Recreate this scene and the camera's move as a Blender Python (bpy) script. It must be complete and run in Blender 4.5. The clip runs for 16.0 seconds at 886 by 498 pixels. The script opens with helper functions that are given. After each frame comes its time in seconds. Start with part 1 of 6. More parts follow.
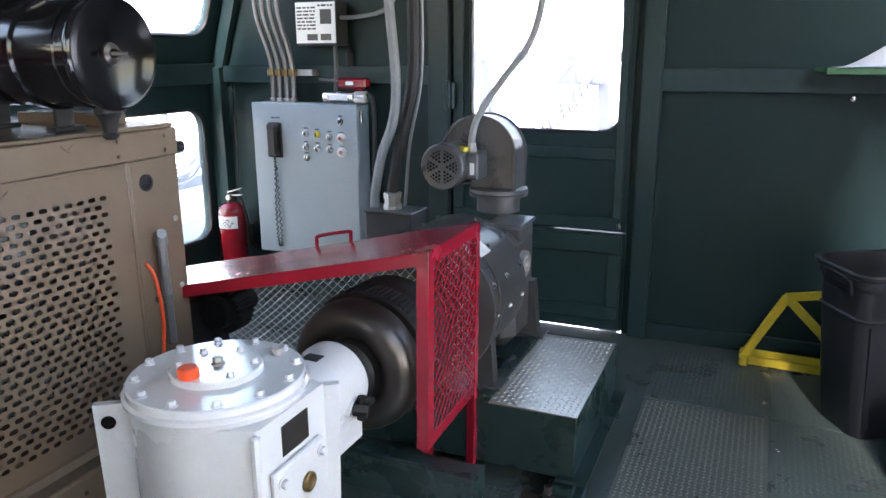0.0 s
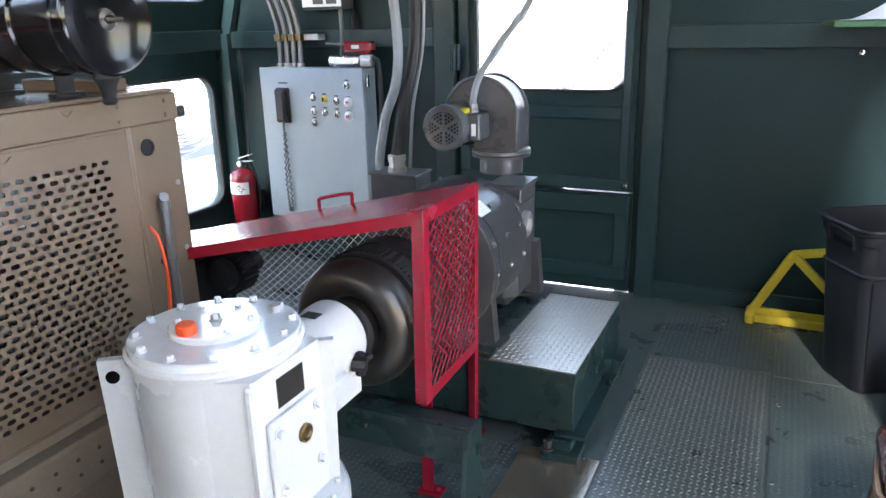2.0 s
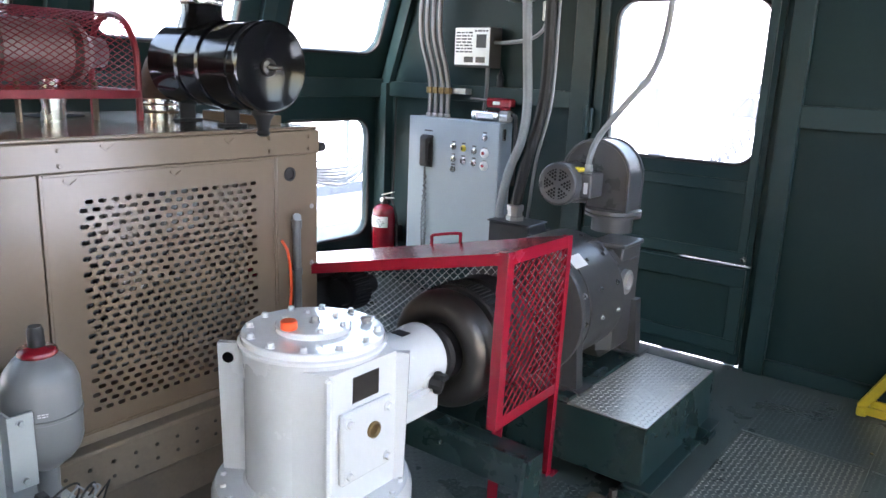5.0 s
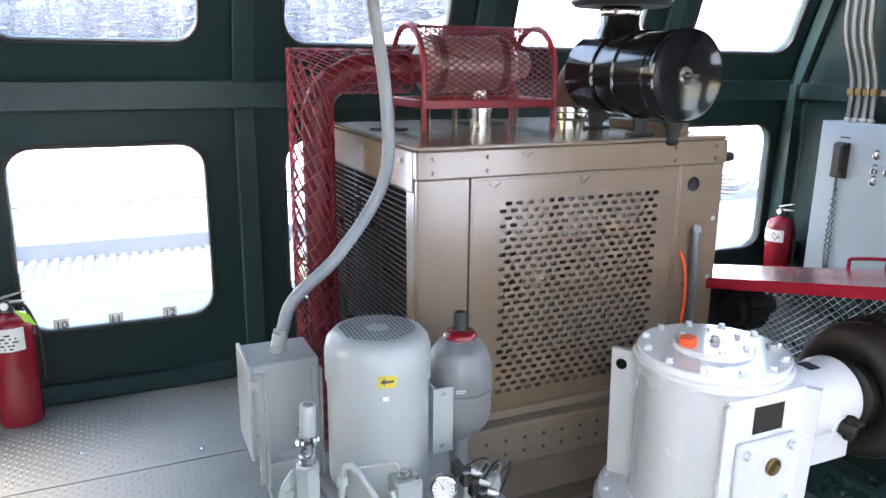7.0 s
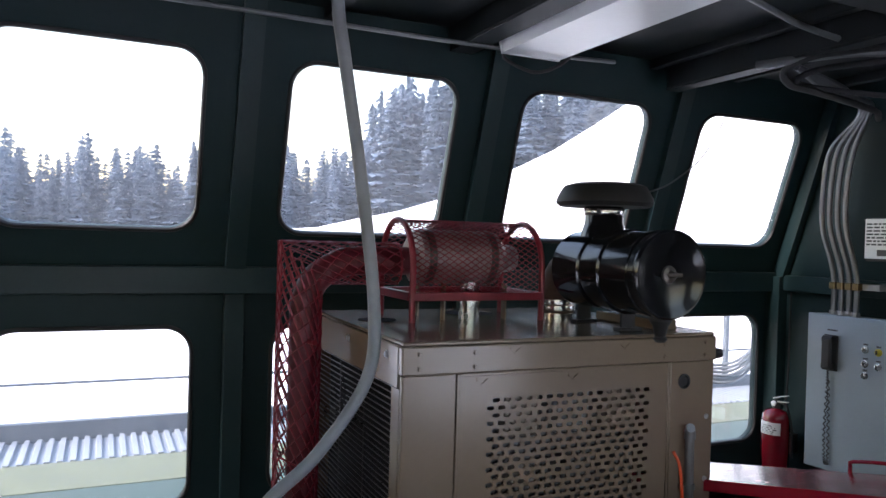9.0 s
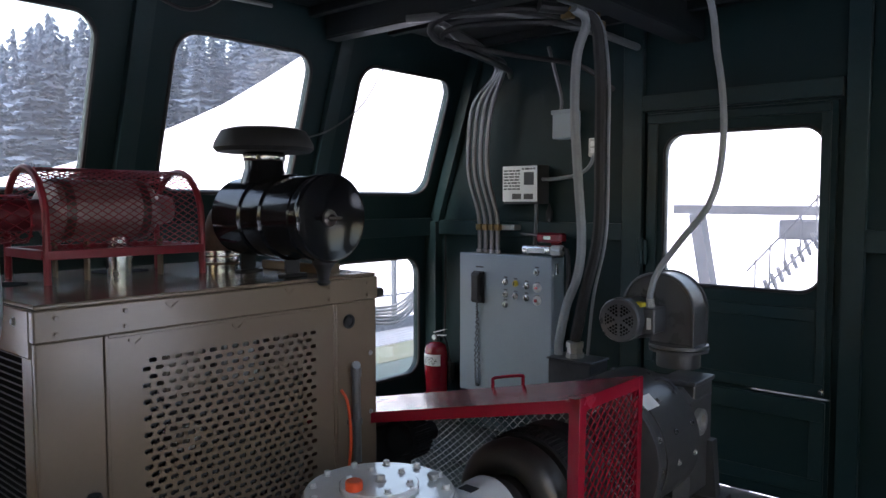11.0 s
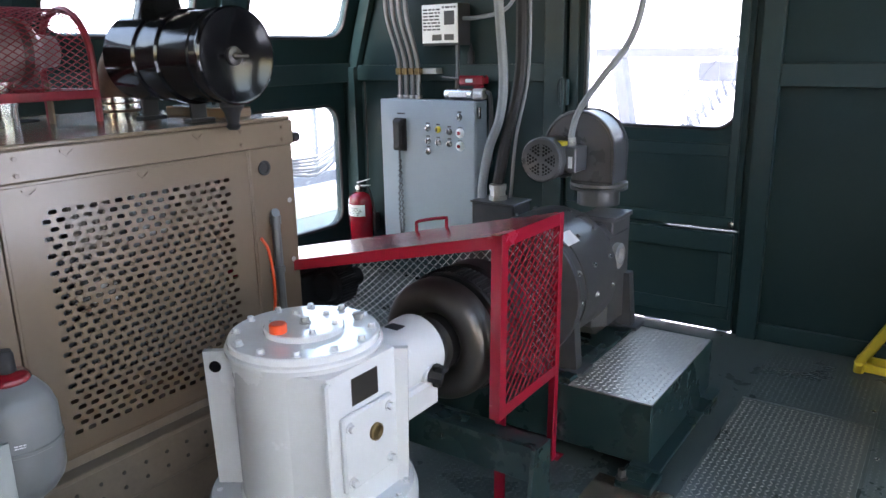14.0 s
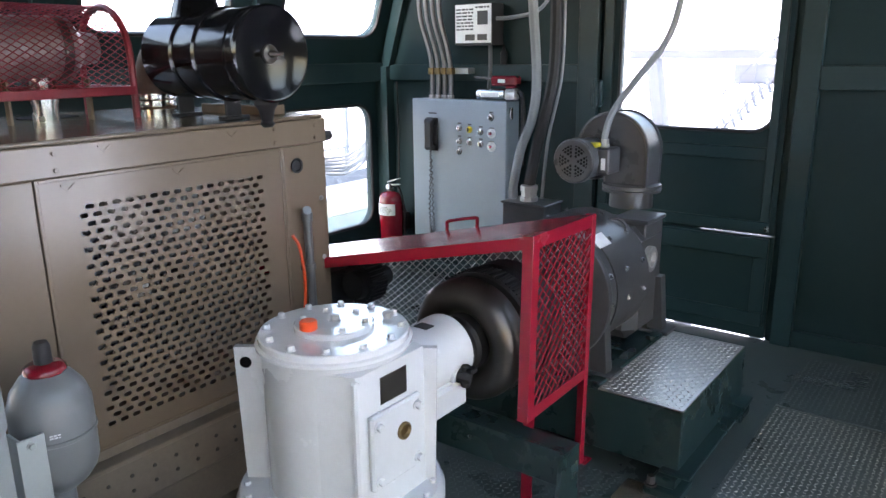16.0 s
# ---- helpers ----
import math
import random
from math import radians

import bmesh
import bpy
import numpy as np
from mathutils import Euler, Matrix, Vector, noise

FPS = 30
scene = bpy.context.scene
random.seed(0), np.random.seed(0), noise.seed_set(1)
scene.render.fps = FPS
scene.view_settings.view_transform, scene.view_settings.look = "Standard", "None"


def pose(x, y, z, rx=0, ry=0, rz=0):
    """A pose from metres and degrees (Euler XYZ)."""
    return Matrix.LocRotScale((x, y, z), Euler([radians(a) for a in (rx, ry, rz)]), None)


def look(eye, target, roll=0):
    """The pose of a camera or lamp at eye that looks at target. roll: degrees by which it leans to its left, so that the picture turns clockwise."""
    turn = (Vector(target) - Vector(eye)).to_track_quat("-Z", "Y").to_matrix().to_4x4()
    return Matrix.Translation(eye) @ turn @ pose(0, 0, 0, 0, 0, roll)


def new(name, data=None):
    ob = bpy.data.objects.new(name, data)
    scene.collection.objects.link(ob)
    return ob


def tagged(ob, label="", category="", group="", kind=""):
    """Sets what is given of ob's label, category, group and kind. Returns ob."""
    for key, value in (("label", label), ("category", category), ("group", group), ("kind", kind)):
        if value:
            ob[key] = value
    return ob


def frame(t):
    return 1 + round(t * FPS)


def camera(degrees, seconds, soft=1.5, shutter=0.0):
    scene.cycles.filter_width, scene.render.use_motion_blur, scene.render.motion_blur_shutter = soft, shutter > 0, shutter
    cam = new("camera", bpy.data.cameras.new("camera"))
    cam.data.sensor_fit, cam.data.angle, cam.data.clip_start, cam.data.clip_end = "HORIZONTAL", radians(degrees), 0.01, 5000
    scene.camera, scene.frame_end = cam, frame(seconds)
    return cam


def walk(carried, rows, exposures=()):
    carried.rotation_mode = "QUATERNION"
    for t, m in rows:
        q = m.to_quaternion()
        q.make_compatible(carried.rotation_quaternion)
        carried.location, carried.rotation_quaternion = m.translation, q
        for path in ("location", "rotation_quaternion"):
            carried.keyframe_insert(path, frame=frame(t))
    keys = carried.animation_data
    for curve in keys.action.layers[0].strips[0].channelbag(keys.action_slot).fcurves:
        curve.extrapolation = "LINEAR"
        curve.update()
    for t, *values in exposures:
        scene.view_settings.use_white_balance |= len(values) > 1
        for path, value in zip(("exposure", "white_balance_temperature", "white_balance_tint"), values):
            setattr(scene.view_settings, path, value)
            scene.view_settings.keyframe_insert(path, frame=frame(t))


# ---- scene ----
cam = camera(61.7, 16.0)
PATH = [
    (0, (0.522, 0.315, 1.501), (-0.243, 2.091, 0.99), -0.3),
    (0.5, (0.55, 0.326, 1.5), (-0.154, 2.104, 0.916), 0.1),
    (1, (0.573, 0.32, 1.473), (-0.067, 2.087, 0.791), 1.5),
    (1.5, (0.582, 0.32, 1.465), (-0.185, 2.008, 0.716), 1.8),
    (2, (0.608, 0.311, 1.489), (-0.201, 2.04, 0.891), -1.5),
    (2.5, (0.603, 0.247, 1.495), (-0.105, 2.049, 0.994), -1.6),
    (2.8, (0.621, 0.225, 1.49), (-0.092, 2.053, 1.103), -3.2),
    (3, (0.649, 0.249, 1.491), (-0.058, 2.091, 1.163), -2.9),
    (3.2, (0.713, 0.257, 1.504), (0.015, 2.112, 1.235), -1.7),
    (5.3, (0.901, 0.177, 1.515), (-0.384, 1.622, 1.006), 2.0),
    (5.5, (0.889, 0.164, 1.51), (-0.473, 1.529, 0.98), 1.6),
    (6, (0.875, 0.143, 1.518), (-0.673, 1.272, 0.945), 1.3),
    (6.5, (0.852, 0.126, 1.528), (-0.829, 1.065, 0.986), 1.1),
    (7, (0.835, 0.111, 1.543), (-0.931, 0.911, 1.051), 0.6),
    (7.5, (0.837, 0.11, 1.558), (-0.981, 0.846, 1.166), 1.4),
    (8, (0.831, 0.114, 1.584), (-1.014, 0.844, 1.335), 1.1),
    (8.5, (0.826, 0.116, 1.598), (-1.024, 0.865, 1.481), 1.4),
    (9, (0.815, 0.136, 1.595), (-1.001, 0.973, 1.572), 1.6),
    (9.5, (0.809, 0.165, 1.608), (-0.888, 1.224, 1.613), 2.4),
    (9.7, (0.81, 0.164, 1.621), (-0.839, 1.296, 1.642), 2.6),
    (11.8, (0.812, 0.241, 1.513), (-0.325, 1.859, 1.212), -0.7),
    (12, (0.814, 0.249, 1.509), (-0.308, 1.863, 1.138), -0.9),
    (12.5, (0.801, 0.26, 1.502), (-0.296, 1.86, 1.018), -1.4),
    (13, (0.797, 0.257, 1.503), (-0.305, 1.846, 0.992), -1.4),
    (13.5, (0.797, 0.255, 1.503), (-0.305, 1.842, 0.985), -1.3),
    (14, (0.794, 0.253, 1.501), (-0.316, 1.836, 0.99), -1.1),
    (14.5, (0.793, 0.257, 1.498), (-0.32, 1.834, 0.979), -1.4),
    (15, (0.786, 0.257, 1.498), (-0.331, 1.828, 0.966), -1.4),
    (15.5, (0.786, 0.257, 1.497), (-0.359, 1.815, 0.986), -1.2),
    (16, (0.784, 0.254, 1.498), (-0.388, 1.793, 0.989), -0.7),
]
EXPOSURES = [(0, 3.44, 6500, 26), (0.5, 3.49, 6500, 26), (1, 3.66, 6500, 26), (1.5, 3.94, 6500, 26), (2, 3.79, 6500, 26), (2.5, 3.76, 6500, 26), (3.2, 3.79, 6500, 26), (5.5, 3.55, 6500, 26), (6.5, 3.91, 6500, 26), (7, 3.77, 6500, 26), (7.5, 3.62, 6500, 26), (8, 3.01, 6500, 26), (8.5, 2.51, 6500, 26), (9, 2.06, 6500, 26), (9.5, 1.81, 6500, 26), (11.8, 1.96, 6500, 26), (12, 2.11, 6500, 26), (12.5, 2.68, 6500, 26), (13, 3.11, 6500, 26), (16, 3.21, 6500, 26)]
walk(cam, [(t, look(eye, target, roll)) for t, eye, target, roll in PATH], EXPOSURES)

# ---- light ----
world = bpy.data.worlds.new("sky_world")
scene.world = world
world.use_nodes = True
wn = world.node_tree.nodes
sky = wn.new("ShaderNodeTexSky")
sky.sky_type = "NISHITA"
sky.sun_disc = False
sky.sun_elevation, sky.sun_rotation = radians(40), radians(173)
sky.air_density, sky.dust_density = 1.9, 1.5
world.node_tree.links.new(sky.outputs[0], wn["Background"].inputs[0])
wn["Background"].inputs[1].default_value = 0.15
sun_data = bpy.data.lights.new("sun", "SUN")
sun_data.energy, sun_data.angle, sun_data.color = 2.0, radians(12), (1.0, 0.96, 0.90)
sun = new("sun", sun_data)
sun.matrix_world = look((1.4, -12, 10), (0, 0, 0))

# ---- materials ----


def mat(name, color, rough=0.5, metal=0.0, vary=0.25, scale=3.0, grain=60.0, bump=0.15, spec=0.5, coat=0.0, dirt=None, dirt_amount=0.0, rvary=0.05):
    m = bpy.data.materials.new(name)
    m.use_nodes = True
    nt = m.node_tree
    b = nt.nodes["Principled BSDF"]
    tc = nt.nodes.new("ShaderNodeTexCoord")

    def noise_node(s, detail, rough_=0.6):
        n = nt.nodes.new("ShaderNodeTexNoise")
        n.inputs["Scale"].default_value, n.inputs["Detail"].default_value, n.inputs["Roughness"].default_value = s, detail, rough_
        nt.links.new(tc.outputs["Object"], n.inputs["Vector"])
        return n

    big, small = noise_node(scale, 5), noise_node(grain, 3)
    oi = nt.nodes.new("ShaderNodeObjectInfo")
    add = nt.nodes.new("ShaderNodeMath")
    add.operation = "MULTIPLY_ADD"
    add.inputs[1].default_value = 0.35
    nt.links.new(small.outputs[0], add.inputs[0])
    nt.links.new(big.outputs[0], add.inputs[2])
    add2 = nt.nodes.new("ShaderNodeMath")
    add2.operation = "MULTIPLY_ADD"
    add2.inputs[1].default_value = 0.08
    nt.links.new(oi.outputs["Random"], add2.inputs[0])
    nt.links.new(add.outputs[0], add2.inputs[2])
    ramp = nt.nodes.new("ShaderNodeValToRGB")
    c = Vector(color)
    lo, hi = c * (1 - vary), c * (1 + vary)
    ramp.color_ramp.elements[0].position, ramp.color_ramp.elements[1].position = 0.45, 0.95
    ramp.color_ramp.elements[0].color, ramp.color_ramp.elements[1].color = (*lo, 1), (*[min(v, 0.95) for v in hi], 1)
    nt.links.new(add2.outputs[0], ramp.inputs[0])
    col = ramp.outputs[0]
    if dirt:
        dn = noise_node(scale * 2.3, 8, 0.72)
        dr = nt.nodes.new("ShaderNodeValToRGB")
        dr.color_ramp.elements[0].position, dr.color_ramp.elements[1].position = 0.30 - dirt_amount * 0.1, 1.0
        nt.links.new(dn.outputs[0], dr.inputs[0])
        mul = nt.nodes.new("ShaderNodeMath")
        mul.operation = "MULTIPLY"
        mul.inputs[1].default_value = 0.7
        nt.links.new(dr.outputs[0], mul.inputs[0])
        mix = nt.nodes.new("ShaderNodeMix")
        mix.data_type = "RGBA"
        nt.links.new(mul.outputs[0], mix.inputs["Factor"])
        nt.links.new(col, mix.inputs["A"])
        mix.inputs["B"].default_value = (*dirt, 1)
        col = mix.outputs["Result"]
    nt.links.new(col, b.inputs["Base Color"])
    rr = nt.nodes.new("ShaderNodeMapRange")
    rr.inputs["From Min"].default_value, rr.inputs["From Max"].default_value = 0.35, 0.7
    rr.inputs["To Min"].default_value, rr.inputs["To Max"].default_value = max(rough - rvary, 0.04), min(rough + rvary, 1)
    nt.links.new(big.outputs[0], rr.inputs["Value"])
    nt.links.new(rr.outputs[0], b.inputs["Roughness"])
    b.inputs["Metallic"].default_value = metal
    b.inputs["Specular IOR Level"].default_value = spec
    b.inputs["Coat Weight"].default_value = coat
    b.inputs["Coat Roughness"].default_value = max(0.06, rough * 0.7)
    if bump:
        bn = nt.nodes.new("ShaderNodeBump")
        bn.inputs["Strength"].default_value, bn.inputs["Distance"].default_value = bump, 0.002
        nt.links.new(small.outputs[0], bn.inputs["Height"])
        nt.links.new(bn.outputs[0], b.inputs["Normal"])
    return m


GREEN = mat("dark_green_wall_paint", (0.0080, 0.0240, 0.0257), 0.5, vary=0.16, scale=1.6, grain=90, bump=0.12, spec=0.18, dirt=(0.013, 0.030, 0.032), dirt_amount=0.2, rvary=0.04)
GREEN_F = mat("dark_green_frame_paint", (0.0095, 0.0285, 0.031), 0.42, vary=0.2, scale=2.5, grain=80, bump=0.1, spec=0.28, dirt=(0.02, 0.039, 0.041), dirt_amount=0.12, rvary=0.05)
GREEN_M = mat("green_machine_paint", (0.008, 0.027, 0.027), 0.3, vary=0.25, scale=6, grain=120, bump=0.1, dirt=(0.03, 0.04, 0.038), dirt_amount=0.2, rvary=0.06)
# near-black base: the shade under the roof is put into the colour
CEIL = mat("ceiling_shade_darkened", (0.007, 0.0095, 0.011), 0.55, vary=0.2, scale=2, spec=0.3)
FLOOR = mat("worn_green_floor_paint", (0.045, 0.066, 0.061), 0.30, vary=0.14, scale=3.2, grain=70, bump=0.3, dirt=(0.066, 0.082, 0.074), dirt_amount=0.05, rvary=0.04)
FLOOR_L = mat("dusty_grey_floor_plate", (0.150, 0.156, 0.134), 0.5, vary=0.22, scale=2.2, grain=70, bump=0.35, dirt=(0.09, 0.10, 0.086), dirt_amount=0.3, rvary=0.06)
TREAD = mat("tread_plate_steel", (0.42, 0.395, 0.34), 0.36, 0.85, vary=0.06, scale=5, grain=60, bump=0.1, rvary=0.02)
WALKG = mat("scuffed_walkway_paint", (0.090, 0.107, 0.090), 0.30, 0.2, vary=0.2, scale=1.8, grain=70, bump=0.25, rvary=0.04)
STRIP = mat("worn_bare_floor_strip", (0.52, 0.44, 0.33), 0.24, 0.85, vary=0.2, scale=5, grain=50, bump=0.2, dirt=(0.07, 0.09, 0.08), dirt_amount=0.45, rvary=0.05)
LUG = mat("worn_tread_marks", (0.30, 0.29, 0.24), 0.36, 0.7, vary=0.15, scale=2.2, grain=60, bump=0.1, rvary=0.04)
ACCG = mat("accumulator_grey", (0.165, 0.174, 0.178), 0.3, vary=0.05, scale=6, grain=100, bump=0.08, rvary=0.02)
TAN = mat("tan_enamel", (0.198, 0.147, 0.104), 0.22, vary=0.05, scale=2.5, grain=70, bump=0.06, coat=0.3, rvary=0.02)
TAN_D = mat("dusty_tan_steel", (0.25, 0.20, 0.15), 0.45, vary=0.2, scale=4, dirt=(0.15, 0.125, 0.105), dirt_amount=0.35)
WHITE = mat("white_enamel", (0.68, 0.695, 0.715), 0.26, vary=0.05, scale=3, grain=110, bump=0.1, coat=0.4, dirt=(0.56, 0.57, 0.57), dirt_amount=0.08)
WHITE_L = mat("white_gloss_lid", (0.78, 0.79, 0.80), 0.15, vary=0.05, scale=9, grain=60, bump=0.1, spec=0.9, coat=1.0, rvary=0.05)
RED = mat("red_enamel", (0.31, 0.0105, 0.029), 0.24, vary=0.1, scale=5, grain=110, bump=0.08, coat=0.3, rvary=0.04)
RED_D = mat("dull_red_mesh_paint", (0.21, 0.011, 0.022), 0.45, vary=0.25, scale=8)
EXTRED = mat("extinguisher_red", (0.20, 0.006, 0.014), 0.22, vary=0.08, scale=6, bump=0.03, coat=0.4)
BLACK = mat("gloss_black_enamel", (0.006, 0.006, 0.0075), 0.13, vary=0.2, scale=6, bump=0.03, spec=0.4, coat=0.1, rvary=0.03)
RUBBER = mat("black_rubber", (0.010, 0.010, 0.011), 0.6, vary=0.25, scale=14, bump=0.2)
BIN = mat("charcoal_plastic", (0.0065, 0.0082, 0.0112), 0.42, spec=0.3, vary=0.25, scale=7, grain=150, bump=0.25, dirt=(0.013, 0.015, 0.017), dirt_amount=0.15, rvary=0.06)
GREYP = mat("pump_grey_enamel", (0.335, 0.365, 0.362), 0.30, vary=0.05, scale=6, grain=100, bump=0.06, coat=0.1, rvary=0.02)
CABG = mat("cabinet_grey_enamel", (0.245, 0.300, 0.338), 0.38, vary=0.08, scale=2.5, grain=120, bump=0.1)
MOTG = mat("motor_dark_grey", (0.042, 0.044, 0.048), 0.34, vary=0.15, scale=7, grain=110, bump=0.14, dirt=(0.09, 0.09, 0.087), dirt_amount=0.15)
BLOW = mat("blower_grey", (0.068, 0.071, 0.075), 0.32, vary=0.15, scale=7, grain=110, bump=0.12)
STEEL = mat("bright_steel", (0.62, 0.62, 0.61), 0.25, 1.0, vary=0.12, scale=14, bump=0.05)
DSTEEL = mat("worn_dark_steel", (0.105, 0.096, 0.088), 0.34, 0.85, vary=0.12, scale=6, grain=130, bump=0.06, rvary=0.04)
GALV = mat("galvanised_mesh", (0.42, 0.42, 0.41), 0.42, 0.6, vary=0.2, scale=12)
COND = mat("grey_conduit_jacket", (0.205, 0.222, 0.235), 0.42, vary=0.1, scale=12, bump=0.08)
EMT = mat("steel_conduit", (0.16, 0.165, 0.17), 0.36, 0.5, vary=0.12, scale=12)
BRASS = mat("aged_brass", (0.20, 0.14, 0.065), 0.42, 0.9, vary=0.25, scale=30)
RUST = mat("rusty_elbow", (0.13, 0.075, 0.05), 0.6, 0.3, vary=0.35, scale=16, bump=0.3)
MUFF = mat("aluminised_muffler", (0.30, 0.25, 0.25), 0.5, 0.5, vary=0.2, scale=9, dirt=(0.2, 0.15, 0.13), dirt_amount=0.3)
ORANGE = mat("orange_plastic", (0.80, 0.085, 0.018), 0.4, vary=0.08, bump=0.03)
YELLOW = mat("yellow_paint", (0.60, 0.47, 0.02), 0.45, vary=0.15, scale=9, dirt=(0.3, 0.24, 0.05), dirt_amount=0.3)
PIPE_R = mat("red_brown_exhaust_paint", (0.11, 0.010, 0.017), 0.5, vary=0.2, scale=9)
PAPER = mat("white_label_paper", (0.74, 0.75, 0.75), 0.6, vary=0.06, scale=12, bump=0.02)
INK = mat("dark_ink", (0.035, 0.037, 0.04), 0.6, vary=0.1, bump=0)
LAMPW = mat("white_lamp_diffuser", (0.72, 0.73, 0.74), 0.35, vary=0.05, scale=5, bump=0.03)
SNOW = mat("snow", (0.88, 0.89, 0.91), 0.7, vary=0.05, scale=0.4, grain=6, bump=0.2)
# distance haze is painted into the needles as a pale blue tint
NEEDLE = mat("haze_tinted_conifer_needles", (0.135, 0.182, 0.245), 0.9, vary=0.12, scale=0.35, grain=3, bump=0.1)
nd = NEEDLE.node_tree
# translucent share evens out lit and shaded boughs, as haze would
trl, mixs = nd.nodes.new("ShaderNodeBsdfTranslucent"), nd.nodes.new("ShaderNodeMixShader")
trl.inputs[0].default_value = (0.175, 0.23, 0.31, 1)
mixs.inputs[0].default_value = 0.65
nd.links.new(nd.nodes["Principled BSDF"].outputs[0], mixs.inputs[1])
nd.links.new(trl.outputs[0], mixs.inputs[2])
nd.links.new(mixs.outputs[0], nd.nodes["Material Output"].inputs[0])
LEDGE = mat("outside_green_ledge", (0.024, 0.055, 0.044), 0.55, vary=0.2, scale=4, dirt=(0.045, 0.075, 0.06), dirt_amount=0.3)
LEDGE_T = mat("pale_weathered_ledge", (0.12, 0.135, 0.08), 0.6, vary=0.2, scale=5)
GANT = mat("weathered_gantry_steel", (0.045, 0.05, 0.062), 0.6, 0.0, vary=0.15, scale=4, spec=0.2)
STEELB = mat("outside_blue_steel", (0.10, 0.12, 0.145), 0.5, 0.2, vary=0.15, scale=4)
BROWN = mat("brown_vinyl", (0.030, 0.0125, 0.0115), 0.27, vary=0.2, scale=14, bump=0.1)
BRONZE = mat("tan_chair_frame", (0.24, 0.17, 0.115), 0.35, 0.5, vary=0.12, scale=8)
SHELFG = mat("green_shelf_paint", (0.03, 0.105, 0.045), 0.4, vary=0.2, scale=8)
CLEAR = mat("clear_plastic", (0.7, 0.74, 0.76), 0.12, vary=0.05, bump=0)
CLEAR.node_tree.nodes["Principled BSDF"].inputs["Transmission Weight"].default_value = 0.85
LIME = mat("lime_tag", (0.36, 0.72, 0.06), 0.5, vary=0.05, bump=0)
CORE = mat("radiator_core", (0.006, 0.006, 0.007), 0.9, vary=0.3, scale=40, spec=0.08)


def glass_material():
    m = bpy.data.materials.new("window_glass")
    m.use_nodes = True
    nt = m.node_tree
    nt.nodes.remove(nt.nodes["Principled BSDF"])
    out = nt.nodes["Material Output"]
    tr, gl, df = nt.nodes.new("ShaderNodeBsdfTransparent"), nt.nodes.new("ShaderNodeBsdfGlossy"), nt.nodes.new("ShaderNodeBsdfTranslucent")
    tr.inputs[0].default_value = (0.96, 0.98, 0.98, 1)
    gl.inputs["Roughness"].default_value = 0.02
    df.inputs[0].default_value = (0.8, 0.82, 0.85, 1)
    fr = nt.nodes.new("ShaderNodeFresnel")
    fr.inputs[0].default_value = 1.35
    m1, m2 = nt.nodes.new("ShaderNodeMixShader"), nt.nodes.new("ShaderNodeMixShader")
    cap = nt.nodes.new("ShaderNodeMath")
    cap.operation = "MINIMUM"
    cap.inputs[1].default_value = 0.12
    nt.links.new(fr.outputs[0], cap.inputs[0])
    nt.links.new(cap.outputs[0], m1.inputs[0])
    nt.links.new(tr.outputs[0], m1.inputs[1])
    nt.links.new(gl.outputs[0], m1.inputs[2])
    tc = nt.nodes.new("ShaderNodeTexCoord")
    mp = nt.nodes.new("ShaderNodeMapping")
    mp.inputs["Scale"].default_value = (60, 60, 9)
    n = nt.nodes.new("ShaderNodeTexNoise")
    n.inputs["Scale"].default_value, n.inputs["Detail"].default_value = 1.0, 4
    nt.links.new(tc.outputs["Object"], mp.inputs[0])
    nt.links.new(mp.outputs[0], n.inputs["Vector"])
    # dust streaks over an even pale veil that imitates glare and haze
    r = nt.nodes.new("ShaderNodeMapRange")
    r.inputs["From Min"].default_value, r.inputs["From Max"].default_value = 0.5, 0.8
    r.inputs["To Min"].default_value, r.inputs["To Max"].default_value = 0.035, 0.085
    nt.links.new(n.outputs[0], r.inputs["Value"])
    nt.links.new(r.outputs[0], m2.inputs[0])
    nt.links.new(m1.outputs[0], m2.inputs[1])
    nt.links.new(df.outputs[0], m2.inputs[2])
    nt.links.new(m2.outputs[0], out.inputs[0])
    return m


GLASS = glass_material()

# ---- mesh helpers ----


def thing(name, at, label, category, group="", kind=""):
    e = new(name)
    e.location = at
    e.empty_display_size = 0.1
    return tagged(e, label, category, group, kind)


def mesh_of(name, bm, material, angle=35):
    bmesh.ops.recalc_face_normals(bm, faces=bm.faces)
    me = bpy.data.meshes.new(name)
    bm.to_mesh(me)
    bm.free()
    me.materials.append(material)
    me.polygons.foreach_set("use_smooth", [True] * len(me.polygons))
    me.set_sharp_from_angle(angle=radians(angle))
    return me


def world_of(ob):
    m = ob.matrix_basis.copy() if ob.parent is None else world_of(ob.parent) @ ob.matrix_parent_inverse @ ob.matrix_basis
    return m


def under(ob, parent):
    ob.parent = parent
    ob.matrix_parent_inverse = world_of(parent).inverted()
    return ob


def part(name, bm, material, parent=None, label="", kind="", angle=35):
    ob = new(name, mesh_of(name, bm, material, angle))
    if parent is not None:
        under(ob, parent)
    return tagged(ob, label, kind=kind)


def solo(name, bm, material, label, category, group="", kind="", angle=35):
    return tagged(new(name, mesh_of(name, bm, material, angle)), label, category, group, kind)


def B():
    return bmesh.new()


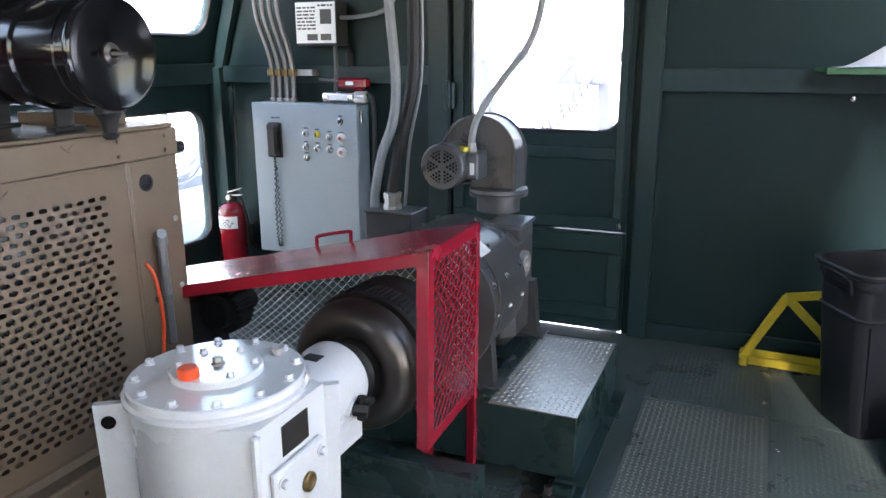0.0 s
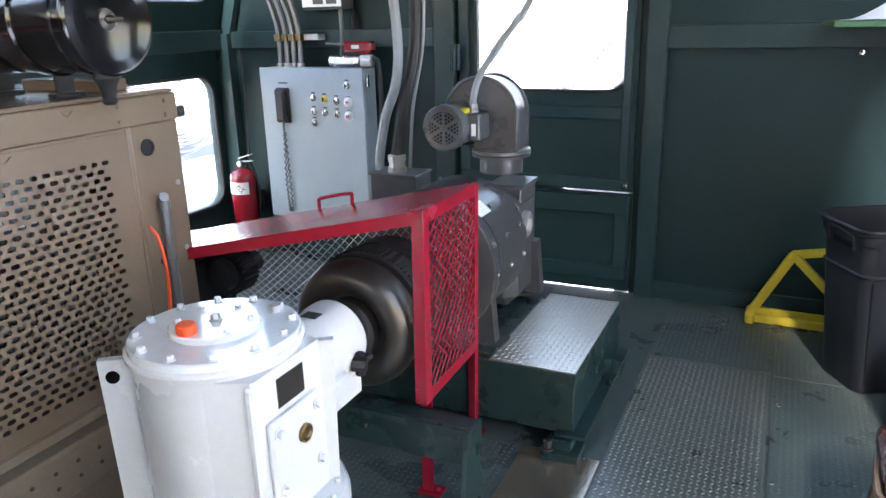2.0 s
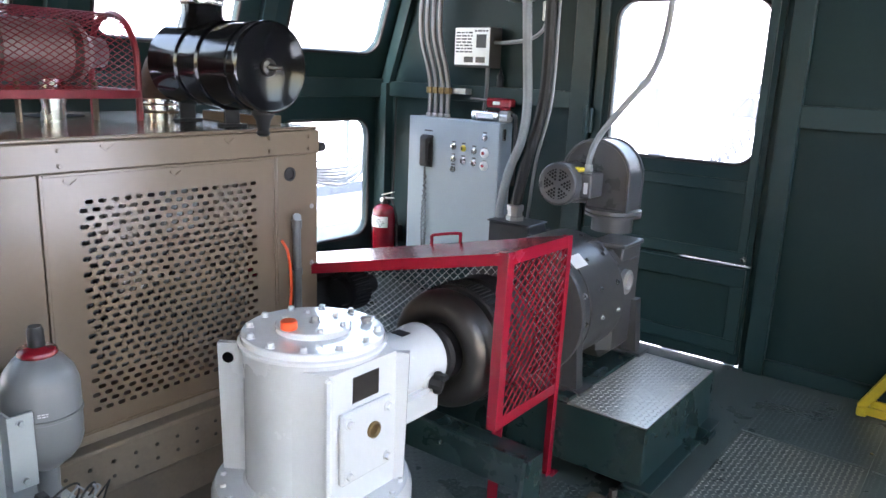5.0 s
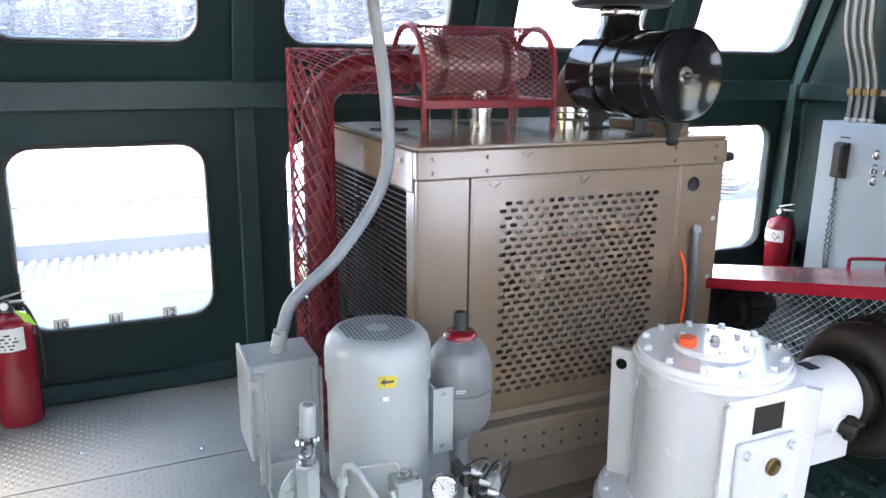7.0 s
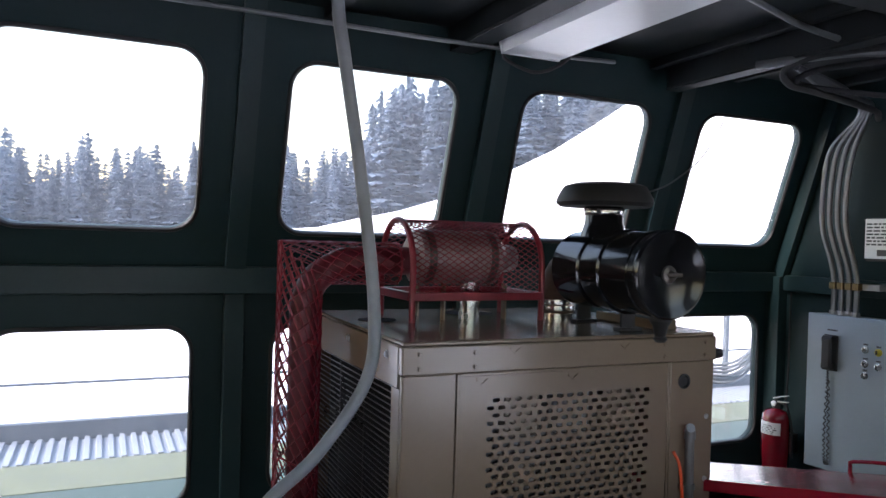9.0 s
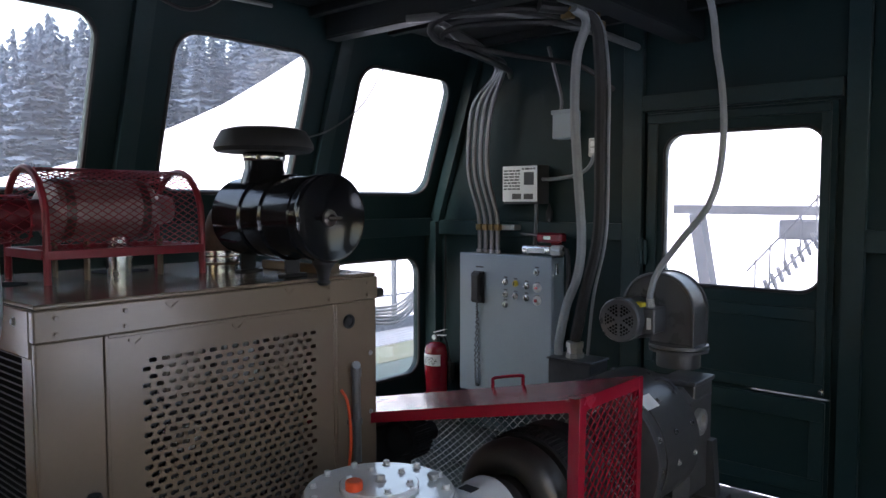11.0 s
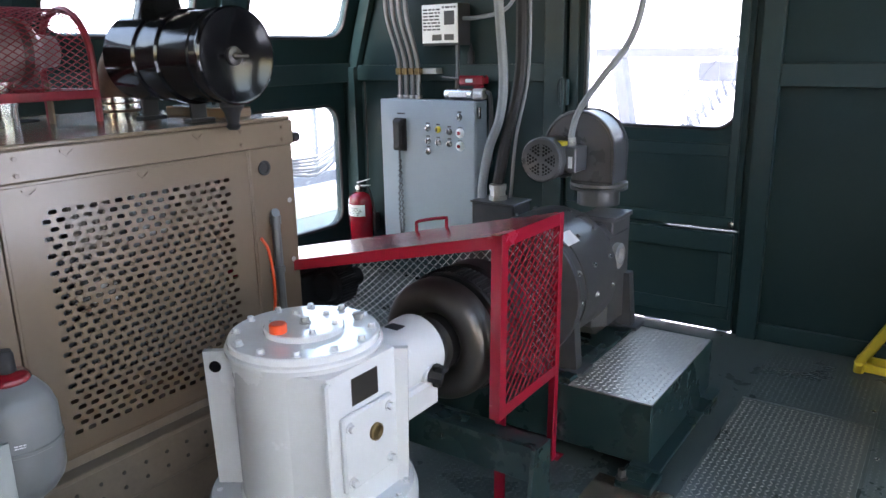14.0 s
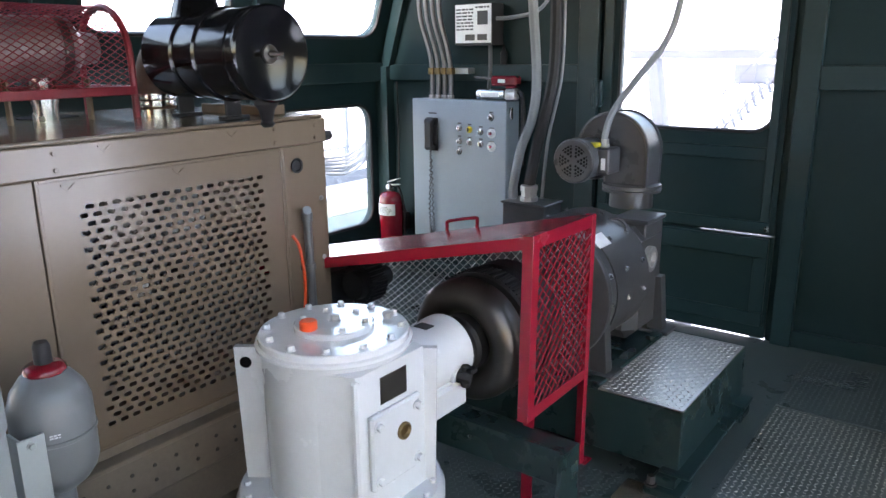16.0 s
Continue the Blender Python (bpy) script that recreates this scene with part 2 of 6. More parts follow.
def box(bm, lo, hi, b=0.003, m=None):
    """A chamfered box between two corners, turned by m if given."""
    lo, hi = Vector(lo), Vector(hi)
    c, h = (lo + hi) / 2, (hi - lo) / 2
    b = min(b, min(h) * 0.9)
    vs = {}
    for sx in (-1, 1):
        for sy in (-1, 1):
            for sz in (-1, 1):
                for ax in range(3):
                    p = Vector((sx * (h.x - (b if ax != 0 else 0)), sy * (h.y - (b if ax != 1 else 0)), sz * (h.z - (b if ax != 2 else 0)))) + c
                    vs[sx, sy, sz, ax] = bm.verts.new(m @ p if m else p)
    f = bm.faces.new
    for s in (-1, 1):
        f([vs[s, -1, -1, 0], vs[s, 1, -1, 0], vs[s, 1, 1, 0], vs[s, -1, 1, 0]])
        f([vs[-1, s, -1, 1], vs[1, s, -1, 1], vs[1, s, 1, 1], vs[-1, s, 1, 1]])
        f([vs[-1, -1, s, 2], vs[1, -1, s, 2], vs[1, 1, s, 2], vs[-1, 1, s, 2]])
    for a in (-1, 1):
        for d in (-1, 1):
            f([vs[a, d, -1, 0], vs[a, d, 1, 0], vs[a, d, 1, 1], vs[a, d, -1, 1]])
            f([vs[a, -1, d, 0], vs[a, 1, d, 0], vs[a, 1, d, 2], vs[a, -1, d, 2]])
            f([vs[-1, a, d, 1], vs[1, a, d, 1], vs[1, a, d, 2], vs[-1, a, d, 2]])
            for e in (-1, 1):
                f([vs[a, d, e, 0], vs[a, d, e, 1], vs[a, d, e, 2]])
    return bm


def basis(d):
    d = Vector(d).normalized()
    u = d.orthogonal().normalized()
    if abs(d.z) < 0.9:
        u = Vector((0, 0, 1)).cross(d).normalized()
    return d, u, d.cross(u)


def lathe(bm, origin, axis, profile, seg=32, closed=True):
    """Turn (distance along axis, radius) pairs round the axis."""
    d, u, v = basis(axis)
    o = Vector(origin)
    rings = []
    for a, r in profile:
        rings.append([bm.verts.new(o + d * a + (u * math.cos(2 * math.pi * i / seg) + v * math.sin(2 * math.pi * i / seg)) * max(r, 1e-4)) for i in range(seg)])
    for p, q in zip(rings, rings[1:]):
        for i in range(seg):
            bm.faces.new([p[i], p[(i + 1) % seg], q[(i + 1) % seg], q[i]])
    if closed:
        bm.faces.new(rings[0][::-1])
        bm.faces.new(rings[-1])
    return bm


def cyl(bm, p0, p1, r, r2=None, seg=20, b=0.0):
    p0, p1 = Vector(p0), Vector(p1)
    n = (p1 - p0).length
    r2 = r if r2 is None else r2
    prof = [(0, r - b), (b, r), (n - b, r2), (n, r2 - b)] if b else [(0, r), (n, r2)]
    return lathe(bm, p0, p1 - p0, prof, seg)


def smooth_path(pts, n=6):
    """A Catmull-Rom line through the points."""
    pts = [Vector(p) for p in pts]
    q = [2 * pts[0] - pts[1], *pts, 2 * pts[-1] - pts[-2]]
    out = []
    for i in range(1, len(q) - 2):
        a, b, c, d = q[i - 1:i + 3]
        for k in range(n):
            t = k / n
            out.append(0.5 * (2 * b + (c - a) * t + (2 * a - 5 * b + 4 * c - d) * t * t + (3 * b - a - 3 * c + d) * t ** 3))
    return [*out, pts[-1]]


def tube(bm, pts, r, seg=10, smooth=6, closed=False):
    pts = smooth_path(pts, smooth) if smooth else [Vector(p) for p in pts]
    d = (pts[1] - pts[0]).normalized()
    u = d.orthogonal().normalized()
    rings = []
    n = len(pts)
    for i, p in enumerate(pts):
        if closed:
            t = (pts[(i + 1) % n] - pts[i - 1]).normalized()
        else:
            t = (pts[min(i + 1, n - 1)] - pts[max(i - 1, 0)]).normalized()
        u = (u - t * u.dot(t)).normalized()
        v = t.cross(u)
        rings.append([bm.verts.new(p + (u * math.cos(2 * math.pi * k / seg) + v * math.sin(2 * math.pi * k / seg)) * r) for k in range(seg)])
    pairs = list(zip(rings, rings[1:])) + ([(rings[-1], rings[0])] if closed else [])
    for p, q in pairs:
        for k in range(seg):
            bm.faces.new([p[k], p[(k + 1) % seg], q[(k + 1) % seg], q[k]])
    if not closed:
        bm.faces.new(rings[0][::-1])
        bm.faces.new(rings[-1])
    return bm


def prism(bm, loop, shift):
    """A solid from a flat loop of points, pushed along shift."""
    a = [bm.verts.new(Vector(p)) for p in loop]
    b = [bm.verts.new(Vector(p) + Vector(shift)) for p in loop]
    bm.faces.new(a[::-1])
    bm.faces.new(b)
    for i in range(len(a)):
        j = (i + 1) % len(a)
        bm.faces.new([a[i], a[j], b[j], b[i]])
    return bm


def hexbolt(bm, at, axis, r=0.011, h=0.008, washer=True):
    d = Vector(axis).normalized()
    at = Vector(at)
    if washer:
        lathe(bm, at, d, [(0, r * 1.35), (h * 0.25, r * 1.35)], 12)
    lathe(bm, at + d * h * 0.2, d, [(0, r), (h * 0.8, r), (h, r * 0.82)], 6)
    return bm


def rounded(w, h, r, n=6):
    """Loop of a rounded rectangle about 0, counter-clockwise, n + 1 points per corner."""
    out = []
    for cx, cy, a0 in ((w / 2 - r, h / 2 - r, 0), (-w / 2 + r, h / 2 - r, 90), (-w / 2 + r, -h / 2 + r, 180), (w / 2 - r, -h / 2 + r, 270)):
        for k in range(n + 1):
            a = radians(a0 + 90 * k / n)
            out.append((cx + r * math.cos(a), cy + r * math.sin(a)))
    return out


def holed_cell(bm, at, u, v, nrm, lo, hi, hole, r, th, n=6):
    """A wall cell lo..hi in the plane (at, u, v), th thick along nrm, with one rounded opening (u0, v0, u1, v1)."""
    at, u, v, nrm = Vector(at), Vector(u), Vector(v), Vector(nrm)
    u0, v0, u1, v1 = hole
    loop = [((u0 + u1) / 2 + a, (v0 + v1) / 2 + b) for a, b in rounded(u1 - u0, v1 - v0, r, n)]
    corners = [(hi[0], hi[1]), (lo[0], hi[1]), (lo[0], lo[1]), (hi[0], lo[1])]
    sides = []
    for k in (0, 1):
        off = at + nrm * th * k
        L = [bm.verts.new(off + u * a + v * b) for a, b in loop]
        C = [bm.verts.new(off + u * a + v * b) for a, b in corners]
        for c in range(4):
            for i in range(n):
                bm.faces.new([C[c], L[c * (n + 1) + i], L[c * (n + 1) + i + 1]])
            e = (c + 1) % 4
            bm.faces.new([C[c], L[c * (n + 1) + n], L[e * (n + 1)], C[e]])
        sides.append((L, C))
    for i in range(len(loop)):
        j = (i + 1) % len(loop)
        bm.faces.new([sides[0][0][i], sides[0][0][j], sides[1][0][j], sides[1][0][i]])
    for c in range(4):
        e = (c + 1) % 4
        bm.faces.new([sides[0][1][c], sides[0][1][e], sides[1][1][e], sides[1][1][c]])


def slab(bm, at, u, v, nrm, lo, hi, th):
    at, u, v, nrm = Vector(at), Vector(u), Vector(v), Vector(nrm)
    prism(bm, [at + u * a + v * b for a, b in ((lo[0], lo[1]), (hi[0], lo[1]), (hi[0], hi[1]), (lo[0], hi[1]))], nrm * th)


def window(name, at, u, v, nrm, hole, r, th, label):
    """Glass pane and rubber gasket in a rounded opening."""
    u0, v0, u1, v1 = hole
    at, u, v, nrm = Vector(at), Vector(u), Vector(v), Vector(nrm)
    mid = at + u * (u0 + u1) / 2 + v * (v0 + v1) / 2
    w = thing(name, mid, label, "window", kind="structure")
    bm = B()
    prism(bm, [mid + nrm * th * 0.5 + u * a + v * b for a, b in rounded(u1 - u0 + 0.004, v1 - v0 + 0.004, r)], nrm * 0.005)
    part("pane", bm, GLASS, w).visible_shadow = False
    bm = B()
    tube(bm, [mid + u * a + v * b for a, b in rounded(u1 - u0 + 0.006, v1 - v0 + 0.006, r)], 0.011, 6, 0, True)
    part("gasket", bm, RUBBER, w, "black rubber gasket")
    return w


def expanded(bm, f, nu, nv, w=0.0022):
    """Diamond mesh: f(u, v) maps the unit square to space; nu by nv diamonds."""
    def bar(p, q):
        d = (q - p)
        if d.length < 1e-6:
            return
        d, a, c = basis(d)
        P = [p + a * w, p + c * w * 0.6, p - a * w, p - c * w * 0.6]
        Q = [x + (q - p) for x in P]
        P, Q = [bm.verts.new(x) for x in P], [bm.verts.new(x) for x in Q]
        for i in range(4):
            bm.faces.new([P[i], P[(i + 1) % 4], Q[(i + 1) % 4], Q[i]])
    for i in range(nu):
        for j in range(nv):
            l, r, d, t = f(i / nu, (j + .5) / nv), f((i + 1) / nu, (j + .5) / nv), f((i + .5) / nu, j / nv), f((i + .5) / nu, (j + 1) / nv)
            for p, q in ((l, t), (t, r), (r, d), (d, l)):
                bar(Vector(p), Vector(q))


def quad_map(a, b, c):
    a, b, c = Vector(a), Vector(b), Vector(c)
    return lambda u, v: a + (b - a) * u + (c - a) * v


def bars(bm, at, u, v, nrm, w, h, rows, seed=1, t=0.0006):
    """Rows of plain bars for writing too small to read."""
    rg = random.Random(seed)
    at, u, v, nrm = Vector(at), Vector(u), Vector(v), Vector(nrm)
    for k in range(rows):
        y0, y1 = h * (k + 0.25) / rows, h * (k + 0.75) / rows
        x = 0.0
        while x < w:
            L = min(rg.uniform(0.12, 0.35) * w, w - x)
            prism(bm, [at + u * x + v * y0, at + u * (x + L) + v * y0, at + u * (x + L) + v * y1, at + u * x + v * y1], nrm * t)
            x += L + 0.06 * w


def lugs(bm, x0, x1, y0, y1, z, pitch=0.028, size=0.012, h=0.0022):
    """Raised tread marks, turned alternately."""
    i = 0
    y = y0 + pitch / 2
    while y < y1 - pitch * 0.4:
        x = x0 + pitch / 2
        j = 0
        while x < x1 - pitch * 0.4:
            a = radians(45 if (i + j) % 2 else 135)
            c, s = math.cos(a) * size, math.sin(a) * size
            px, py = -s * 0.36, c * 0.36
            p = [(x + c, y + s, z), (x + px, y + py, z), (x - c, y - s, z), (x - px, y - py, z)]
            t = [(x + c * .55, y + s * .55, z + h), (x - c * .55, y - s * .55, z + h)]
            p, t = [bm.verts.new(q) for q in p], [bm.verts.new(q) for q in t]
            bm.faces.new([p[0], p[1], t[0]]), bm.faces.new([p[1], p[2], t[1]]), bm.faces.new([p[1], t[1], t[0]])
            bm.faces.new([p[2], p[3], t[1]]), bm.faces.new([p[3], p[0], t[0]]), bm.faces.new([p[3], t[0], t[1]])
            x += pitch
            j += 1
        y += pitch
        i += 1


def text_mesh(name, body, size, at, u, v, material, parent, depth=0.001):
    """Flat lettering as a mesh in the plane of u and v."""
    cu = bpy.data.curves.new(name, "FONT")
    cu.body, cu.size, cu.extrude, cu.align_x = body, size, depth, "CENTER"
    tmp = bpy.data.objects.new(name, cu)
    me = bpy.data.meshes.new_from_object(tmp)
    bpy.data.objects.remove(tmp)
    u, v = Vector(u), Vector(v)
    m = Matrix((u, v, u.cross(v))).transposed().to_4x4()
    m.translation = Vector(at)
    me.transform(m)
    me.materials.clear()
    me.materials.append(material)
    ob = new(name, me)
    return under(ob, parent) if parent else ob

# ---- the room ----
XL, XR, YN, YS = -2.76, 1.56, 4.24, -2.3
ZB, ZROOF, LEAN_K = 1.42, 2.60, 0.33
UP_L = Vector((LEAN_K, 0, 1)).normalized()
UP_R = Vector((-LEAN_K, 0, 1)).normalized()
PITCH, WIN_W = 1.19, 0.82
STARTS = [-1.49, -0.30, 0.89, 2.08, 3.27]          # windows along y
Y_ = Vector((0, 1, 0))
SLANT = (ZROOF - ZB) / UP_L.z


def side_wall(name, x, sign, up, blind=()):
    """Lower upright and upper leaning wall with rounded windows, posts and a mid rail. sign: which way outside lies."""
    nrm_low = Vector((sign, 0, 0))
    nrm_up = Vector((sign * up.z, 0, abs(up.x)))
    w = thing(name, (x, (YN + YS) / 2, 0), "dark green painted steel wall with rounded windows", "wall", kind="structure")
    low, high = B(), B()
    edges = [YS] + [s - (PITCH - WIN_W) / 2 for s in STARTS] + [YN + 0.04]
    slab(low, (x, 0, 0), Y_, (0, 0, 1), nrm_low, (edges[0], -0.4), (edges[1], ZB), 0.05)
    slab(high, (x, 0, ZB), Y_, up, nrm_up, (edges[0], 0), (edges[1], SLANT), 0.05)
    for k, s in enumerate(STARTS):
        a, b = edges[k + 1], edges[k + 2]
        hole_l, hole_u = (s, 0.34, s + WIN_W, 1.165), (s, 0.20, s + WIN_W, 1.00)
        slab(low, (x, 0, 0), Y_, (0, 0, 1), nrm_low, (a, -0.4), (b, 0.2), 0.05)
        if k in blind:
            slab(low, (x, 0, 0), Y_, (0, 0, 1), nrm_low, (a, 0.2), (b, ZB), 0.05)
        else:
            holed_cell(low, (x, 0, 0), Y_, (0, 0, 1), nrm_low, (a, 0.2), (b, ZB), hole_l, 0.12, 0.05)
            window("window", (x, 0, 0), Y_, (0, 0, 1), nrm_low, hole_l, 0.12, 0.05, "lower rounded window in black rubber gasket")
        holed_cell(high, (x, 0, ZB), Y_, up, nrm_up, (a, 0), (b, SLANT), hole_u, 0.12, 0.05)
        window("window", (x, 0, ZB), Y_, up, nrm_up, hole_u, 0.12, 0.05, "upper rounded window with dusty glass and painted glare veil")
    part("lower_wall", low, GREEN, w)
    part("upper_wall", high, GREEN, w)
    rail = B()
    box(rail, (min(x - sign * 0.05, x + 0 * sign), YS, 1.32), (max(x - sign * 0.05, x), YN, 1.445), 0.006)
    part("mid_rail", rail, GREEN_F, w)
    base = B()
    box(base, (min(x - sign * 0.045, x), YS, 0), (max(x - sign * 0.045, x), YN, 0.085), 0.006)
    part("base_rail", base, GREEN_F, w)
    for s in [-0.485, 0.705, 1.895, 3.085]:
        p = B()
        box(p, (min(x - sign * 0.042, x), s - 0.045, 0.085), (max(x - sign * 0.042, x), s + 0.045, 1.32), 0.004)
        part("post", p, GREEN_F, w)
        p = B()
        o = Vector((x, s - 0.045, ZB)) - nrm_up * 0.042
        prism(p, [o + up * 0.02, o + up * 0.02 + Y_ * 0.09, o + up * SLANT + Y_ * 0.09, o + up * SLANT], nrm_up * 0.04)
        part("leaning_post", p, GREEN_F, w)
    return w


side_wall("wall_west", XL, -1, UP_L)
# northmost lower window closed, out of view, to dim the floor and bin
side_wall("wall_east", XR, 1, UP_R, (4,))

# north wall with the door
wn_ = thing("wall_north", ((XL + XR) / 2, YN, 0), "dark green painted steel end wall with welded frames", "wall", kind="structure")
XD0, XD1, ZD1 = -1.10, -0.10, 2.06
xt = LEAN_K * (ZROOF - ZB)
bm = B()
prism(bm, [(XL - .05, YN, -0.4), (XD0, YN, -0.4), (XD0, YN, ZROOF), (XL - .05 + xt, YN, ZROOF), (XL - .05, YN, ZB)], (0, 0.06, 0))
prism(bm, [(XD1, YN, -0.4), (XR + .05, YN, -0.4), (XR + .05, YN, ZB), (XR + .05 - xt, YN, ZROOF), (XD1, YN, ZROOF)], (0, 0.06, 0))
prism(bm, [(XD0, YN, ZD1), (XD1, YN, ZD1), (XD1, YN, ZROOF), (XD0, YN, ZROOF)], (0, 0.06, 0))
prism(bm, [(XD0, YN, -0.4), (XD1, YN, -0.4), (XD1, YN, -0.06), (XD0, YN, -0.06)], (0, 0.06, 0))
part("wall_plate", bm, GREEN, wn_)
FD = 0.045
for name, lo, hi in (
    ("door_post", (-0.064, YN - FD, 0.0), (0.034, YN, ZROOF)), ("door_post", (XD0 - 0.135, YN - FD, 0.0), (XD0 - 0.015, YN, ZROOF)),
    ("mid_rail", (0.034, YN - FD * .9, 1.312), (XR, YN, 1.422)), ("mid_rail", (XL, YN - FD * .9, 1.33), (XD0 - 0.135, YN, 1.43)),
    ("base_rail", (0.034, YN - 0.03, 0.0), (XR, YN, 0.09)), ("base_rail", (XL + .05, YN - 0.03, 0.0), (XD0 - 0.135, YN, 0.09)),
    ("corner_post", (XL + .0, YN - 0.08, 0.0), (XL + 0.1, YN - .002, ZB)), ("corner_post", (XR - 0.06, YN - 0.06, 0.0), (XR, YN - .002, ZB)),
    ("door_header", (XD0 - 0.015, YN - FD, 2.07), (XD1 + 0.02, YN, 2.16)),
):
    bm = B()
    box(bm, lo, hi, 0.003)
    part(name, bm, GREEN_F, wn_)
for sx, x0 in ((1, XL + .02), (-1, XR - .02)):
    bm = B()
    prism(bm, [(x0, YN - 0.055, ZB), (x0 + sx * 0.085, YN - 0.055, ZB), (x0 + sx * (0.085 + xt), YN - 0.055, ZROOF), (x0 + sx * xt, YN - 0.055, ZROOF)], (0, 0.05, 0))
    part("leaning_corner_post", bm, GREEN_F, wn_)

# door: leaf in a frame, split above the lower panel, with a round-cornered window
door = thing("door_1", ((XD0 + XD1) / 2, YN, 0.03), "dark green steel door with rounded window, daylight at sill", "door", kind="structure")
DY = YN - 0.012
bm = B()
holed_cell(bm, (0, DY, 0), (1, 0, 0), (0, 0, 1), (0, 1, 0), (XD0 + .004, 0.570), (XD1 - .004, ZD1 - .004), (-0.985, 1.10, -0.158, 1.935), 0.11, 0.045)
part("upper_leaf", bm, GREEN, door)
bm = B()
box(bm, (XD0 + .002, DY, 0.007), (XD1 - .002, DY + .045, 0.560), 0.003)
part("lower_leaf", bm, GREEN, door)
for lo, hi in (((XD0 + .0705, DY - .018, 0.955), (XD1 - .0755, DY, 1.02)), ((XD0 + .012, DY - .018, 0.58), (XD1 - .03, DY, 0.64)), ((XD0 + .012, DY - .026, 0.45), (XD1 - .02, DY, 0.552)),
               ((XD0 + .012, DY - .02, 0.075), (XD1 - .02, DY, 0.15)), ((XD1 - .075, DY - .018, 0.641), (XD1 - .03, DY, 1.999)), ((XD0 + .012, DY - .018, 0.641), (XD0 + .07, DY, 1.999)),
               ((XD0 + .012, DY - .018, 2.0), (XD1 - .03, DY, 2.045)), ((XD1 - .09, DY - .02, 0.15), (XD1 - .02, DY, 0.45))):
    bm = B()
    box(bm, lo, hi, 0.004)
    part("door_rib", bm, GREEN_F, door)
for lo, hi in (((XD0 - .01, DY + .05, .03), (XD0 + .03, DY + .07, ZD1 + .02)), ((XD1 - .03, DY + .05, .03), (XD1 + .01, DY + .07, ZD1 + .02)), ((XD0 + .03, DY + .05, ZD1 - .02), (XD1 - .03, DY + .07, ZD1 + .02)), ((XD0 + .03, DY + .05, .55), (-0.5, DY + .07, .59)), ((XD0 + .03, DY + .05, -.1), (-0.74, DY + .07, .07)), ((-.19, DY + .05, -.1), (XD1 - .03, DY + .07, .07))):
    bm = B()
    box(bm, lo, hi, 0.002)
    part("door_stop", bm, GREEN_F, door)
bm = B()
hexbolt(bm, (-0.14, DY - .018, 0.605), (0, -1, 0), 0.012, 0.012)
part("bolt", bm, STEEL, door, "steel latch bolt")
bm = B()
box(bm, (XD0 - .03, YN - .075, 1.20), (XD0 + .03, YN - .045, 1.345), 0.006)
cyl(bm, (XD0, YN - .08, 1.19), (XD0, YN - .08, 1.355), 0.011)
part("hinge", bm, GREEN_F, door)
window("window_door", (0, DY, 0), (1, 0, 0), (0, 0, 1), (0, 1, 0), (-0.985, 1.10, -0.158, 1.935), 0.11, 0.045, "rounded door window with black gasket")

# unseen south wall; its window is added to light the gearbox front
bm = B()
xs = [XL - .05, -2.35, -0.6, -0.55, XR + .05]
slab(bm, (0, YS, 0), (1, 0, 0), (0, 0, 1), (0, -1, 0), (xs[0], -0.4), (xs[1], ZROOF), 0.05)
slab(bm, (0, YS, 0), (1, 0, 0), (0, 0, 1), (0, -1, 0), (xs[2], -0.4), (xs[4], ZROOF), 0.05)
for a, b in ((xs[1], xs[2]),):
    slab(bm, (0, YS, 0), (1, 0, 0), (0, 0, 1), (0, -1, 0), (a, -0.4), (b, 0.8), 0.05)
    hole_s = (a + .35, 1.1, b - .35, 1.85)
    holed_cell(bm, (0, YS, 0), (1, 0, 0), (0, 0, 1), (0, -1, 0), (a, 0.8), (b, ZROOF), hole_s, 0.12, 0.05)
    window("window", (0, YS, 0), (1, 0, 0), (0, 0, 1), (0, -1, 0), hole_s, 0.12, 0.05, "wide rounded window added in the unseen end wall")
solo("wall_south", bm, GREEN, "unseen dark green steel end wall with an added window", "wall", kind="structure")

# floor: steel plates with a pit round the gearbox
PIT = (-0.92, 1.25, -0.155, 2.06)
bm = B()
for lo, hi in (((XL, YS), (PIT[0], YN)), ((PIT[2], YS), (XR, YN)), ((PIT[0], YS), (PIT[2], PIT[1])), ((PIT[0], PIT[3]), (PIT[2], YN))):
    box(bm, (*lo, -0.012), (*hi, -0.002), 0.0005)
solo("floor", bm, FLOOR, "dark green worn steel floor plates", "floor", kind="structure")
flo = bpy.data.objects["floor"]
bm = B()
box(bm, (-2.7, -1.6, -0.002), (-1.975, 0.92, 0.003), 0.001)
part("floor_plate", bm, FLOOR_L, flo, "dusty grey tread plate")
bm = B()
box(bm, (-1.967, -1.6, -0.002), (-0.93, 0.86, 0.003), 0.001)
part("floor_plate", bm, FLOOR_L, flo)
bm = B()
box(bm, (0.145, 0.4, -0.002), (0.655, 3.47, 0.003), 0.001)
part("floor_plate", bm, WALKG, flo, "worn tread plate walkway")
bm = B()
box(bm, (0.145, 3.476, -0.002), (0.655, 4.12, 0.003), 0.001)
part("floor_plate", bm, FLOOR, flo)
bm = B()
box(bm, (0.667, 0.4, -0.002), (1.5, 3.45, 0.003), 0.001)
part("floor_plate", bm, FLOOR, flo)
bm = B()
box(bm, (0.667, 3.458, -0.002), (1.5, 4.12, 0.003), 0.001)
part("floor_plate", bm, FLOOR, flo)
bm = B()
box(bm, (-0.14, 0.4, -0.002), (0.137, 2.56, 0.001), 0.001)
part("floor_plate", bm, STRIP, flo, "worn bare steel strip")
bm = B()
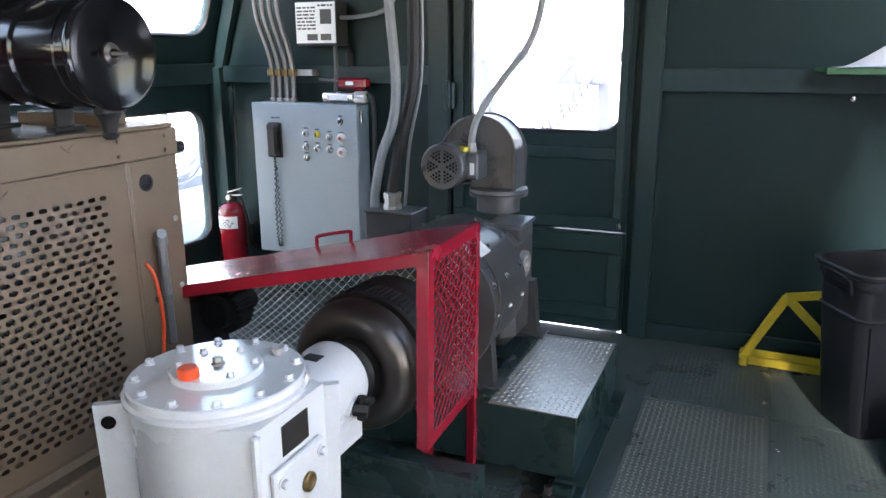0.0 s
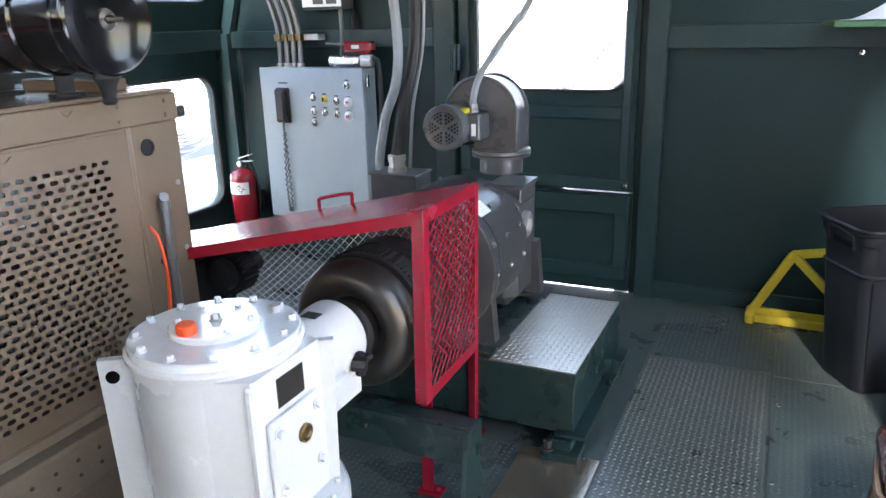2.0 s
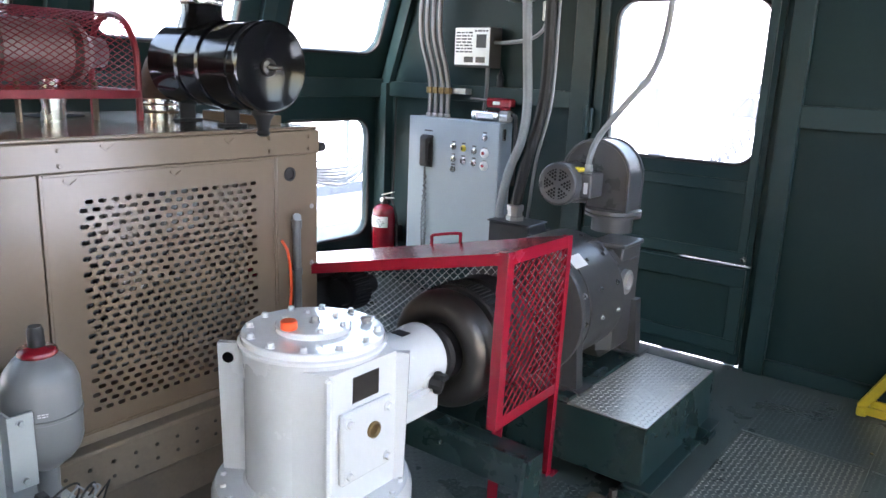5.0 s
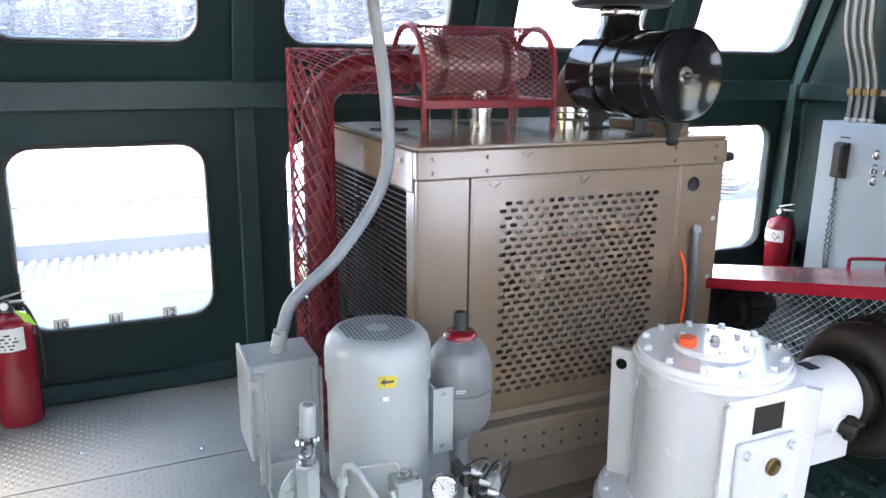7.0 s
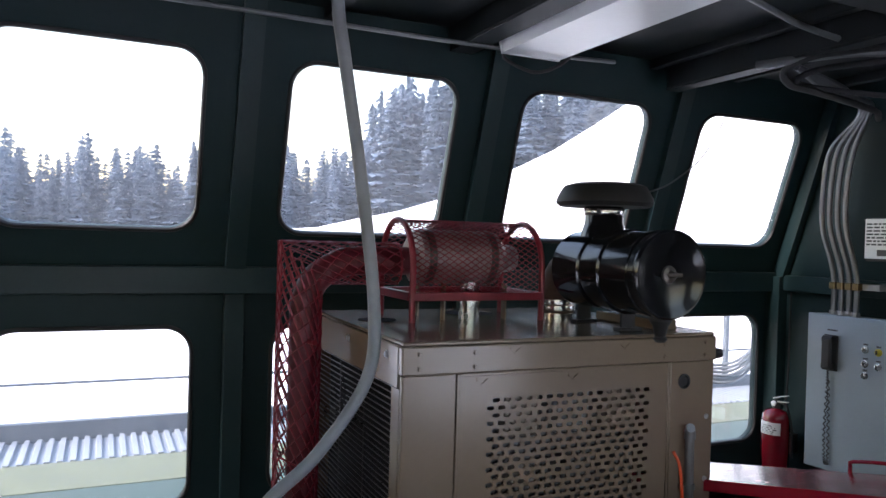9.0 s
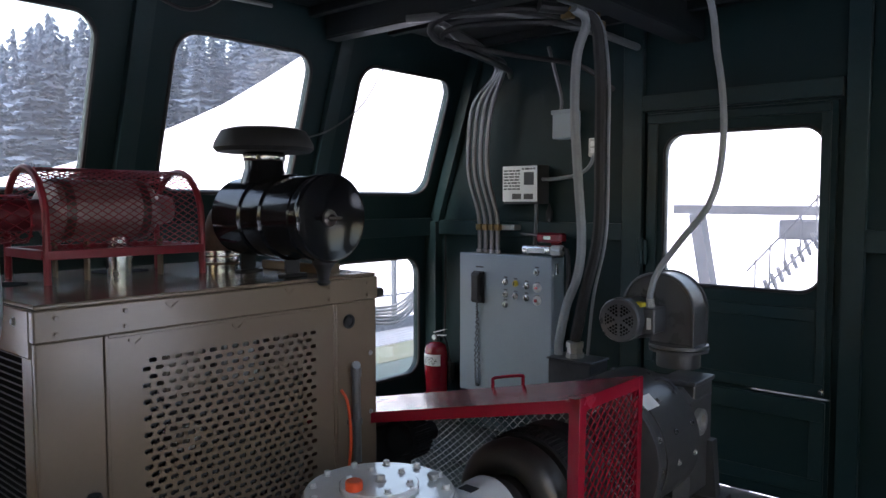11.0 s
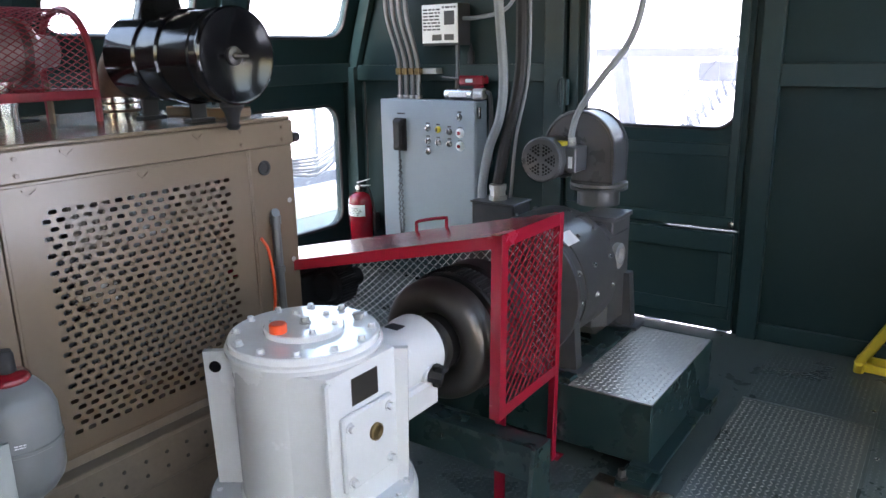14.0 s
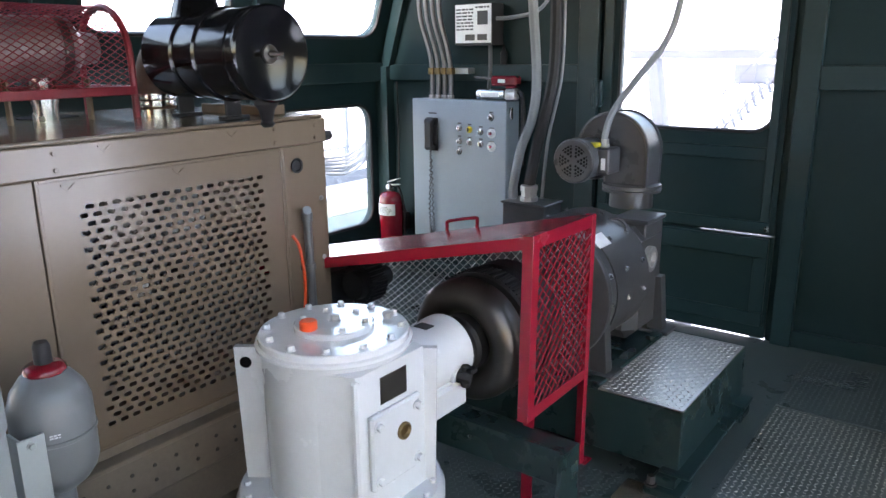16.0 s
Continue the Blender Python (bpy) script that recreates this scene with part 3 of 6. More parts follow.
lugs(bm, 0.15, 0.65, 1.2, 3.46, 0.003, 0.0215, 0.0086, 0.0016)
part("tread_pattern", bm, LUG, flo, kind="stuff")
bm = B()
lugs(bm, -2.68, -1.985, -0.9, 0.9, 0.003, 0.0225, 0.0088, 0.0015)
lugs(bm, -1.96, -0.95, -0.9, 0.84, 0.003, 0.0225, 0.0088, 0.0015)
part("tread_pattern", bm, FLOOR_L, flo, kind="stuff")
bm = B()
lugs(bm, -0.88, -0.16, 2.08, 2.56, -0.002, 0.0225, 0.0088, 0.0016)
lugs(bm, 0.15, 0.65, 3.48, 4.11, 0.003, 0.0225, 0.0086, 0.0011)
lugs(bm, 0.672, 1.49, 2.0, 3.44, 0.003, 0.0225, 0.0086, 0.0011)
lugs(bm, 0.672, 1.49, 3.465, 4.11, 0.003, 0.0225, 0.0086, 0.0011)
part("tread_pattern", bm, FLOOR, flo, kind="stuff")
for x, y in ((0.682, 2.645), (0.68, 2.476), (0.64, 3.62), (0.69, 3.2), (-2.2, -0.1), (-2.05, 0.35)):
    bm = B()
    lathe(bm, (x, y, 0.002), (0, 0, 1), [(0, 0.011), (0.002, 0.010), (0.004, 0.005)], 10)
    part("floor_screw", bm, STEEL, flo, "bright worn screw head")
bm = B()
for lo, hi in (((PIT[0] - .01, PIT[1]), (PIT[0], PIT[3])), ((PIT[2], PIT[1]), (PIT[2] + .01, PIT[3])), ((PIT[0], PIT[1] - .01), (PIT[2], PIT[1])), ((PIT[0], PIT[3]), (PIT[2], PIT[3] + .01))):
    box(bm, (*lo, -0.4), (*hi, -0.012), 0.001)
box(bm, (PIT[0], PIT[1], -0.41), (PIT[2], PIT[3], -0.4), 0.001)
solo("floor_pit", bm, GREEN_M, "dark steel-lined pit beneath the gearbox", "floor pit", kind="structure")

# roof and its beams
bm = B()
box(bm, (XL + xt - .06, YS, ZROOF), (XR - xt + .06, YN + .06, ZROOF + 0.05), 0.002)
y = YS + 0.3
while y < YN:
    box(bm, (XL + xt, y, ZROOF - 0.05), (XR - xt, y + 0.05, ZROOF), 0.003)
    y += 0.6
solo("ceiling", bm, CEIL, "ribbed steel ceiling, colour darkened for shade", "ceiling", kind="structure")
for lo, hi in (((XL + xt + .02, 1.60, ZROOF - .11), (-0.92, 1.72, ZROOF - .002)), ((-0.92, -1.5, ZROOF - .16), (-0.78, YN, ZROOF - .002)), ((XL + xt + .02, 2.90, ZROOF - .15), (-0.92, 2.99, ZROOF - .002))):
    bm = B()
    box(bm, lo, hi, 0.006)
    box(bm, (lo[0], lo[1], lo[2] - .008), (hi[0], hi[1], lo[2] + .004), 0.002)
    solo("ceiling_beam", bm, CEIL, "steel ceiling beam, colour darkened for shade", "beam", "ceiling beams", kind="structure")

# lamp under the beam
lamp = thing("ceiling_light", (-1.55, 1.93, 2.45), "unlit white wraparound ceiling light on steel ceiling beam", "ceiling light")
bm = B()
prism(bm, [(-2.14, 1.75, 2.52), (-2.14, 1.77, 2.455), (-2.14, 2.07, 2.455), (-2.14, 2.09, 2.52)], (1.14, 0, 0))
part("diffuser", bm, LAMPW, lamp, "white ribbed plastic diffuser")
bm = B()
box(bm, (-2.14, 1.80, 2.52), (-1.0, 2.04, ZROOF - .002), 0.004)
part("housing", bm, LAMPW, lamp)
for x in (-2.147, -1.0):
    bm = B()
    prism(bm, [(x, 1.745, 2.525), (x, 1.765, 2.45), (x, 2.075, 2.45), (x, 2.095, 2.525)], (0.008, 0, 0))
    part("end_cap", bm, LAMPW, lamp)

# ---- diesel enclosure ----
EX, EY0, EY1, EZ0, EZ1, EXB = -1.165, 0.931, 2.121, 0.40, 1.297, -2.13
gen = thing("generator_enclosure", ((EX + EXB) / 2, (EY0 + EY1) / 2, 0), "tan enamelled engine enclosure with perforated side door", "engine enclosure")
bm = B()
box(bm, (EXB, EY0, EZ1 - 0.012), (EX - .0, EY1, EZ1), 0.004)
part("top_panel", bm, TAN, gen)
for lo, hi, nm in (((EX - .02, EY0, EZ0), (EX, 1.105, EZ1 - .0975), "front_corner_panel"), ((EX - .02, 1.925, EZ0), (EX, EY1, EZ1 - .0975), "rear_corner_panel"),
                   ((EX - .025, EY0 - .004, EZ1 - .097), (EX + .006, EY1 + .004, EZ1 - .013), "top_band"), ((EXB, EY1 - .02, EZ0), (EX - .021, EY1, EZ1 - .0975), "end_panel"),
                   ((EXB, EY0, EZ0), (EXB + .02, EY1 - .021, EZ1 - .0975), "back_panel"), ((EX - .09, EY0, EZ0), (EX - .021, EY0 + .02, EZ1 - .0975), "grille_post"),
                   ((EXB + .02, EY0, EZ0), (EXB + .06, EY0 + .02, EZ1 - .0975), "grille_post"), ((EXB, EY0 - .004, EZ1 - .14), (EX - .026, EY0 + .02, EZ1 - .013), "grille_header"),
                   ((EXB + .06, EY0, EZ0), (EX - .09, EY0 + .02, EZ0 + .06), "grille_sill"), ((EXB, EY1 - .02, EZ1 - .097), (EX - .026, EY1 + .004, EZ1 - .013), "end_band")):
    bm = B()
    box(bm, lo, hi, 0.004)
    part(nm, bm, TAN, gen)
# perforated door
pd_y0, pd_y1, pd_z0, pd_z1 = 1.1068, 1.9235, EZ0 + .002, EZ1 - .0985
cols, rows_n, cw, rh = 16, 28, 0.0386, 0.0236
hy0, hz0 = 1.205, 0.462
hy1, hz1 = hy0 + cw * (cols + 0.5), hz0 + rh * rows_n
bm = B()
for k, xx in enumerate((EX - .002, EX - .006)):
    for lo, hi in (((pd_y0, pd_z0), (hy0, pd_z1)), ((hy1, pd_z0), (pd_y1, pd_z1)), ((hy0, pd_z0), (hy1, hz0)), ((hy0, hz1), (hy1, pd_z1))):
        bm.faces.new([bm.verts.new((xx, a, b)) for a, b in ((lo[0], lo[1]), (hi[0], lo[1]), (hi[0], hi[1]), (lo[0], hi[1]))])
hole_loop = rounded(0.0250, 0.0128, 0.0060, 2)
for j in range(rows_n):
    off = cw / 2 if j % 2 else 0.0
    z0 = hz0 + j * rh
    ye = hy1 - cw / 2 if not off else hy0
    bm.faces.new([bm.verts.new((EX - .002, a, b)) for a, b in ((ye, z0), (ye + cw / 2, z0), (ye + cw / 2, z0 + rh), (ye, z0 + rh))])
    for i in range(cols):
        y0 = hy0 + off + i * cw
        L = [bm.verts.new((EX - .002, y0 + cw / 2 + a, z0 + rh / 2 + b)) for a, b in hole_loop]
        K = [bm.verts.new((EX - .006, y0 + cw / 2 + a, z0 + rh / 2 + b)) for a, b in hole_loop]
        C = [bm.verts.new((EX - .002, a, b)) for a, b in ((y0 + cw, z0 + rh), (y0, z0 + rh), (y0, z0), (y0 + cw, z0))]
        for c in range(4):
            for q in range(2):
                bm.faces.new([C[c], L[c * 3 + q], L[c * 3 + q + 1]])
            e = (c + 1) % 4
            bm.faces.new([C[c], L[c * 3 + 2], L[e * 3], C[e]])
        for q in range(12):
            bm.faces.new([L[q], L[(q + 1) % 12], K[(q + 1) % 12], K[q]])
perf = part("perforated_door", bm, TAN, gen, "tan steel door with rows of oblong holes")
bm = B()
for lo, hi in (((EX - .018, pd_y0, pd_z0), (EX + .0015, pd_y0 + .01, pd_z1)), ((EX - .018, pd_y1 - .01, pd_z0), (EX + .0015, pd_y1, pd_z1)), ((EX - .018, pd_y0 + .01, pd_z1 - .01), (EX + .0015, pd_y1 - .01, pd_z1)), ((EX - .018, pd_y0 + .01, pd_z0), (EX + .0015, pd_y1 - .01, pd_z0 + .01))):
    box(bm, lo, hi, 0.002)
part("door_flange", bm, TAN, perf)
for k in range(7):
    y = EY0 + .05 + k * (EY1 - EY0 - .1) / 6
    for z in (EZ1 - .035, EZ1 - .078):
        if k in (0, 1, 5, 6):
            bm = B()
            hexbolt(bm, (EX + .006, y, z), (1, 0, 0), 0.0065, 0.005)
            part("bolt", bm, TAN, gen)
for x in (EX - .12, EX - .5, EX - .88):
    bm = B()
    hexbolt(bm, (x, EY0 - .004, EZ1 - .05), (0, -1, 0), 0.009, 0.006)
    part("bolt", bm, GALV, gen, "plated bolt head")
for z in (0.55, 0.78, 1.0):
    bm = B()
    hexbolt(bm, (EX, 2.09, z), (1, 0, 0), 0.007, 0.005)
    part("bolt", bm, GALV, gen, "plated bolt head")
for y, z, x in ((1.30, 1.272, .006), (1.72, 1.272, .006), (1.19, 1.180, .0015), (1.52, 1.180, .0015)):
    bm = B()
    for q in (-1, 1):
        prism(bm, [(EX + x, y, z - .014), (EX + x, y + q * .018, z), (EX + x, y + q * .018, z - .005), (EX + x, y, z - .020)], (.003, 0, 0))
    part("pressed_notch", bm, TAN, gen)
bm = B()
lathe(bm, (EX + .001, 1.983, 1.130), (1, 0, 0), [(0, 0.026), (0.004, 0.026), (0.004, 0.019), (0.001, 0.017)], 20)
part("grommet", bm, RUBBER, gen, "black rubber grommet")
bm = B()
lathe(bm, (EX - .01, EY1 + .004, 1.22), (0, 1, 0), [(0, 0.02), (0.03, 0.018), (0.034, 0.01)], 14)
part("knob", bm, RUBBER, gen, "black latch knob")
# engine block glimpsed through the holes
bm = B()
box(bm, (EXB + .2, 1.15, 0.45), (EX - .25, 2.0, 1.02), 0.03)
part("engine_block", bm, MOTG, gen, "dark grey engine behind the holes")
for k in range(4):
    bm = B()
    cyl(bm, (EX - .249, 1.25 + k * .2, 0.8), (EX - .17, 1.25 + k * .2, 0.8), 0.05)
    part("engine_port", bm, GALV if k == 1 else MOTG, gen)
    bm = B()
    box(bm, (EX - .249, 1.17 + k * .21, 0.93), (EX - .2, 1.32 + k * .21, 1.09), 0.01)
    part("engine_cover", bm, TAN_D if k % 2 else GREYP, gen)
bm = B()
box(bm, (EXB + .065, EY0 + .05, EZ0 + .065), (EX - .1, EY0 + .09, EZ1 - .145), 0.002)
part("radiator_core", bm, CORE, gen, "black radiator core")
bm = B()
for k in range(36):
    z = EZ0 + .07 + k * (EZ1 - .145 - EZ0 - .07) / 35
    tube(bm, [(EXB + .06, EY0 + .008, z), (EX - .09, EY0 + .008, z)], 0.0022, 4, 0)
for k in range(4):
    x = EXB + .06 + k * (EX - .09 - EXB - .06) / 3
    tube(bm, [(x, EY0 + .011, EZ0 + .06), (x, EY0 + .011, EZ1 - .14)], 0.0012, 4, 0)
part("grille", bm, BLOW, gen, "dark wire grille")
# skid below
bm = B()
box(bm, (EXB, EY0, EZ0 - .045), (EX - .03, EY1, EZ0), 0.002)
part("skid_spacer", bm, TAN_D, gen)
bm = B()
box(bm, (EXB, EY0 - .05, EZ0 - .06), (EX + .02, EY1 + .3, EZ0 - .045), 0.003)
part("skid_flange", bm, TAN_D, gen)
bm = B()
box(bm, (EXB, EY0 - .05, 0.185), (EX + .0, EY1 + .3, EZ0 - .06), 0.006)
part("skid_rail", bm, TAN_D, gen, "dusty tan channel")
bm = B()
box(bm, (EXB, EY0 - .05, 0.0), (EX - .05, EY1 + .3, 0.184), 0.006)
box(bm, (EXB, EY0 - .05, 0.0), (EX + .03, EY1 + .3, 0.02), 0.004)
part("skid_base", bm, TAN_D, gen)
# dark discs stand in for the shaded holes along the channel
for k in range(12):
    for z in (0.285, 0.235):
        bm = B()
        lathe(bm, (EX + .0005, EY0 + .03 + k * .075, z), (1, 0, 0), [(0, 0.007), (0.002, 0.006)], 10)
        part("rivet", bm, DSTEEL, gen, "dark disc standing for a hole")
# dipstick tube and orange tube on the rear panel
bm = B()
tube(bm, [(EX + .03, 1.995, 0.62), (EX + .03, 1.99, 0.93), (EX + .032, 1.985, 0.97), (EX + .05, 1.975, 0.98)], 0.015, 10, 5)
lathe(bm, (EX + .03, 1.99, 0.935), (0, 0, 1), [(0, .019), (.03, .019)], 12)
lathe(bm, (EX + .03, 1.993, 0.76), (0, 0, 1), [(0, .019), (.02, .019)], 12)
box(bm, (EX, 1.97, 0.755), (EX + .03, 2.02, 0.775), 0.002)
part("filler_tube", bm, EMT, gen, "grey filler tube")
bm = B()
tube(bm, [(EX + .045, 1.93, 0.55), (EX + .05, 1.945, 0.72), (EX + .045, 1.935, 0.85), (EX + .035, 1.915, 0.9)], 0.0055, 8, 6)
part("orange_tube", bm, ORANGE, gen, "thin orange tube")
# round ports and brackets on the top
for x, y, r in ((-1.92, 1.52, .10), (-1.75, 1.06, .07), (-1.9, 2.0, .09)):
    bm = B()
    lathe(bm, (x, y, EZ1 - .002), (0, 0, 1), [(0, r), (.004, r), (.004, r - .008), (.003, r - .009)], 24)
    part("roof_port", bm, CORE, gen, "dark round roof opening")
bm = B()
box(bm, (-1.62, 1.94, EZ1), (-1.27, 2.04, EZ1 + .035), 0.004)
part("cleaner_mount", bm, TAN, gen)

# ---- exhaust with red mesh guard ----
MX0, MX1, MY0, MY1, MZ0 = -1.96, -1.635, 1.15, 1.69, 1.395
exg = thing("exhaust_guard", ((MX0 + MX1) / 2, 1.42, EZ1), "red expanded-metal exhaust guard over silver muffler", "exhaust guard")
xc, rr = (MX0 + MX1) / 2, (MX1 - MX0) / 2
bm = B()
expanded(bm, lambda u, v: Vector((xc + rr * math.cos(math.pi * u), MY0 + (MY1 - MY0) * v, MZ0 + 0.10 + rr * 1.08 * math.sin(math.pi * u))), 24, 15, 0.0031)
expanded(bm, quad_map((MX1, MY0, MZ0), (MX1, MY1, MZ0), (MX1, MY0, MZ0 + .1)), 15, 5, 0.0031)
part("mesh", bm, RED_D, exg)
for y in (MY0, MY1):
    bm = B()
    tube(bm, [(MX1, y, EZ1), (MX1, y, MZ0 + .10)] + [(xc + rr * math.cos(math.pi * k / 12), y, MZ0 + .1 + rr * 1.08 * math.sin(math.pi * k / 12)) for k in range(1, 13)] + [(MX0, y, EZ1)], 0.012, 8, 0)
    part("hoop", bm, RED_D, exg)
for x in (MX0, MX1):
    bm = B()
    box(bm, (x - .012, MY0, MZ0 - .02), (x + .012, MY1, MZ0 + .01), 0.002)
    part("side_rail", bm, RED_D, exg)
for y in (MY0, MY1):
    bm = B()
    box(bm, (MX0 + .012, y - .012, MZ0 - .02), (MX1 - .012, y + .012, MZ0 + .01), 0.002)
    part("cross_rail", bm, RED_D, exg)
bm = B()
lathe(bm, (xc, MY0 + .04, MZ0 + .135), (0, 1, 0), [(0, .06), (.03, .105), (.36, .105), (.40, .06), (.46, .05)], 28)
part("muffler", bm, MUFF, exg, "silver muffler with dark bands")
for y in (1.24, 1.50):
    bm = B()
    lathe(bm, (xc, y, MZ0 + .135), (0, 1, 0), [(0, .109), (.03, .109)], 28)
    part("band", bm, DSTEEL, exg)
bm = B()
tube(bm, [(xc, MY0 + .06, MZ0 + .12), (xc, 0.98, MZ0 + .115), (xc, 0.91, MZ0 + .095), (xc, 0.84, MZ0 + .05), (xc, 0.805, MZ0 - .03), (xc, 0.80, MZ0 - .15), (xc, 0.80, 0.1)], 0.053, 14, 8)
part("exhaust_pipe", bm, PIPE_R, exg, "red-brown exhaust pipe")
for x, y in ((xc + .03, 1.43), (xc - .08, 1.27), (xc + .1, 1.3), (xc + .1, 1.56)):
    bm = B()
    box(bm, (x - .015, y - .004, EZ1), (x + .015, y + .004, MZ0 + .04), 0.001)
    part("bracket", bm, TAN, exg)
bm = B()
lathe(bm, (xc + .06, 1.43, EZ1), (0, 0, 1), [(0, .04), (.06, .04), (.06, .045), (.075, .045), (.075, .04), (.14, .04)], 20)
part("exhaust_stub", bm, STEEL, exg, "bright exhaust stub")
PX, PY, PH, PZ = xc, 0.782, 0.078, MZ0 + .108


def sleeve(u, v):
    """Round mesh sleeve: up the pipe, square round a mitred corner and along to the muffler."""
    a, split = 2 * math.pi * u, 24 / 30
    h = PH * math.cos(a)
    side = PX + PH * math.sin(a)
    if v <= split:
        return Vector((side, PY - h, (PZ + h) * v / split))
    w = (v - split) / (1 - split)
    return Vector((side, (PY - h) * (1 - w) + MY0 * w, PZ + h))


bm = B()
expanded(bm, sleeve, 12, 30, 0.0042)
part("pipe_mesh", bm, RED_D, exg)
bm = B()
strip = [[sleeve(u, k / 240) for u in (-.05, 0, .05)] for k in range(241)]
for p, q in zip(strip, strip[1:]):
    for a in (0, 1):
        bm.faces.new([bm.verts.new(w) for w in (p[a], p[a + 1], q[a + 1], q[a])])
bmesh.ops.remove_doubles(bm, verts=bm.verts, dist=1e-5)
bmesh.ops.solidify(bm, geom=bm.faces[:], thickness=.003)
part("seam_strip", bm, RED_D, exg, "solid red seam strip")
for v in (.0, .42, .995):
    bm = B()
    tube(bm, [sleeve(k / 20, v) for k in range(20)], 0.004, 6, 0, True)
    part("mesh_ring", bm, RED_D, exg)
bm = B()
cyl(bm, (PX + PH, PY + .02, 1.23), (PX + PH + .03, PY + .03, 1.23), 0.010)
part("stay", bm, RED_D, exg)

# ---- air cleaner ----
AX, AY, AZ, AR = -1.064, 1.823, 1.504, 0.142
ac = thing("air_cleaner", (-1.4, AY, EZ1), "gloss black engine air cleaner with rain cap", "air cleaner")
bm = B()
lathe(bm, (AX, AY, AZ), (-1, 0, 0), [(0.014, 0.03), (0.010, 0.07), (0.004, 0.115), (-0.004, 0.136), (-0.005, 0.142), (-0.001, 0.1475), (0.008, 0.1495), (0.016, 0.147), (0.02, AR), (0.05, AR), (0.054, AR + .004), (0.066, AR + .004), (0.07, AR), (0.2, AR), (0.205, AR + .008), (0.235, AR + .008), (0.24, AR), (0.30, AR), (0.305, AR - .008), (0.33, AR - .008), (0.335, AR), (0.49, AR), (0.53, AR - .03), (0.54, 0.07)], 48)
part("canister", bm, BLACK, ac)
bm = B()
lathe(bm, (AX - .014, AY, AZ), (1, 0, 0), [(0, .03), (.008, .028), (.012, .013), (.03, .011), (.034, .006)], 14)
box(bm, (AX + .012, AY - .03, AZ - .006), (AX + .022, AY + .03, AZ + .006), 0.003)
part("wing_nut", bm, DSTEEL, ac, "wing nut")
bm = B()
lathe(bm, (-1.43, AY, AZ + .12), (0, 0, 1), [(0, .085), (.04, .075), (.05, .07), (.12, .07)], 24)
part("inlet_neck", bm, BLACK, ac)
bm = B()
lathe(bm, (-1.43, AY, AZ + .20), (0, 0, 1), [(0, .073), (.004, .0755), (.02, .0755), (.024, .073)], 24)
part("hose_clamp", bm, STEEL, ac, "bright hose clamp")
bm = B()
lathe(bm, (-1.43, AY, 1.735), (0, 0, 1), [(0, .07), (.0, .165), (.014, .178), (.03, .175), (.05, .165), (.075, .15), (.085, .12), (.088, .02)], 36)
part("rain_cap", bm, RUBBER, ac)
bm = B()
tube(bm, [(AX - .51, AY, AZ), (AX - .60, AY, AZ - .01), (AX - .65, AY, AZ - .07), (AX - .66, AY, AZ - .13), (AX - .66, AY, EZ1 + .02)], 0.07, 16, 6)
part("elbow", bm, RUST, ac, "brown rubber elbow")
for z in (EZ1 + .03, EZ1 + .055):
    bm = B()
    lathe(bm, (AX - .66, AY, z), (0, 0, 1), [(0, .073), (.012, .074), (.02, .073)], 24)
    part("elbow_clamp", bm, STEEL, ac, "bright band clamp")
bm = B()
lathe(bm, (AX - .66, AY, EZ1 - .002), (0, 0, 1), [(0, .068), (.04, .068)], 24)
part("inlet_stub", bm, STEEL, ac)
for x in (AX - .22, AX - .48):
    bm = B()
    box(bm, (x, AY - .03, EZ1), (x + .012, AY + .03, AZ - AR + .012), 0.002)
    box(bm, (x - .012, AY - .05, EZ1), (x + .03, AY + .05, EZ1 + .012), 0.003)
    part("saddle", bm, RUBBER, ac)
bm = B()
lathe(bm, (AX - .045, AY, AZ - AR + .01), (0, 0, -1), [(0, .036), (.022, .038), (.034, .03), (.04, .026), (.075, .018), (.084, .024), (.094, .015)], 16)
part("dust_valve", bm, RUBBER, ac, "rubber dust valve")
bm = B()
tube(bm, [(-1.27, 1.86, 1.775), (-1.55, 2.25, 1.86), (-1.95, 2.8, 2.05), (-2.43, 3.42, 2.36)], 0.0035, 5, 5)
part("pull_wire", bm, INK, ac)

# ---- gearbox ----
GX, GY = -0.59, 1.57
IX, IY = -0.567, 1.54
gb = thing("gearbox", (GX, GY, -0.4), "white enamelled upright gearbox with bolted lid", "gearbox")
bm = B()
lathe(bm, (GX, GY, 0.335), (0, 0, 1), [(0, .206), (.012, .196), (.395, .196), (.41, .203), (.42, .206)], 56)
part("body", bm, WHITE, gb)
bm = B()
lathe(bm, (GX, GY, 0.755), (0, 0, 1), [(0, .208), (.002, .211), (.010, .211), (.013, .207), (.015, .203), (.030, .203), (.034, .199)], 56)
part("lid", bm, WHITE_L, gb)
bm = B()
lathe(bm, (GX - .005, GY + .005, 0.789), (0, 0, 1), [(0, .108), (.012, .108), (.016, .104)], 40)
cover = part("lid_cover", bm, WHITE_L, gb)
for k in range(12):
    a = 2 * math.pi * (k + .3) / 12
    bm = B()
    hexbolt(bm, (GX + .181 * math.cos(a), GY + .181 * math.sin(a), 0.789), (0, 0, 1), 0.0095, 0.011)
    part("lid_bolt", bm, WHITE, gb)
for k in range(6):
    a = 2 * math.pi * (k + .5) / 6
    bm = B()
    hexbolt(bm, (GX - .005 + .086 * math.cos(a), GY + .005 + .086 * math.sin(a), 0.805), (0, 0, 1), 0.008, 0.009)
    part("cover_bolt", bm, WHITE, cover)
bm = B()
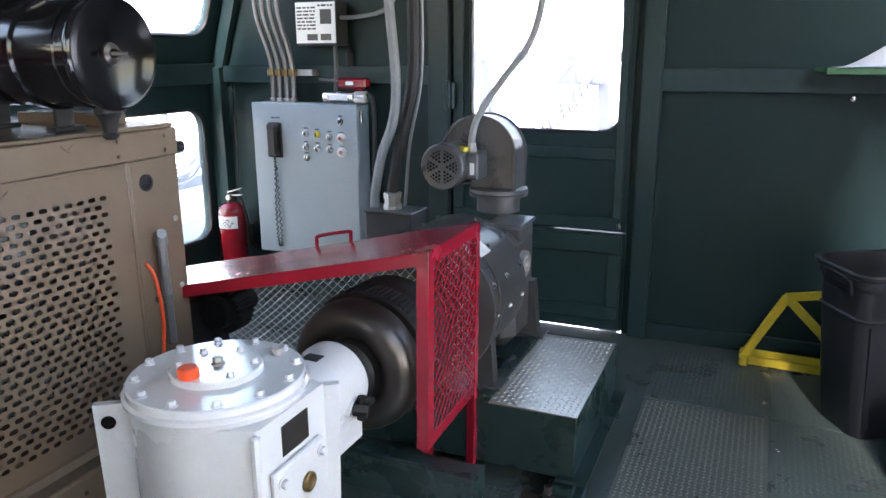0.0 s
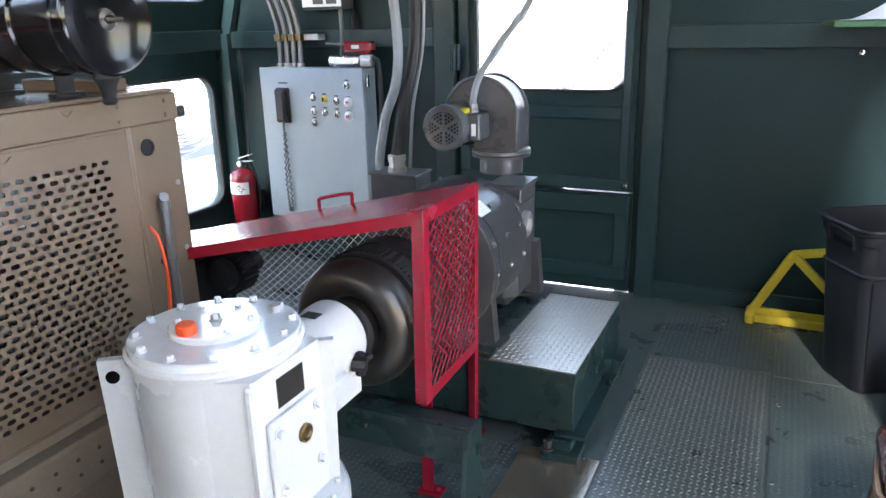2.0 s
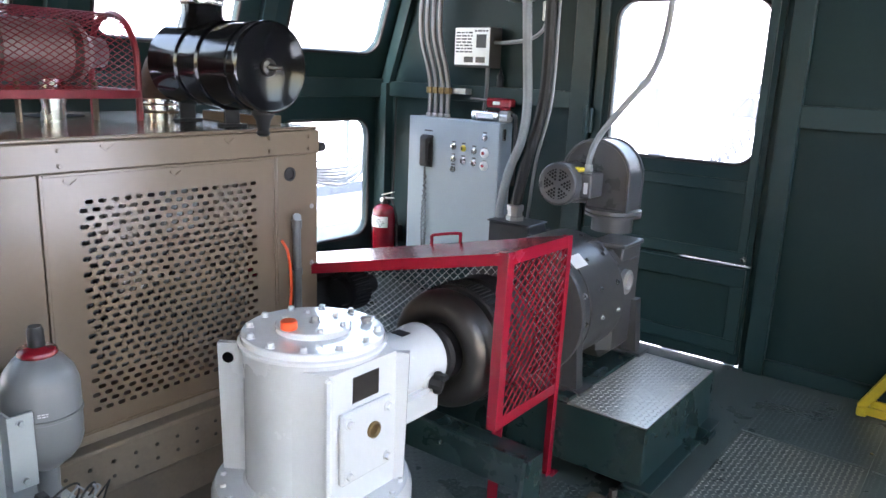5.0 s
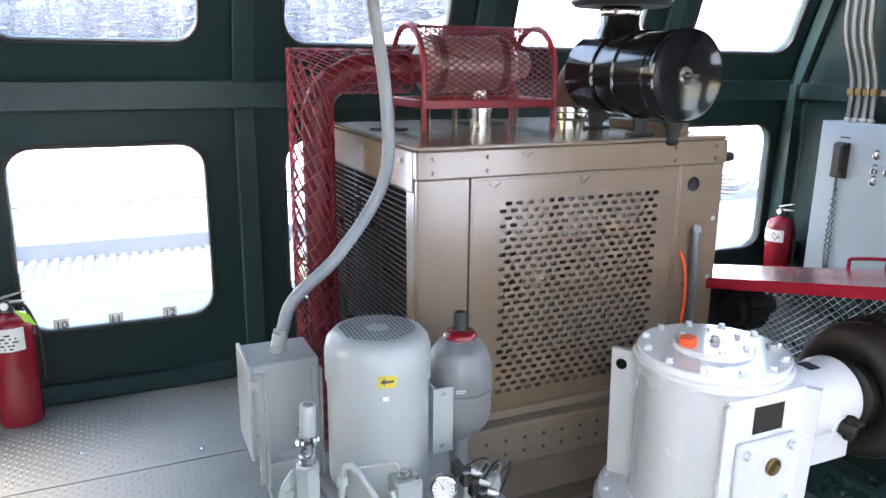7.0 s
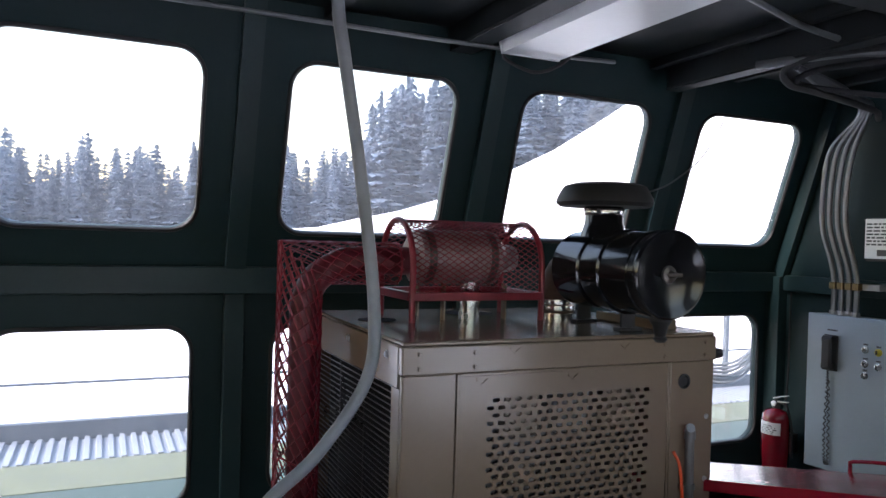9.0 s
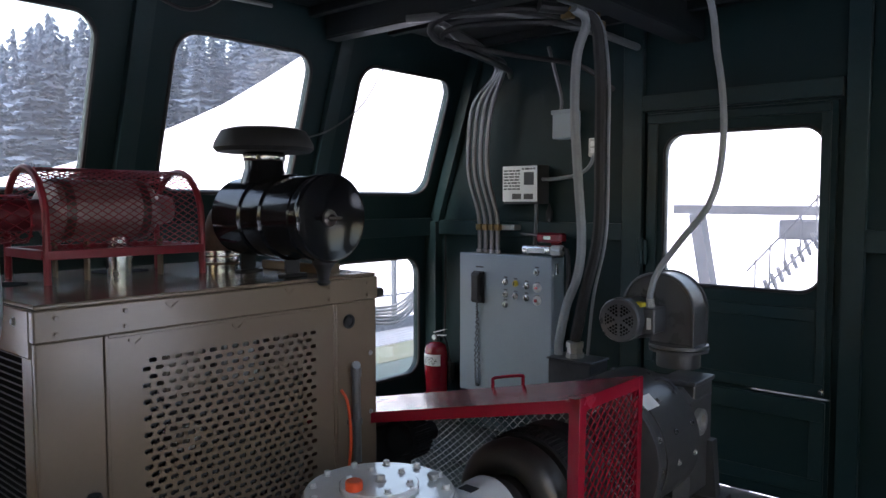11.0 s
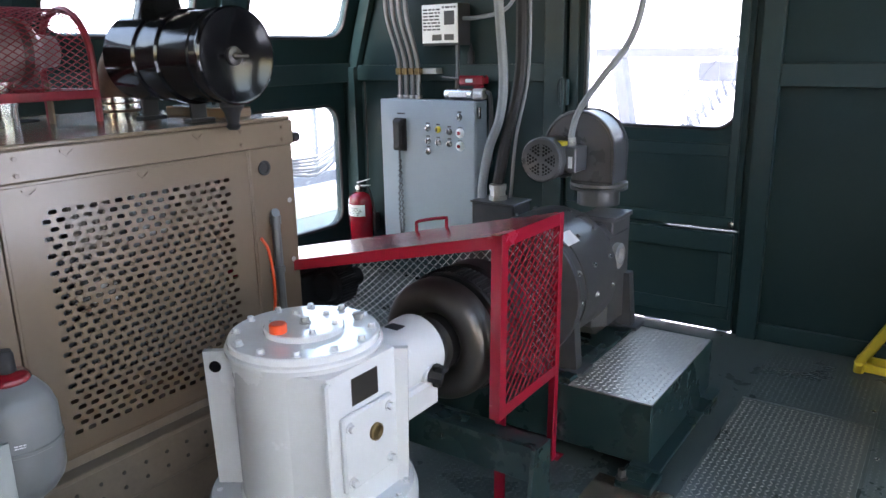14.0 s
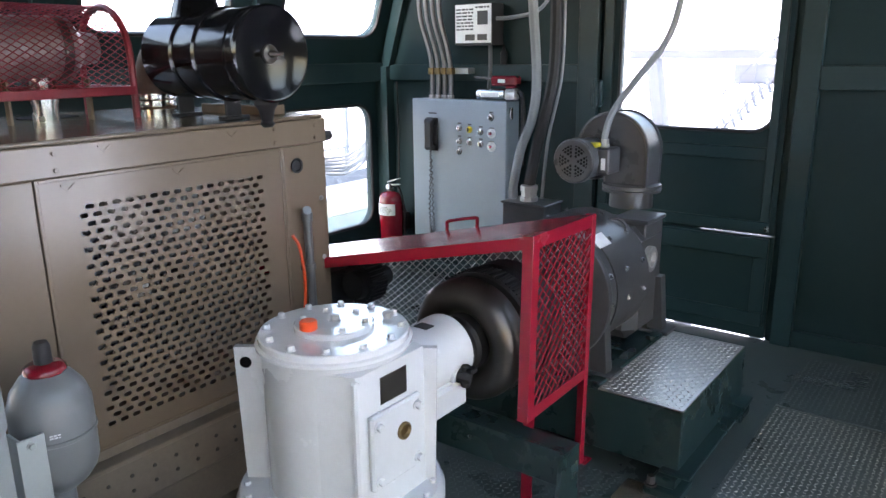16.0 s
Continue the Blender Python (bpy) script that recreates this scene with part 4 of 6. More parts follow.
hexbolt(bm, (GX - .005, GY + .01, 0.805), (0, 0, 1), 0.012, 0.014)
part("plug", bm, GALV, cover, "dull steel plug")
bm = B()
lathe(bm, (-0.602, 1.49, 0.805), (0, 0, 1), [(0, .021), (.002, .0235), (.022, .0235), (.026, .020)], 20)
part("breather_cap", bm, ORANGE, gb, "bright orange plastic cap")
bm = B()
lathe(bm, (GX + .07, GY + .14, 0.789), (0, 0, 1), [(0, .012), (.006, .012), (.008, .016), (.018, .016), (.021, .008)], 10)
part("lid_nut", bm, GALV, gb)
# bottom flange and bull gear case
bm = B()
lathe(bm, (GX, GY, -0.4), (0, 0, 1), [(0, .288), (.64, .288), (.645, .294), (.71, .294), (.718, .289), (.73, .287), (.738, .281)], 64)
part("lower_flange", bm, WHITE, gb)
for k in range(24):
    a = 2 * math.pi * k / 24
    bm = B()
    hexbolt(bm, (GX + .262 * math.cos(a), GY + .262 * math.sin(a), 0.336), (0, 0, 1), 0.0095, 0.01)
    part("flange_bolt", bm, WHITE, gb)
# lifting lugs on the diagonal
ld = Vector((0.823, 0.568, 0))
lt = Vector((-0.568, 0.823, 0)) * 0.011
for s in (-1, 1):
    o = Vector((GX, GY, 0)) + lt * -1
    loop = [o + ld * s * .185 + Vector((0, 0, .337)), o + ld * s * .268 + Vector((0, 0, .337)), o + ld * s * .277 + Vector((0, 0, .735)), o + ld * s * .188 + Vector((0, 0, .735))]
    bm = B()
    prism(bm, loop, lt * 2)
    lug = part("lifting_lug", bm, WHITE, gb)
    bm = B()
    lathe(bm, Vector((GX, GY, .691)) + ld * s * .246 - lt * 1.15, lt, [(0, .0165), (0.0253, .0165)], 16)
    part("lug_eye", bm, CORE if s < 0 else WHITE, lug)
# inspection face towards +x
bm = B()
prism(bm, [(GX + .085, GY - .174, .337), (GX + .20, GY - .132, .337), (GX + .205, GY - .12, .337), (GX + .205, GY + .125, .337), (GX + .05, GY + .17, .337)], (0, 0, .405))
part("side_case", bm, WHITE, gb)
bm = B()
box(bm, (GX + .192, GY - .146, .337), (GX + .214, GY - .126, .735), 0.006)
part("rib", bm, WHITE, gb)
bm = B()
box(bm, (GX + .205, 1.466, .418), (GX + .224, 1.662, .628), 0.006)
plate = part("inspection_cover", bm, WHITE, gb)
for y in (1.488, 1.641):
    for z in (.446, .598):
        bm = B()
        hexbolt(bm, (GX + .224, y, z), (1, 0, 0), 0.011, 0.012)
        part("cover_bolt", bm, WHITE, plate)
bm = B()
lathe(bm, (GX + .224, 1.584, .548), (1, 0, 0), [(0, .024), (.008, .024), (.010, .020), (.003, .015), (.002, .004)], 24)
part("sight_port", bm, BRASS, plate, "brass sight port")
bm = B()
box(bm, (GX + .205, 1.520, .640), (GX + .2075, 1.622, .714), 0.0005)
part("name_plate", bm, DSTEEL, gb, "bare dark metal name plate")
# input snout
bm = B()
lathe(bm, (IX, IY, .582), (0, 1, 0), [(.12, .13), (.20, .125), (.21, .108), (.44, .108), (.455, .114), (.49, .114), (.50, .106)], 40)
part("input_housing", bm, WHITE, gb)
bm = B()
box(bm, (IX - .1, IY + .17, .43), (IX + .112, IY + .46, .52), 0.01)
part("housing_foot", bm, WHITE, gb)
bm = B()
box(bm, (IX - .02, IY + .36, .6885), (IX + .03, IY + .40, .6925), 0.001)
part("housing_slot", bm, INK, gb, "dark slot")
bm = B()
cyl(bm, (IX + .06, 1.945, .555), (-.462, 1.957, .541), 0.03, seg=16, b=.003)
part("drain_boss", bm, WHITE, gb)
bm = B()
cyl(bm, (-.463, 1.957, .541), (-.422, 1.975, .536), 0.024, seg=8, b=.003)
cyl(bm, (-.44, 1.967, .505), (-.438, 1.967, .575), 0.015, seg=8, b=.002)
box(bm, (-.432, 1.955, .555), (-.405, 1.985, .572), 0.004)
part("drain_valve", bm, RUBBER, gb, "black drain valve")

# ---- brake wheel, coupling and drive pulley ----
WX, WZ = IX, 0.568
bw = thing("brake_wheel", (WX, 2.15, WZ - .26), "worn steel brake wheel and coupling on the shaft", "brake wheel")
bm = B()
lathe(bm, (WX, 2.105, WZ), (0, 1, 0), [(0.075, .085), (0.052, .094), (0.030, .103), (0.012, .115), (0.002, .134), (0.0, .156), (0.006, .177), (0.018, .194), (0.036, .206), (0.06, .211), (0.09, .209), (0.10, .20), (0.105, .09)], 64)
part("wheel", bm, DSTEEL, bw)
bm = B()
lathe(bm, (WX, 2.04, WZ), (0, 1, 0), [(0, .07), (.01, .08), (.05, .085), (.06, .098), (.12, .10), (.3, .10), (.58, .08)], 32)
part("hub", bm, RUBBER, bw, "black hub")
bm = B()
lathe(bm, (WX, 2.225, WZ), (0, 1, 0), [(0, .1), (0, .208), (.006, .214), (.09, .214), (.09, .1)], 64)
part("toothed_ring", bm, RUBBER, bw, "dark toothed ring")
bm = B()
for k in range(80):
    a = 2 * math.pi * k / 80
    box(bm, (-.003, 0.012, .212), (.003, .085, .220), 0.001, Matrix.Translation((WX, 2.225, WZ)) @ Matrix.Rotation(a, 4, "Y"))
part("tooth_band", bm, RUBBER, bw, kind="stuff")
bm = B()
lathe(bm, (WX, 2.34, WZ), (0, 1, 0), [(0, .1), (0, .205), (.01, .216), (.09, .216), (.10, .205), (.10, .1)], 64)
part("drive_pulley", bm, RUBBER, bw, "black drive pulley")
sp = thing("engine_pulley", (-1.38, 2.36, .5), "black engine drive pulley behind red guard", "pulley")
bm = B()
lathe(bm, (-1.195, 2.26, .615), (0, 1, 0), [(0, .03), (0, .055), (.03, .06), (.03, .075), (.12, .078), (.12, .04), (.2, .04)], 28)
part("pulley", bm, RUBBER, sp)
bm = B()
for k in range(26):
    a = 2 * math.pi * k / 26
    box(bm, (-.004, .032, .072), (.004, .118, .085), 0.001, Matrix.Translation((-1.195, 2.26, .615)) @ Matrix.Rotation(a, 4, "Y"))
part("pulley_teeth", bm, RUBBER, sp, kind="stuff")
bm = B()
box(bm, (-1.50, 2.2, 0), (-1.28, 2.44, .66), 0.01)
part("bearing_stand", bm, RUBBER, sp)

# ---- red drive guard ----
def gz(x):
    return 0.955 - 0.222 * (-0.315 - x)


GL = -1.72
rg_ = thing("drive_guard", (-1.0, 2.33, 0.0), "red painted drive guard with sloping top and mesh side", "machine guard")
y0, y1, xr = 2.074, 2.540, -0.315
bm = B()
prism(bm, [(xr, y0, gz(xr)), (xr, y1, gz(xr)), (GL, y1, gz(GL)), (GL, y0, gz(GL))], (0, 0, .004))
part("top_sheet", bm, RED, rg_)
for y in (y0, y1):
    bm = B()
    sgn = 1 if y == y0 else -1
    prism(bm, [(xr, y, gz(xr) + .003), (GL, y, gz(GL) + .003), (GL, y, gz(GL) - .036), (xr, y, gz(xr) - .036)], (0, .004 * sgn, 0))
    part("edge_angle", bm, RED, rg_)
bm = B()
box(bm, (xr - .004, y0, gz(xr) - .04), (xr + .0, y1, gz(xr) + .003), 0.001)
part("end_rail", bm, RED, rg_)
bm = B()
box(bm, (xr - .004, y0, .348), (xr, y1, .388), 0.001)
part("end_rail", bm, RED, rg_)
for y, zb in ((y0, .348), (y1, 0.0)):
    bm = B()
    s = 1 if y == y0 else -1
    w_ = .042 if y == y0 else .032
    box(bm, (xr - .036, y, zb), (xr + .001, y + .004 * s, gz(xr)) if s > 0 else (xr + .001, y, gz(xr)), 0.001) if s > 0 else box(bm, (xr - .036, y - .004, zb), (xr + .001, y, gz(xr)), 0.001)
    box(bm, (xr - .003, min(y, y + s * w_), .348 if y == y0 else zb), (xr + .002, max(y, y + s * w_), gz(xr)), 0.001)
    part("post", bm, RED, rg_)
    bm = B()
    yf = y if y == y1 else 2.14
    if y == y0:
        box(bm, (xr - .05, yf, .006), (xr - .01, yf + .006, .36), 0.001)
    box(bm, (xr - .06, yf - .02, 0.0), (xr + .02, yf + .04, .006), 0.001)
    hexbolt(bm, (xr + .0, yf + .015, .006), (0, 0, 1), .008, .008)
    part("foot_plate", bm, RED, rg_)
bm = B()
expanded(bm, quad_map((xr - .002, y0 + .035, .385), (xr - .002, y1 - .015, .385), (xr - .002, y0 + .035, gz(xr) - .038)), 9, 13, 0.0030)
part("side_mesh", bm, RED, rg_, "red expanded mesh")
bm = B()
expanded(bm, lambda u, v: Vector((GL + (xr - GL) * u, y1 - .004, .36 + (gz(GL + (xr - GL) * u) - .36 - .03) * v)), 36, 13, 0.0025)
part("back_mesh", bm, GALV, rg_, "bare expanded mesh")
bm = B()
hx, hy = -0.868, 2.53
tube(bm, [(hx - .07, hy, gz(hx - .07)), (hx - .07, hy, gz(hx - .07) + .025), (hx - .06, hy, gz(hx) + .03), (hx + .06, hy, gz(hx) + .056), (hx + .07, hy, gz(hx) + .046), (hx + .07, hy, gz(hx + .07))], .007, 8, 3)
part("lift_handle", bm, RED, rg_, "bent rod handle")
rg_.matrix_basis = rg_.matrix_basis @ Matrix.Rotation(radians(2.4), 4, "Z") @ Matrix.Rotation(radians(-1.7), 4, "X")

# ---- green frame before the wheel ----
fr_ = thing("support_frame", (-0.5, 2.1, 0.0), "dark green welded channel frame under the shaft", "steel frame")
bm = B()
box(bm, (-0.95, 2.07, .205), (-0.155, 2.085, .325), 0.002)
box(bm, (-0.95, 2.0855, .313), (-0.155, 2.15, .325), 0.002)
part("channel", bm, GREEN_M, fr_)
bm = B()
prism(bm, [(-0.155, 2.05, .33), (-0.155, 2.155, .325), (-0.155, 2.155, 0.0), (-0.155, 1.93, 0.0), (-0.155, 2.02, .12)], (.014, 0, 0))
part("end_plate", bm, GREEN_M, fr_)
bm = B()
box(bm, (-0.95, 1.98, -.06), (-0.16, 2.06, 0.0), 0.004)
part("lower_channel", bm, GREEN_M, fr_)
for x in (-.5, -.75):
    bm = B()
    hexbolt(bm, (x, 2.07, .27), (0, -1, 0), .011, .01)
    part("bolt", bm, GREEN_M, fr_)
bm = B()
box(bm, (-0.5, 1.56, -.02), (-0.158, 1.96, -.004), 0.002)
for x, y in ((-.23, 1.72), (-.27, 1.64), (-.21, 1.85)):
    lathe(bm, (x, y, -.004), (0, 0, 1), [(0, .02), (.012, .02), (.014, .012)], 6)
solo("base_plate", bm, mat("grey_base_plate", (.3, .31, .32), .5, .2, vary=.3, scale=9), "scuffed grey steel base plate under gearbox", "base plate")

# ---- motor pedestal with tread plate ----
ped = thing("motor_pedestal", (-0.35, 3.05, 0.0), "dark green steel motor base with bright tread plate top", "motor base")
px0, px1, py0, py1, pz0, pz1 = -0.95, 0.032, 2.585, 3.335, .065, .300
for nm, lo, hi in (("front_channel", (px0, py0, pz0), (px1, py0 + .014, pz1)), ("side_channel", (px1 - .014, py0 + .0145, pz0), (px1, py1, pz1)), ("back_channel", (px0, py1 - .014, pz0), (px1 - .0145, py1, pz1)), ("side_channel", (px0, py0 + .0145, pz0), (px0 + .014, py1 - .0145, pz1)),
                   ("motor_rail", (-0.335, py0 + .015, pz1 - .06), (-0.285, py1 - .015, pz1 + .018)), ("motor_rail", (-0.86, py0 + .015, pz1 - .06), (-0.81, py1 - .015, pz1 + .018)),
                   ("deck", (px0 + .015, py0 + .015, pz1 - .012), (-0.336, py1 - .015, pz1 - .002)), ("lower_flange", (px1 - .06, py0 - .03, pz0), (px1 + .05, py1, pz0 + .012))):
    bm = B()
    box(bm, lo, hi, 0.003)
    part(nm, bm, GREEN_M, ped)
bm = B()
box(bm, (-0.283, py0 - .004, pz1 + .001), (px1 + .003, 3.30, pz1 + .007), 0.001)
tp = part("tread_plate", bm, TREAD, ped, "bright steel tread plate")
bm = B()
lugs(bm, -0.28, px1, py0, 3.295, pz1 + .007, 0.0205, 0.0092, 0.0026)
part("tread_pattern", bm, TREAD, tp, kind="stuff")
for x, y in ((0.0, 2.56), (0.0, 3.27), (-0.9, 2.56)):
    bm = B()
    box(bm, (x - .06, y - .06, 0.0), (x + .07, y + .07, .03), 0.003)
    box(bm, (x - .03, y - .03, .03), (x + .04, y + .045, pz0), 0.003)
    part("foot_pad", bm, GREEN_M, ped)
    bm = B()
    hexbolt(bm, (x - .04, y - .04, .03), (0, 0, 1), .016, .03)
    part("anchor_bolt", bm, DSTEEL, ped)

# ---- electric motor ----
mo = thing("electric_motor", (WX, 3.05, .3), "dark grey electric motor beneath a blower", "electric motor")
bm = B()
lathe(bm, (WX, 2.66, .60), (0, 1, 0), [(0, .12), (.0, .24), (.008, .275), (.022, .28), (.03, .278), (.03, .262), (.10, .262), (.10, .268), (.40, .268), (.408, .262), (.415, .2), (.42, .1)], 56)
part("frame", bm, MOTG, mo)
for y, r in ((2.73, .262), (2.86, .268), (3.01, .268)):
    for a in (20, 48, 75, 110, -5):
        bm = B()
        d = Vector((math.cos(radians(a)), 0, math.sin(radians(a))))
        hexbolt(bm, Vector((WX, y, .60)) + d * (r - .001), d, .009, .008)
        part("frame_bolt", bm, STEEL if a in (20, -5) else MOTG, mo)
for x0, x1 in ((WX - .27, WX - .20), (WX + .20, WX + .27)):
    for y in (2.68, 3.24):
        bm = B()
        prism(bm, [(x0, y, .318), (x1, y, .318), (x1 - .02 if x0 > WX else x1, y, .56), (x0 if x0 > WX else x0 + .02, y, .56)], (0, .05, 0))
        box(bm, (x0 - .03, y - .02, .306), (x1 + .03, y + .09, .322), 0.003)
        part("foot", bm, MOTG, mo)
bm = B()
box(bm, (WX - .225, 3.02, .318), (WX + .226, 3.33, .80), 0.05)
part("end_bracket", bm, MOTG, mo, "cast end bracket")
bm = B()
lathe(bm, (WX + .225, 3.135, .664), (1, 0, 0), [(0, .054), (.022, .054), (.026, .048), (.026, .034), (.008, .03)], 28)
part("inspection_port", bm, GALV, mo, "bright ring port")
bm = B()
lathe(bm, (WX + .10, 3.02, .76), (0.62, -0.45, 0.62), [(0, .05), (.06, .05), (.064, .055), (.078, .055), (.08, .046), (.074, .044), (.07, .02)], 28)
part("terminal_cap", bm, MOTG, mo)
bm = B()
box(bm, (WX + .08, 3.11, .72), (WX + .222, 3.30, .815), 0.006)
hood = part("vent_hood", bm, MOTG, mo)
bm = B()
box(bm, (WX + .075, 3.10, .81), (WX + .232, 3.305, .828), 0.003)
part("hood_lid", bm, BLOW, hood)
bm = B()
d = Vector((math.cos(radians(50)), 0, math.sin(radians(50))))
t_ = Vector((-d.z, 0, d.x))
o = Vector((WX, 2.74, .60)) + d * .2685
prism(bm, [o - t_ * .03, o + Y_ * .1 - t_ * .03, o + Y_ * .1 + t_ * .03, o + t_ * .03], d * .001)
part("rating_plate", bm, PAPER, mo, "small white rating label")
bm = B()
box(bm, (-1.134, 3.252, .45), (-0.90, 3.42, .795), 0.006)
box(bm, (-1.140, 3.246, .795), (-0.894, 3.426, .803), 0.002)
jb = part("terminal_box", bm, MOTG, mo, "grey terminal box")
bm = B()
lathe(bm, (-1.03, 3.33, .803), (0, 0, 1), [(0, .045), (.02, .045), (.022, .038), (.05, .038), (.05, .043), (.075, .043), (.078, .03)], 8)
part("cable_gland", bm, GALV, jb, "cast cable gland")

# ---- blower on the motor ----
bx, bz, br = -0.60, 1.075, .165
bl = thing("blower", (-0.53, 3.4, .87), "grey cooling blower with small fan motor", "blower")
loop = [(bx + br, 0.93)] + [(bx + br * math.cos(radians(a)), bz + br * math.sin(radians(a))) for a in range(0, 236, 7)] + [(bx - .03, 0.955), (bx - .03, 0.93)]
bm = B()
prism(bm, [(x, 3.31, z) for x, z in loop], (0, .14, 0))
part("scroll_housing", bm, BLOW, bl)
for y in (3.305, 3.455):
    bm = B()
    tube(bm, [(x, y, z) for x, z in loop], .008, 6, 0, True)
    part("scroll_rim", bm, BLOW, bl)
bm = B()
lathe(bm, (bx, 3.45, bz), (0, 1, 0), [(0, .15), (.02, .15), (.03, .142), (.05, .138), (.055, .12), (.03, .10)], 36)
part("inlet_ring", bm, BLOW, bl)
bm = B()
lathe(bm, (-0.532, 3.385, .885), (0, 0, 1), [(-.06, .095), (.006, .095), (.010, .128), (.022, .130), (.024, .119), (.029, .119), (.031, .130), (.042, .128), (.046, .10)], 32)
part("outlet_flange", bm, BLOW, bl)
bm = B()
lathe(bm, (-0.682, 3.10, 1.048), (0, 1, 0), [(0.004, .065), (0, .072), (0, .09), (.008, .096), (.05, .096), (.055, .088), (.20, .088), (.205, .05)], 32)
fm = part("fan_motor", bm, BLOW, bl)
bm = B()
for k in range(6):
    a = 2 * math.pi * k / 6
    for q in range(4):
        for w_ in range(q + 1):
            o = Vector((math.cos(a), math.sin(a))) * (.024 + q * .0135) + Vector((-math.sin(a), math.cos(a))) * (w_ - q / 2) * .0148
            lathe(bm, (-0.682 + o.x, 3.1035, 1.048 + o.y), (0, -1, 0), [(0, .0060), (.001, .0060)], 6)
part("vent_star", bm, CORE, fm, "dark vent holes in a star", kind="stuff")
bm = B()
box(bm, (-0.605, 3.17, .99), (-0.55, 3.29, 1.10), 0.006)
part("switch_box", bm, BLOW, bl)
bm = B()
box(bm, (-0.585, 3.1685, 1.01), (-0.565, 3.17, 1.06), 0.0004)
part("label", bm, PAPER, bl, "small white label")
bm = B()
box(bm, (-0.64, 3.15, 1.105), (-0.60, 3.20, 1.125), 0.004)
part("tag", bm, YELLOW, bl, "yellow tag")
bm = B()
tube(bm, [(-0.60, 3.235, 1.09), (-0.602, 3.24, 1.16), (-0.575, 3.26, 1.26), (-0.48, 3.28, 1.40), (-0.385, 3.3, 1.53), (-0.335, 3.3, 1.68), (-0.322, 3.3, 1.9), (-0.345, 3.28, 2.15), (-0.40, 3.2, 2.45), (-0.7, 3.0, 2.5)], .0145, 10, 6)
fcd = thing("flexible_conduit", (-0.6, 3.235, 1.1), "grey flexible conduit rising from the blower to ceiling", "conduit", "conduits")
part("jacket", bm, COND, fcd)
bm = B()
lathe(bm, (-0.60, 3.235, 1.095), (0, 0, 1), [(0, .021), (.02, .021), (.022, .018), (.04, .018)], 8)
part("fitting", bm, GALV, fcd, "metal fitting")

# ---- control cabinet on the north wall ----
CX0, CX1, CY, CZ0, CZ1 = -2.342, -1.615, 4.045, 0.30, 1.222
cab = thing("control_cabinet", ((CX0 + CX1) / 2, CY, CZ0), "grey steel control cabinet with handset and buttons", "control cabinet")
bm = B()
box(bm, (CX0 + .004, CY + .022, CZ0 + .004), (CX1 - .004, YN - .046, CZ1 - .004), 0.004)
part("body", bm, CABG, cab)
bm = B()
box(bm, (CX0, CY, CZ0), (CX1, CY + .02, CZ1), 0.006)
cdoor = part("door", bm, CABG, cab)
bm = B()
box(bm, (CX1 - .002, CY + .03, CZ1 - .11), (CX1 + .012, CY + .055, CZ1 - .04), 0.003)
part("latch", bm, STEEL, cab, "steel latch")
bm = B()
box(bm, (-2.222, CY - .012, 0.895), (-2.128, CY, 1.105), 0.008)
box(bm, (-2.215, CY - .05, 0.9), (-2.135, CY - .012, 0.945), 0.012)
box(bm, (-2.215, CY - .05, 1.055), (-2.135, CY - .012, 1.1), 0.012)
box(bm, (-2.208, CY - .055, 0.91), (-2.142, CY - .03, 1.09), 0.012)
hs = part("handset", bm, RUBBER, cab, "black telephone handset")
bm = B()
cord = [(-2.18, CY - .02, .9), (-2.185, CY - .016, .78), (-2.195, CY - .016, .55), (-2.19, CY - .016, .38), (-2.178, CY - .016, .345), (-2.166, CY - .016, .38), (-2.170, CY - .016, .60), (-2.176, CY - .016, .84)]
tube(bm, [p + Vector((.007 * math.sin(k * 1.5), .007 * math.cos(k * 1.5), 0)) for k, p in enumerate(smooth_path(cord, 26))], .0036, 5, 0)
part("cord", bm, RUBBER, hs, "coiled black cord")
bm = B()
box(bm, (-2.205, CY - .001, 1.128), (-2.14, CY + .001, 1.137), 0.0003)
part("label_strip", bm, INK, cab)
for f, dz, kind_ in ((.523, .175, 0), (.523, .255, 0), (.523, .32, 0), (.63, .18, 1), (.63, .26, 0), (.745, .19, 0), (.745, .265, 0), (.85, .10, 0), (.855, .195, 2), (.855, .275, 2)):
    x, z = CX0 + (CX1 - CX0) * f, CZ1 - dz
    bm = B()
    r = .021 if kind_ < 2 else .030
    lathe(bm, (x, CY, z), (0, -1, 0), [(0, r), (.006, r), (.008, r * .8), (.016, r * .7), (.018, r * .5)], 16)
    btn = part("push_button", bm, YELLOW if kind_ == 1 else (PAPER if kind_ == 2 else STEEL), cab)
    bm = B()
    if kind_ == 2:
        lathe(bm, (x, CY - .018, z), (0, -1, 0), [(0, .012), (.006, .011)], 12)
    else:
        box(bm, (x - .004, CY - .026, z - .012), (x + .004, CY - .016, z + .012), 0.002)
    part("button_cap", bm, EXTRED if kind_ == 2 else RUBBER, btn)
    bm = B()
    box(bm, (x - .014, CY - .0012, z + .026), (x + .014, CY + .001, z + .035), 0.0003)
    part("button_label", bm, INK, btn)

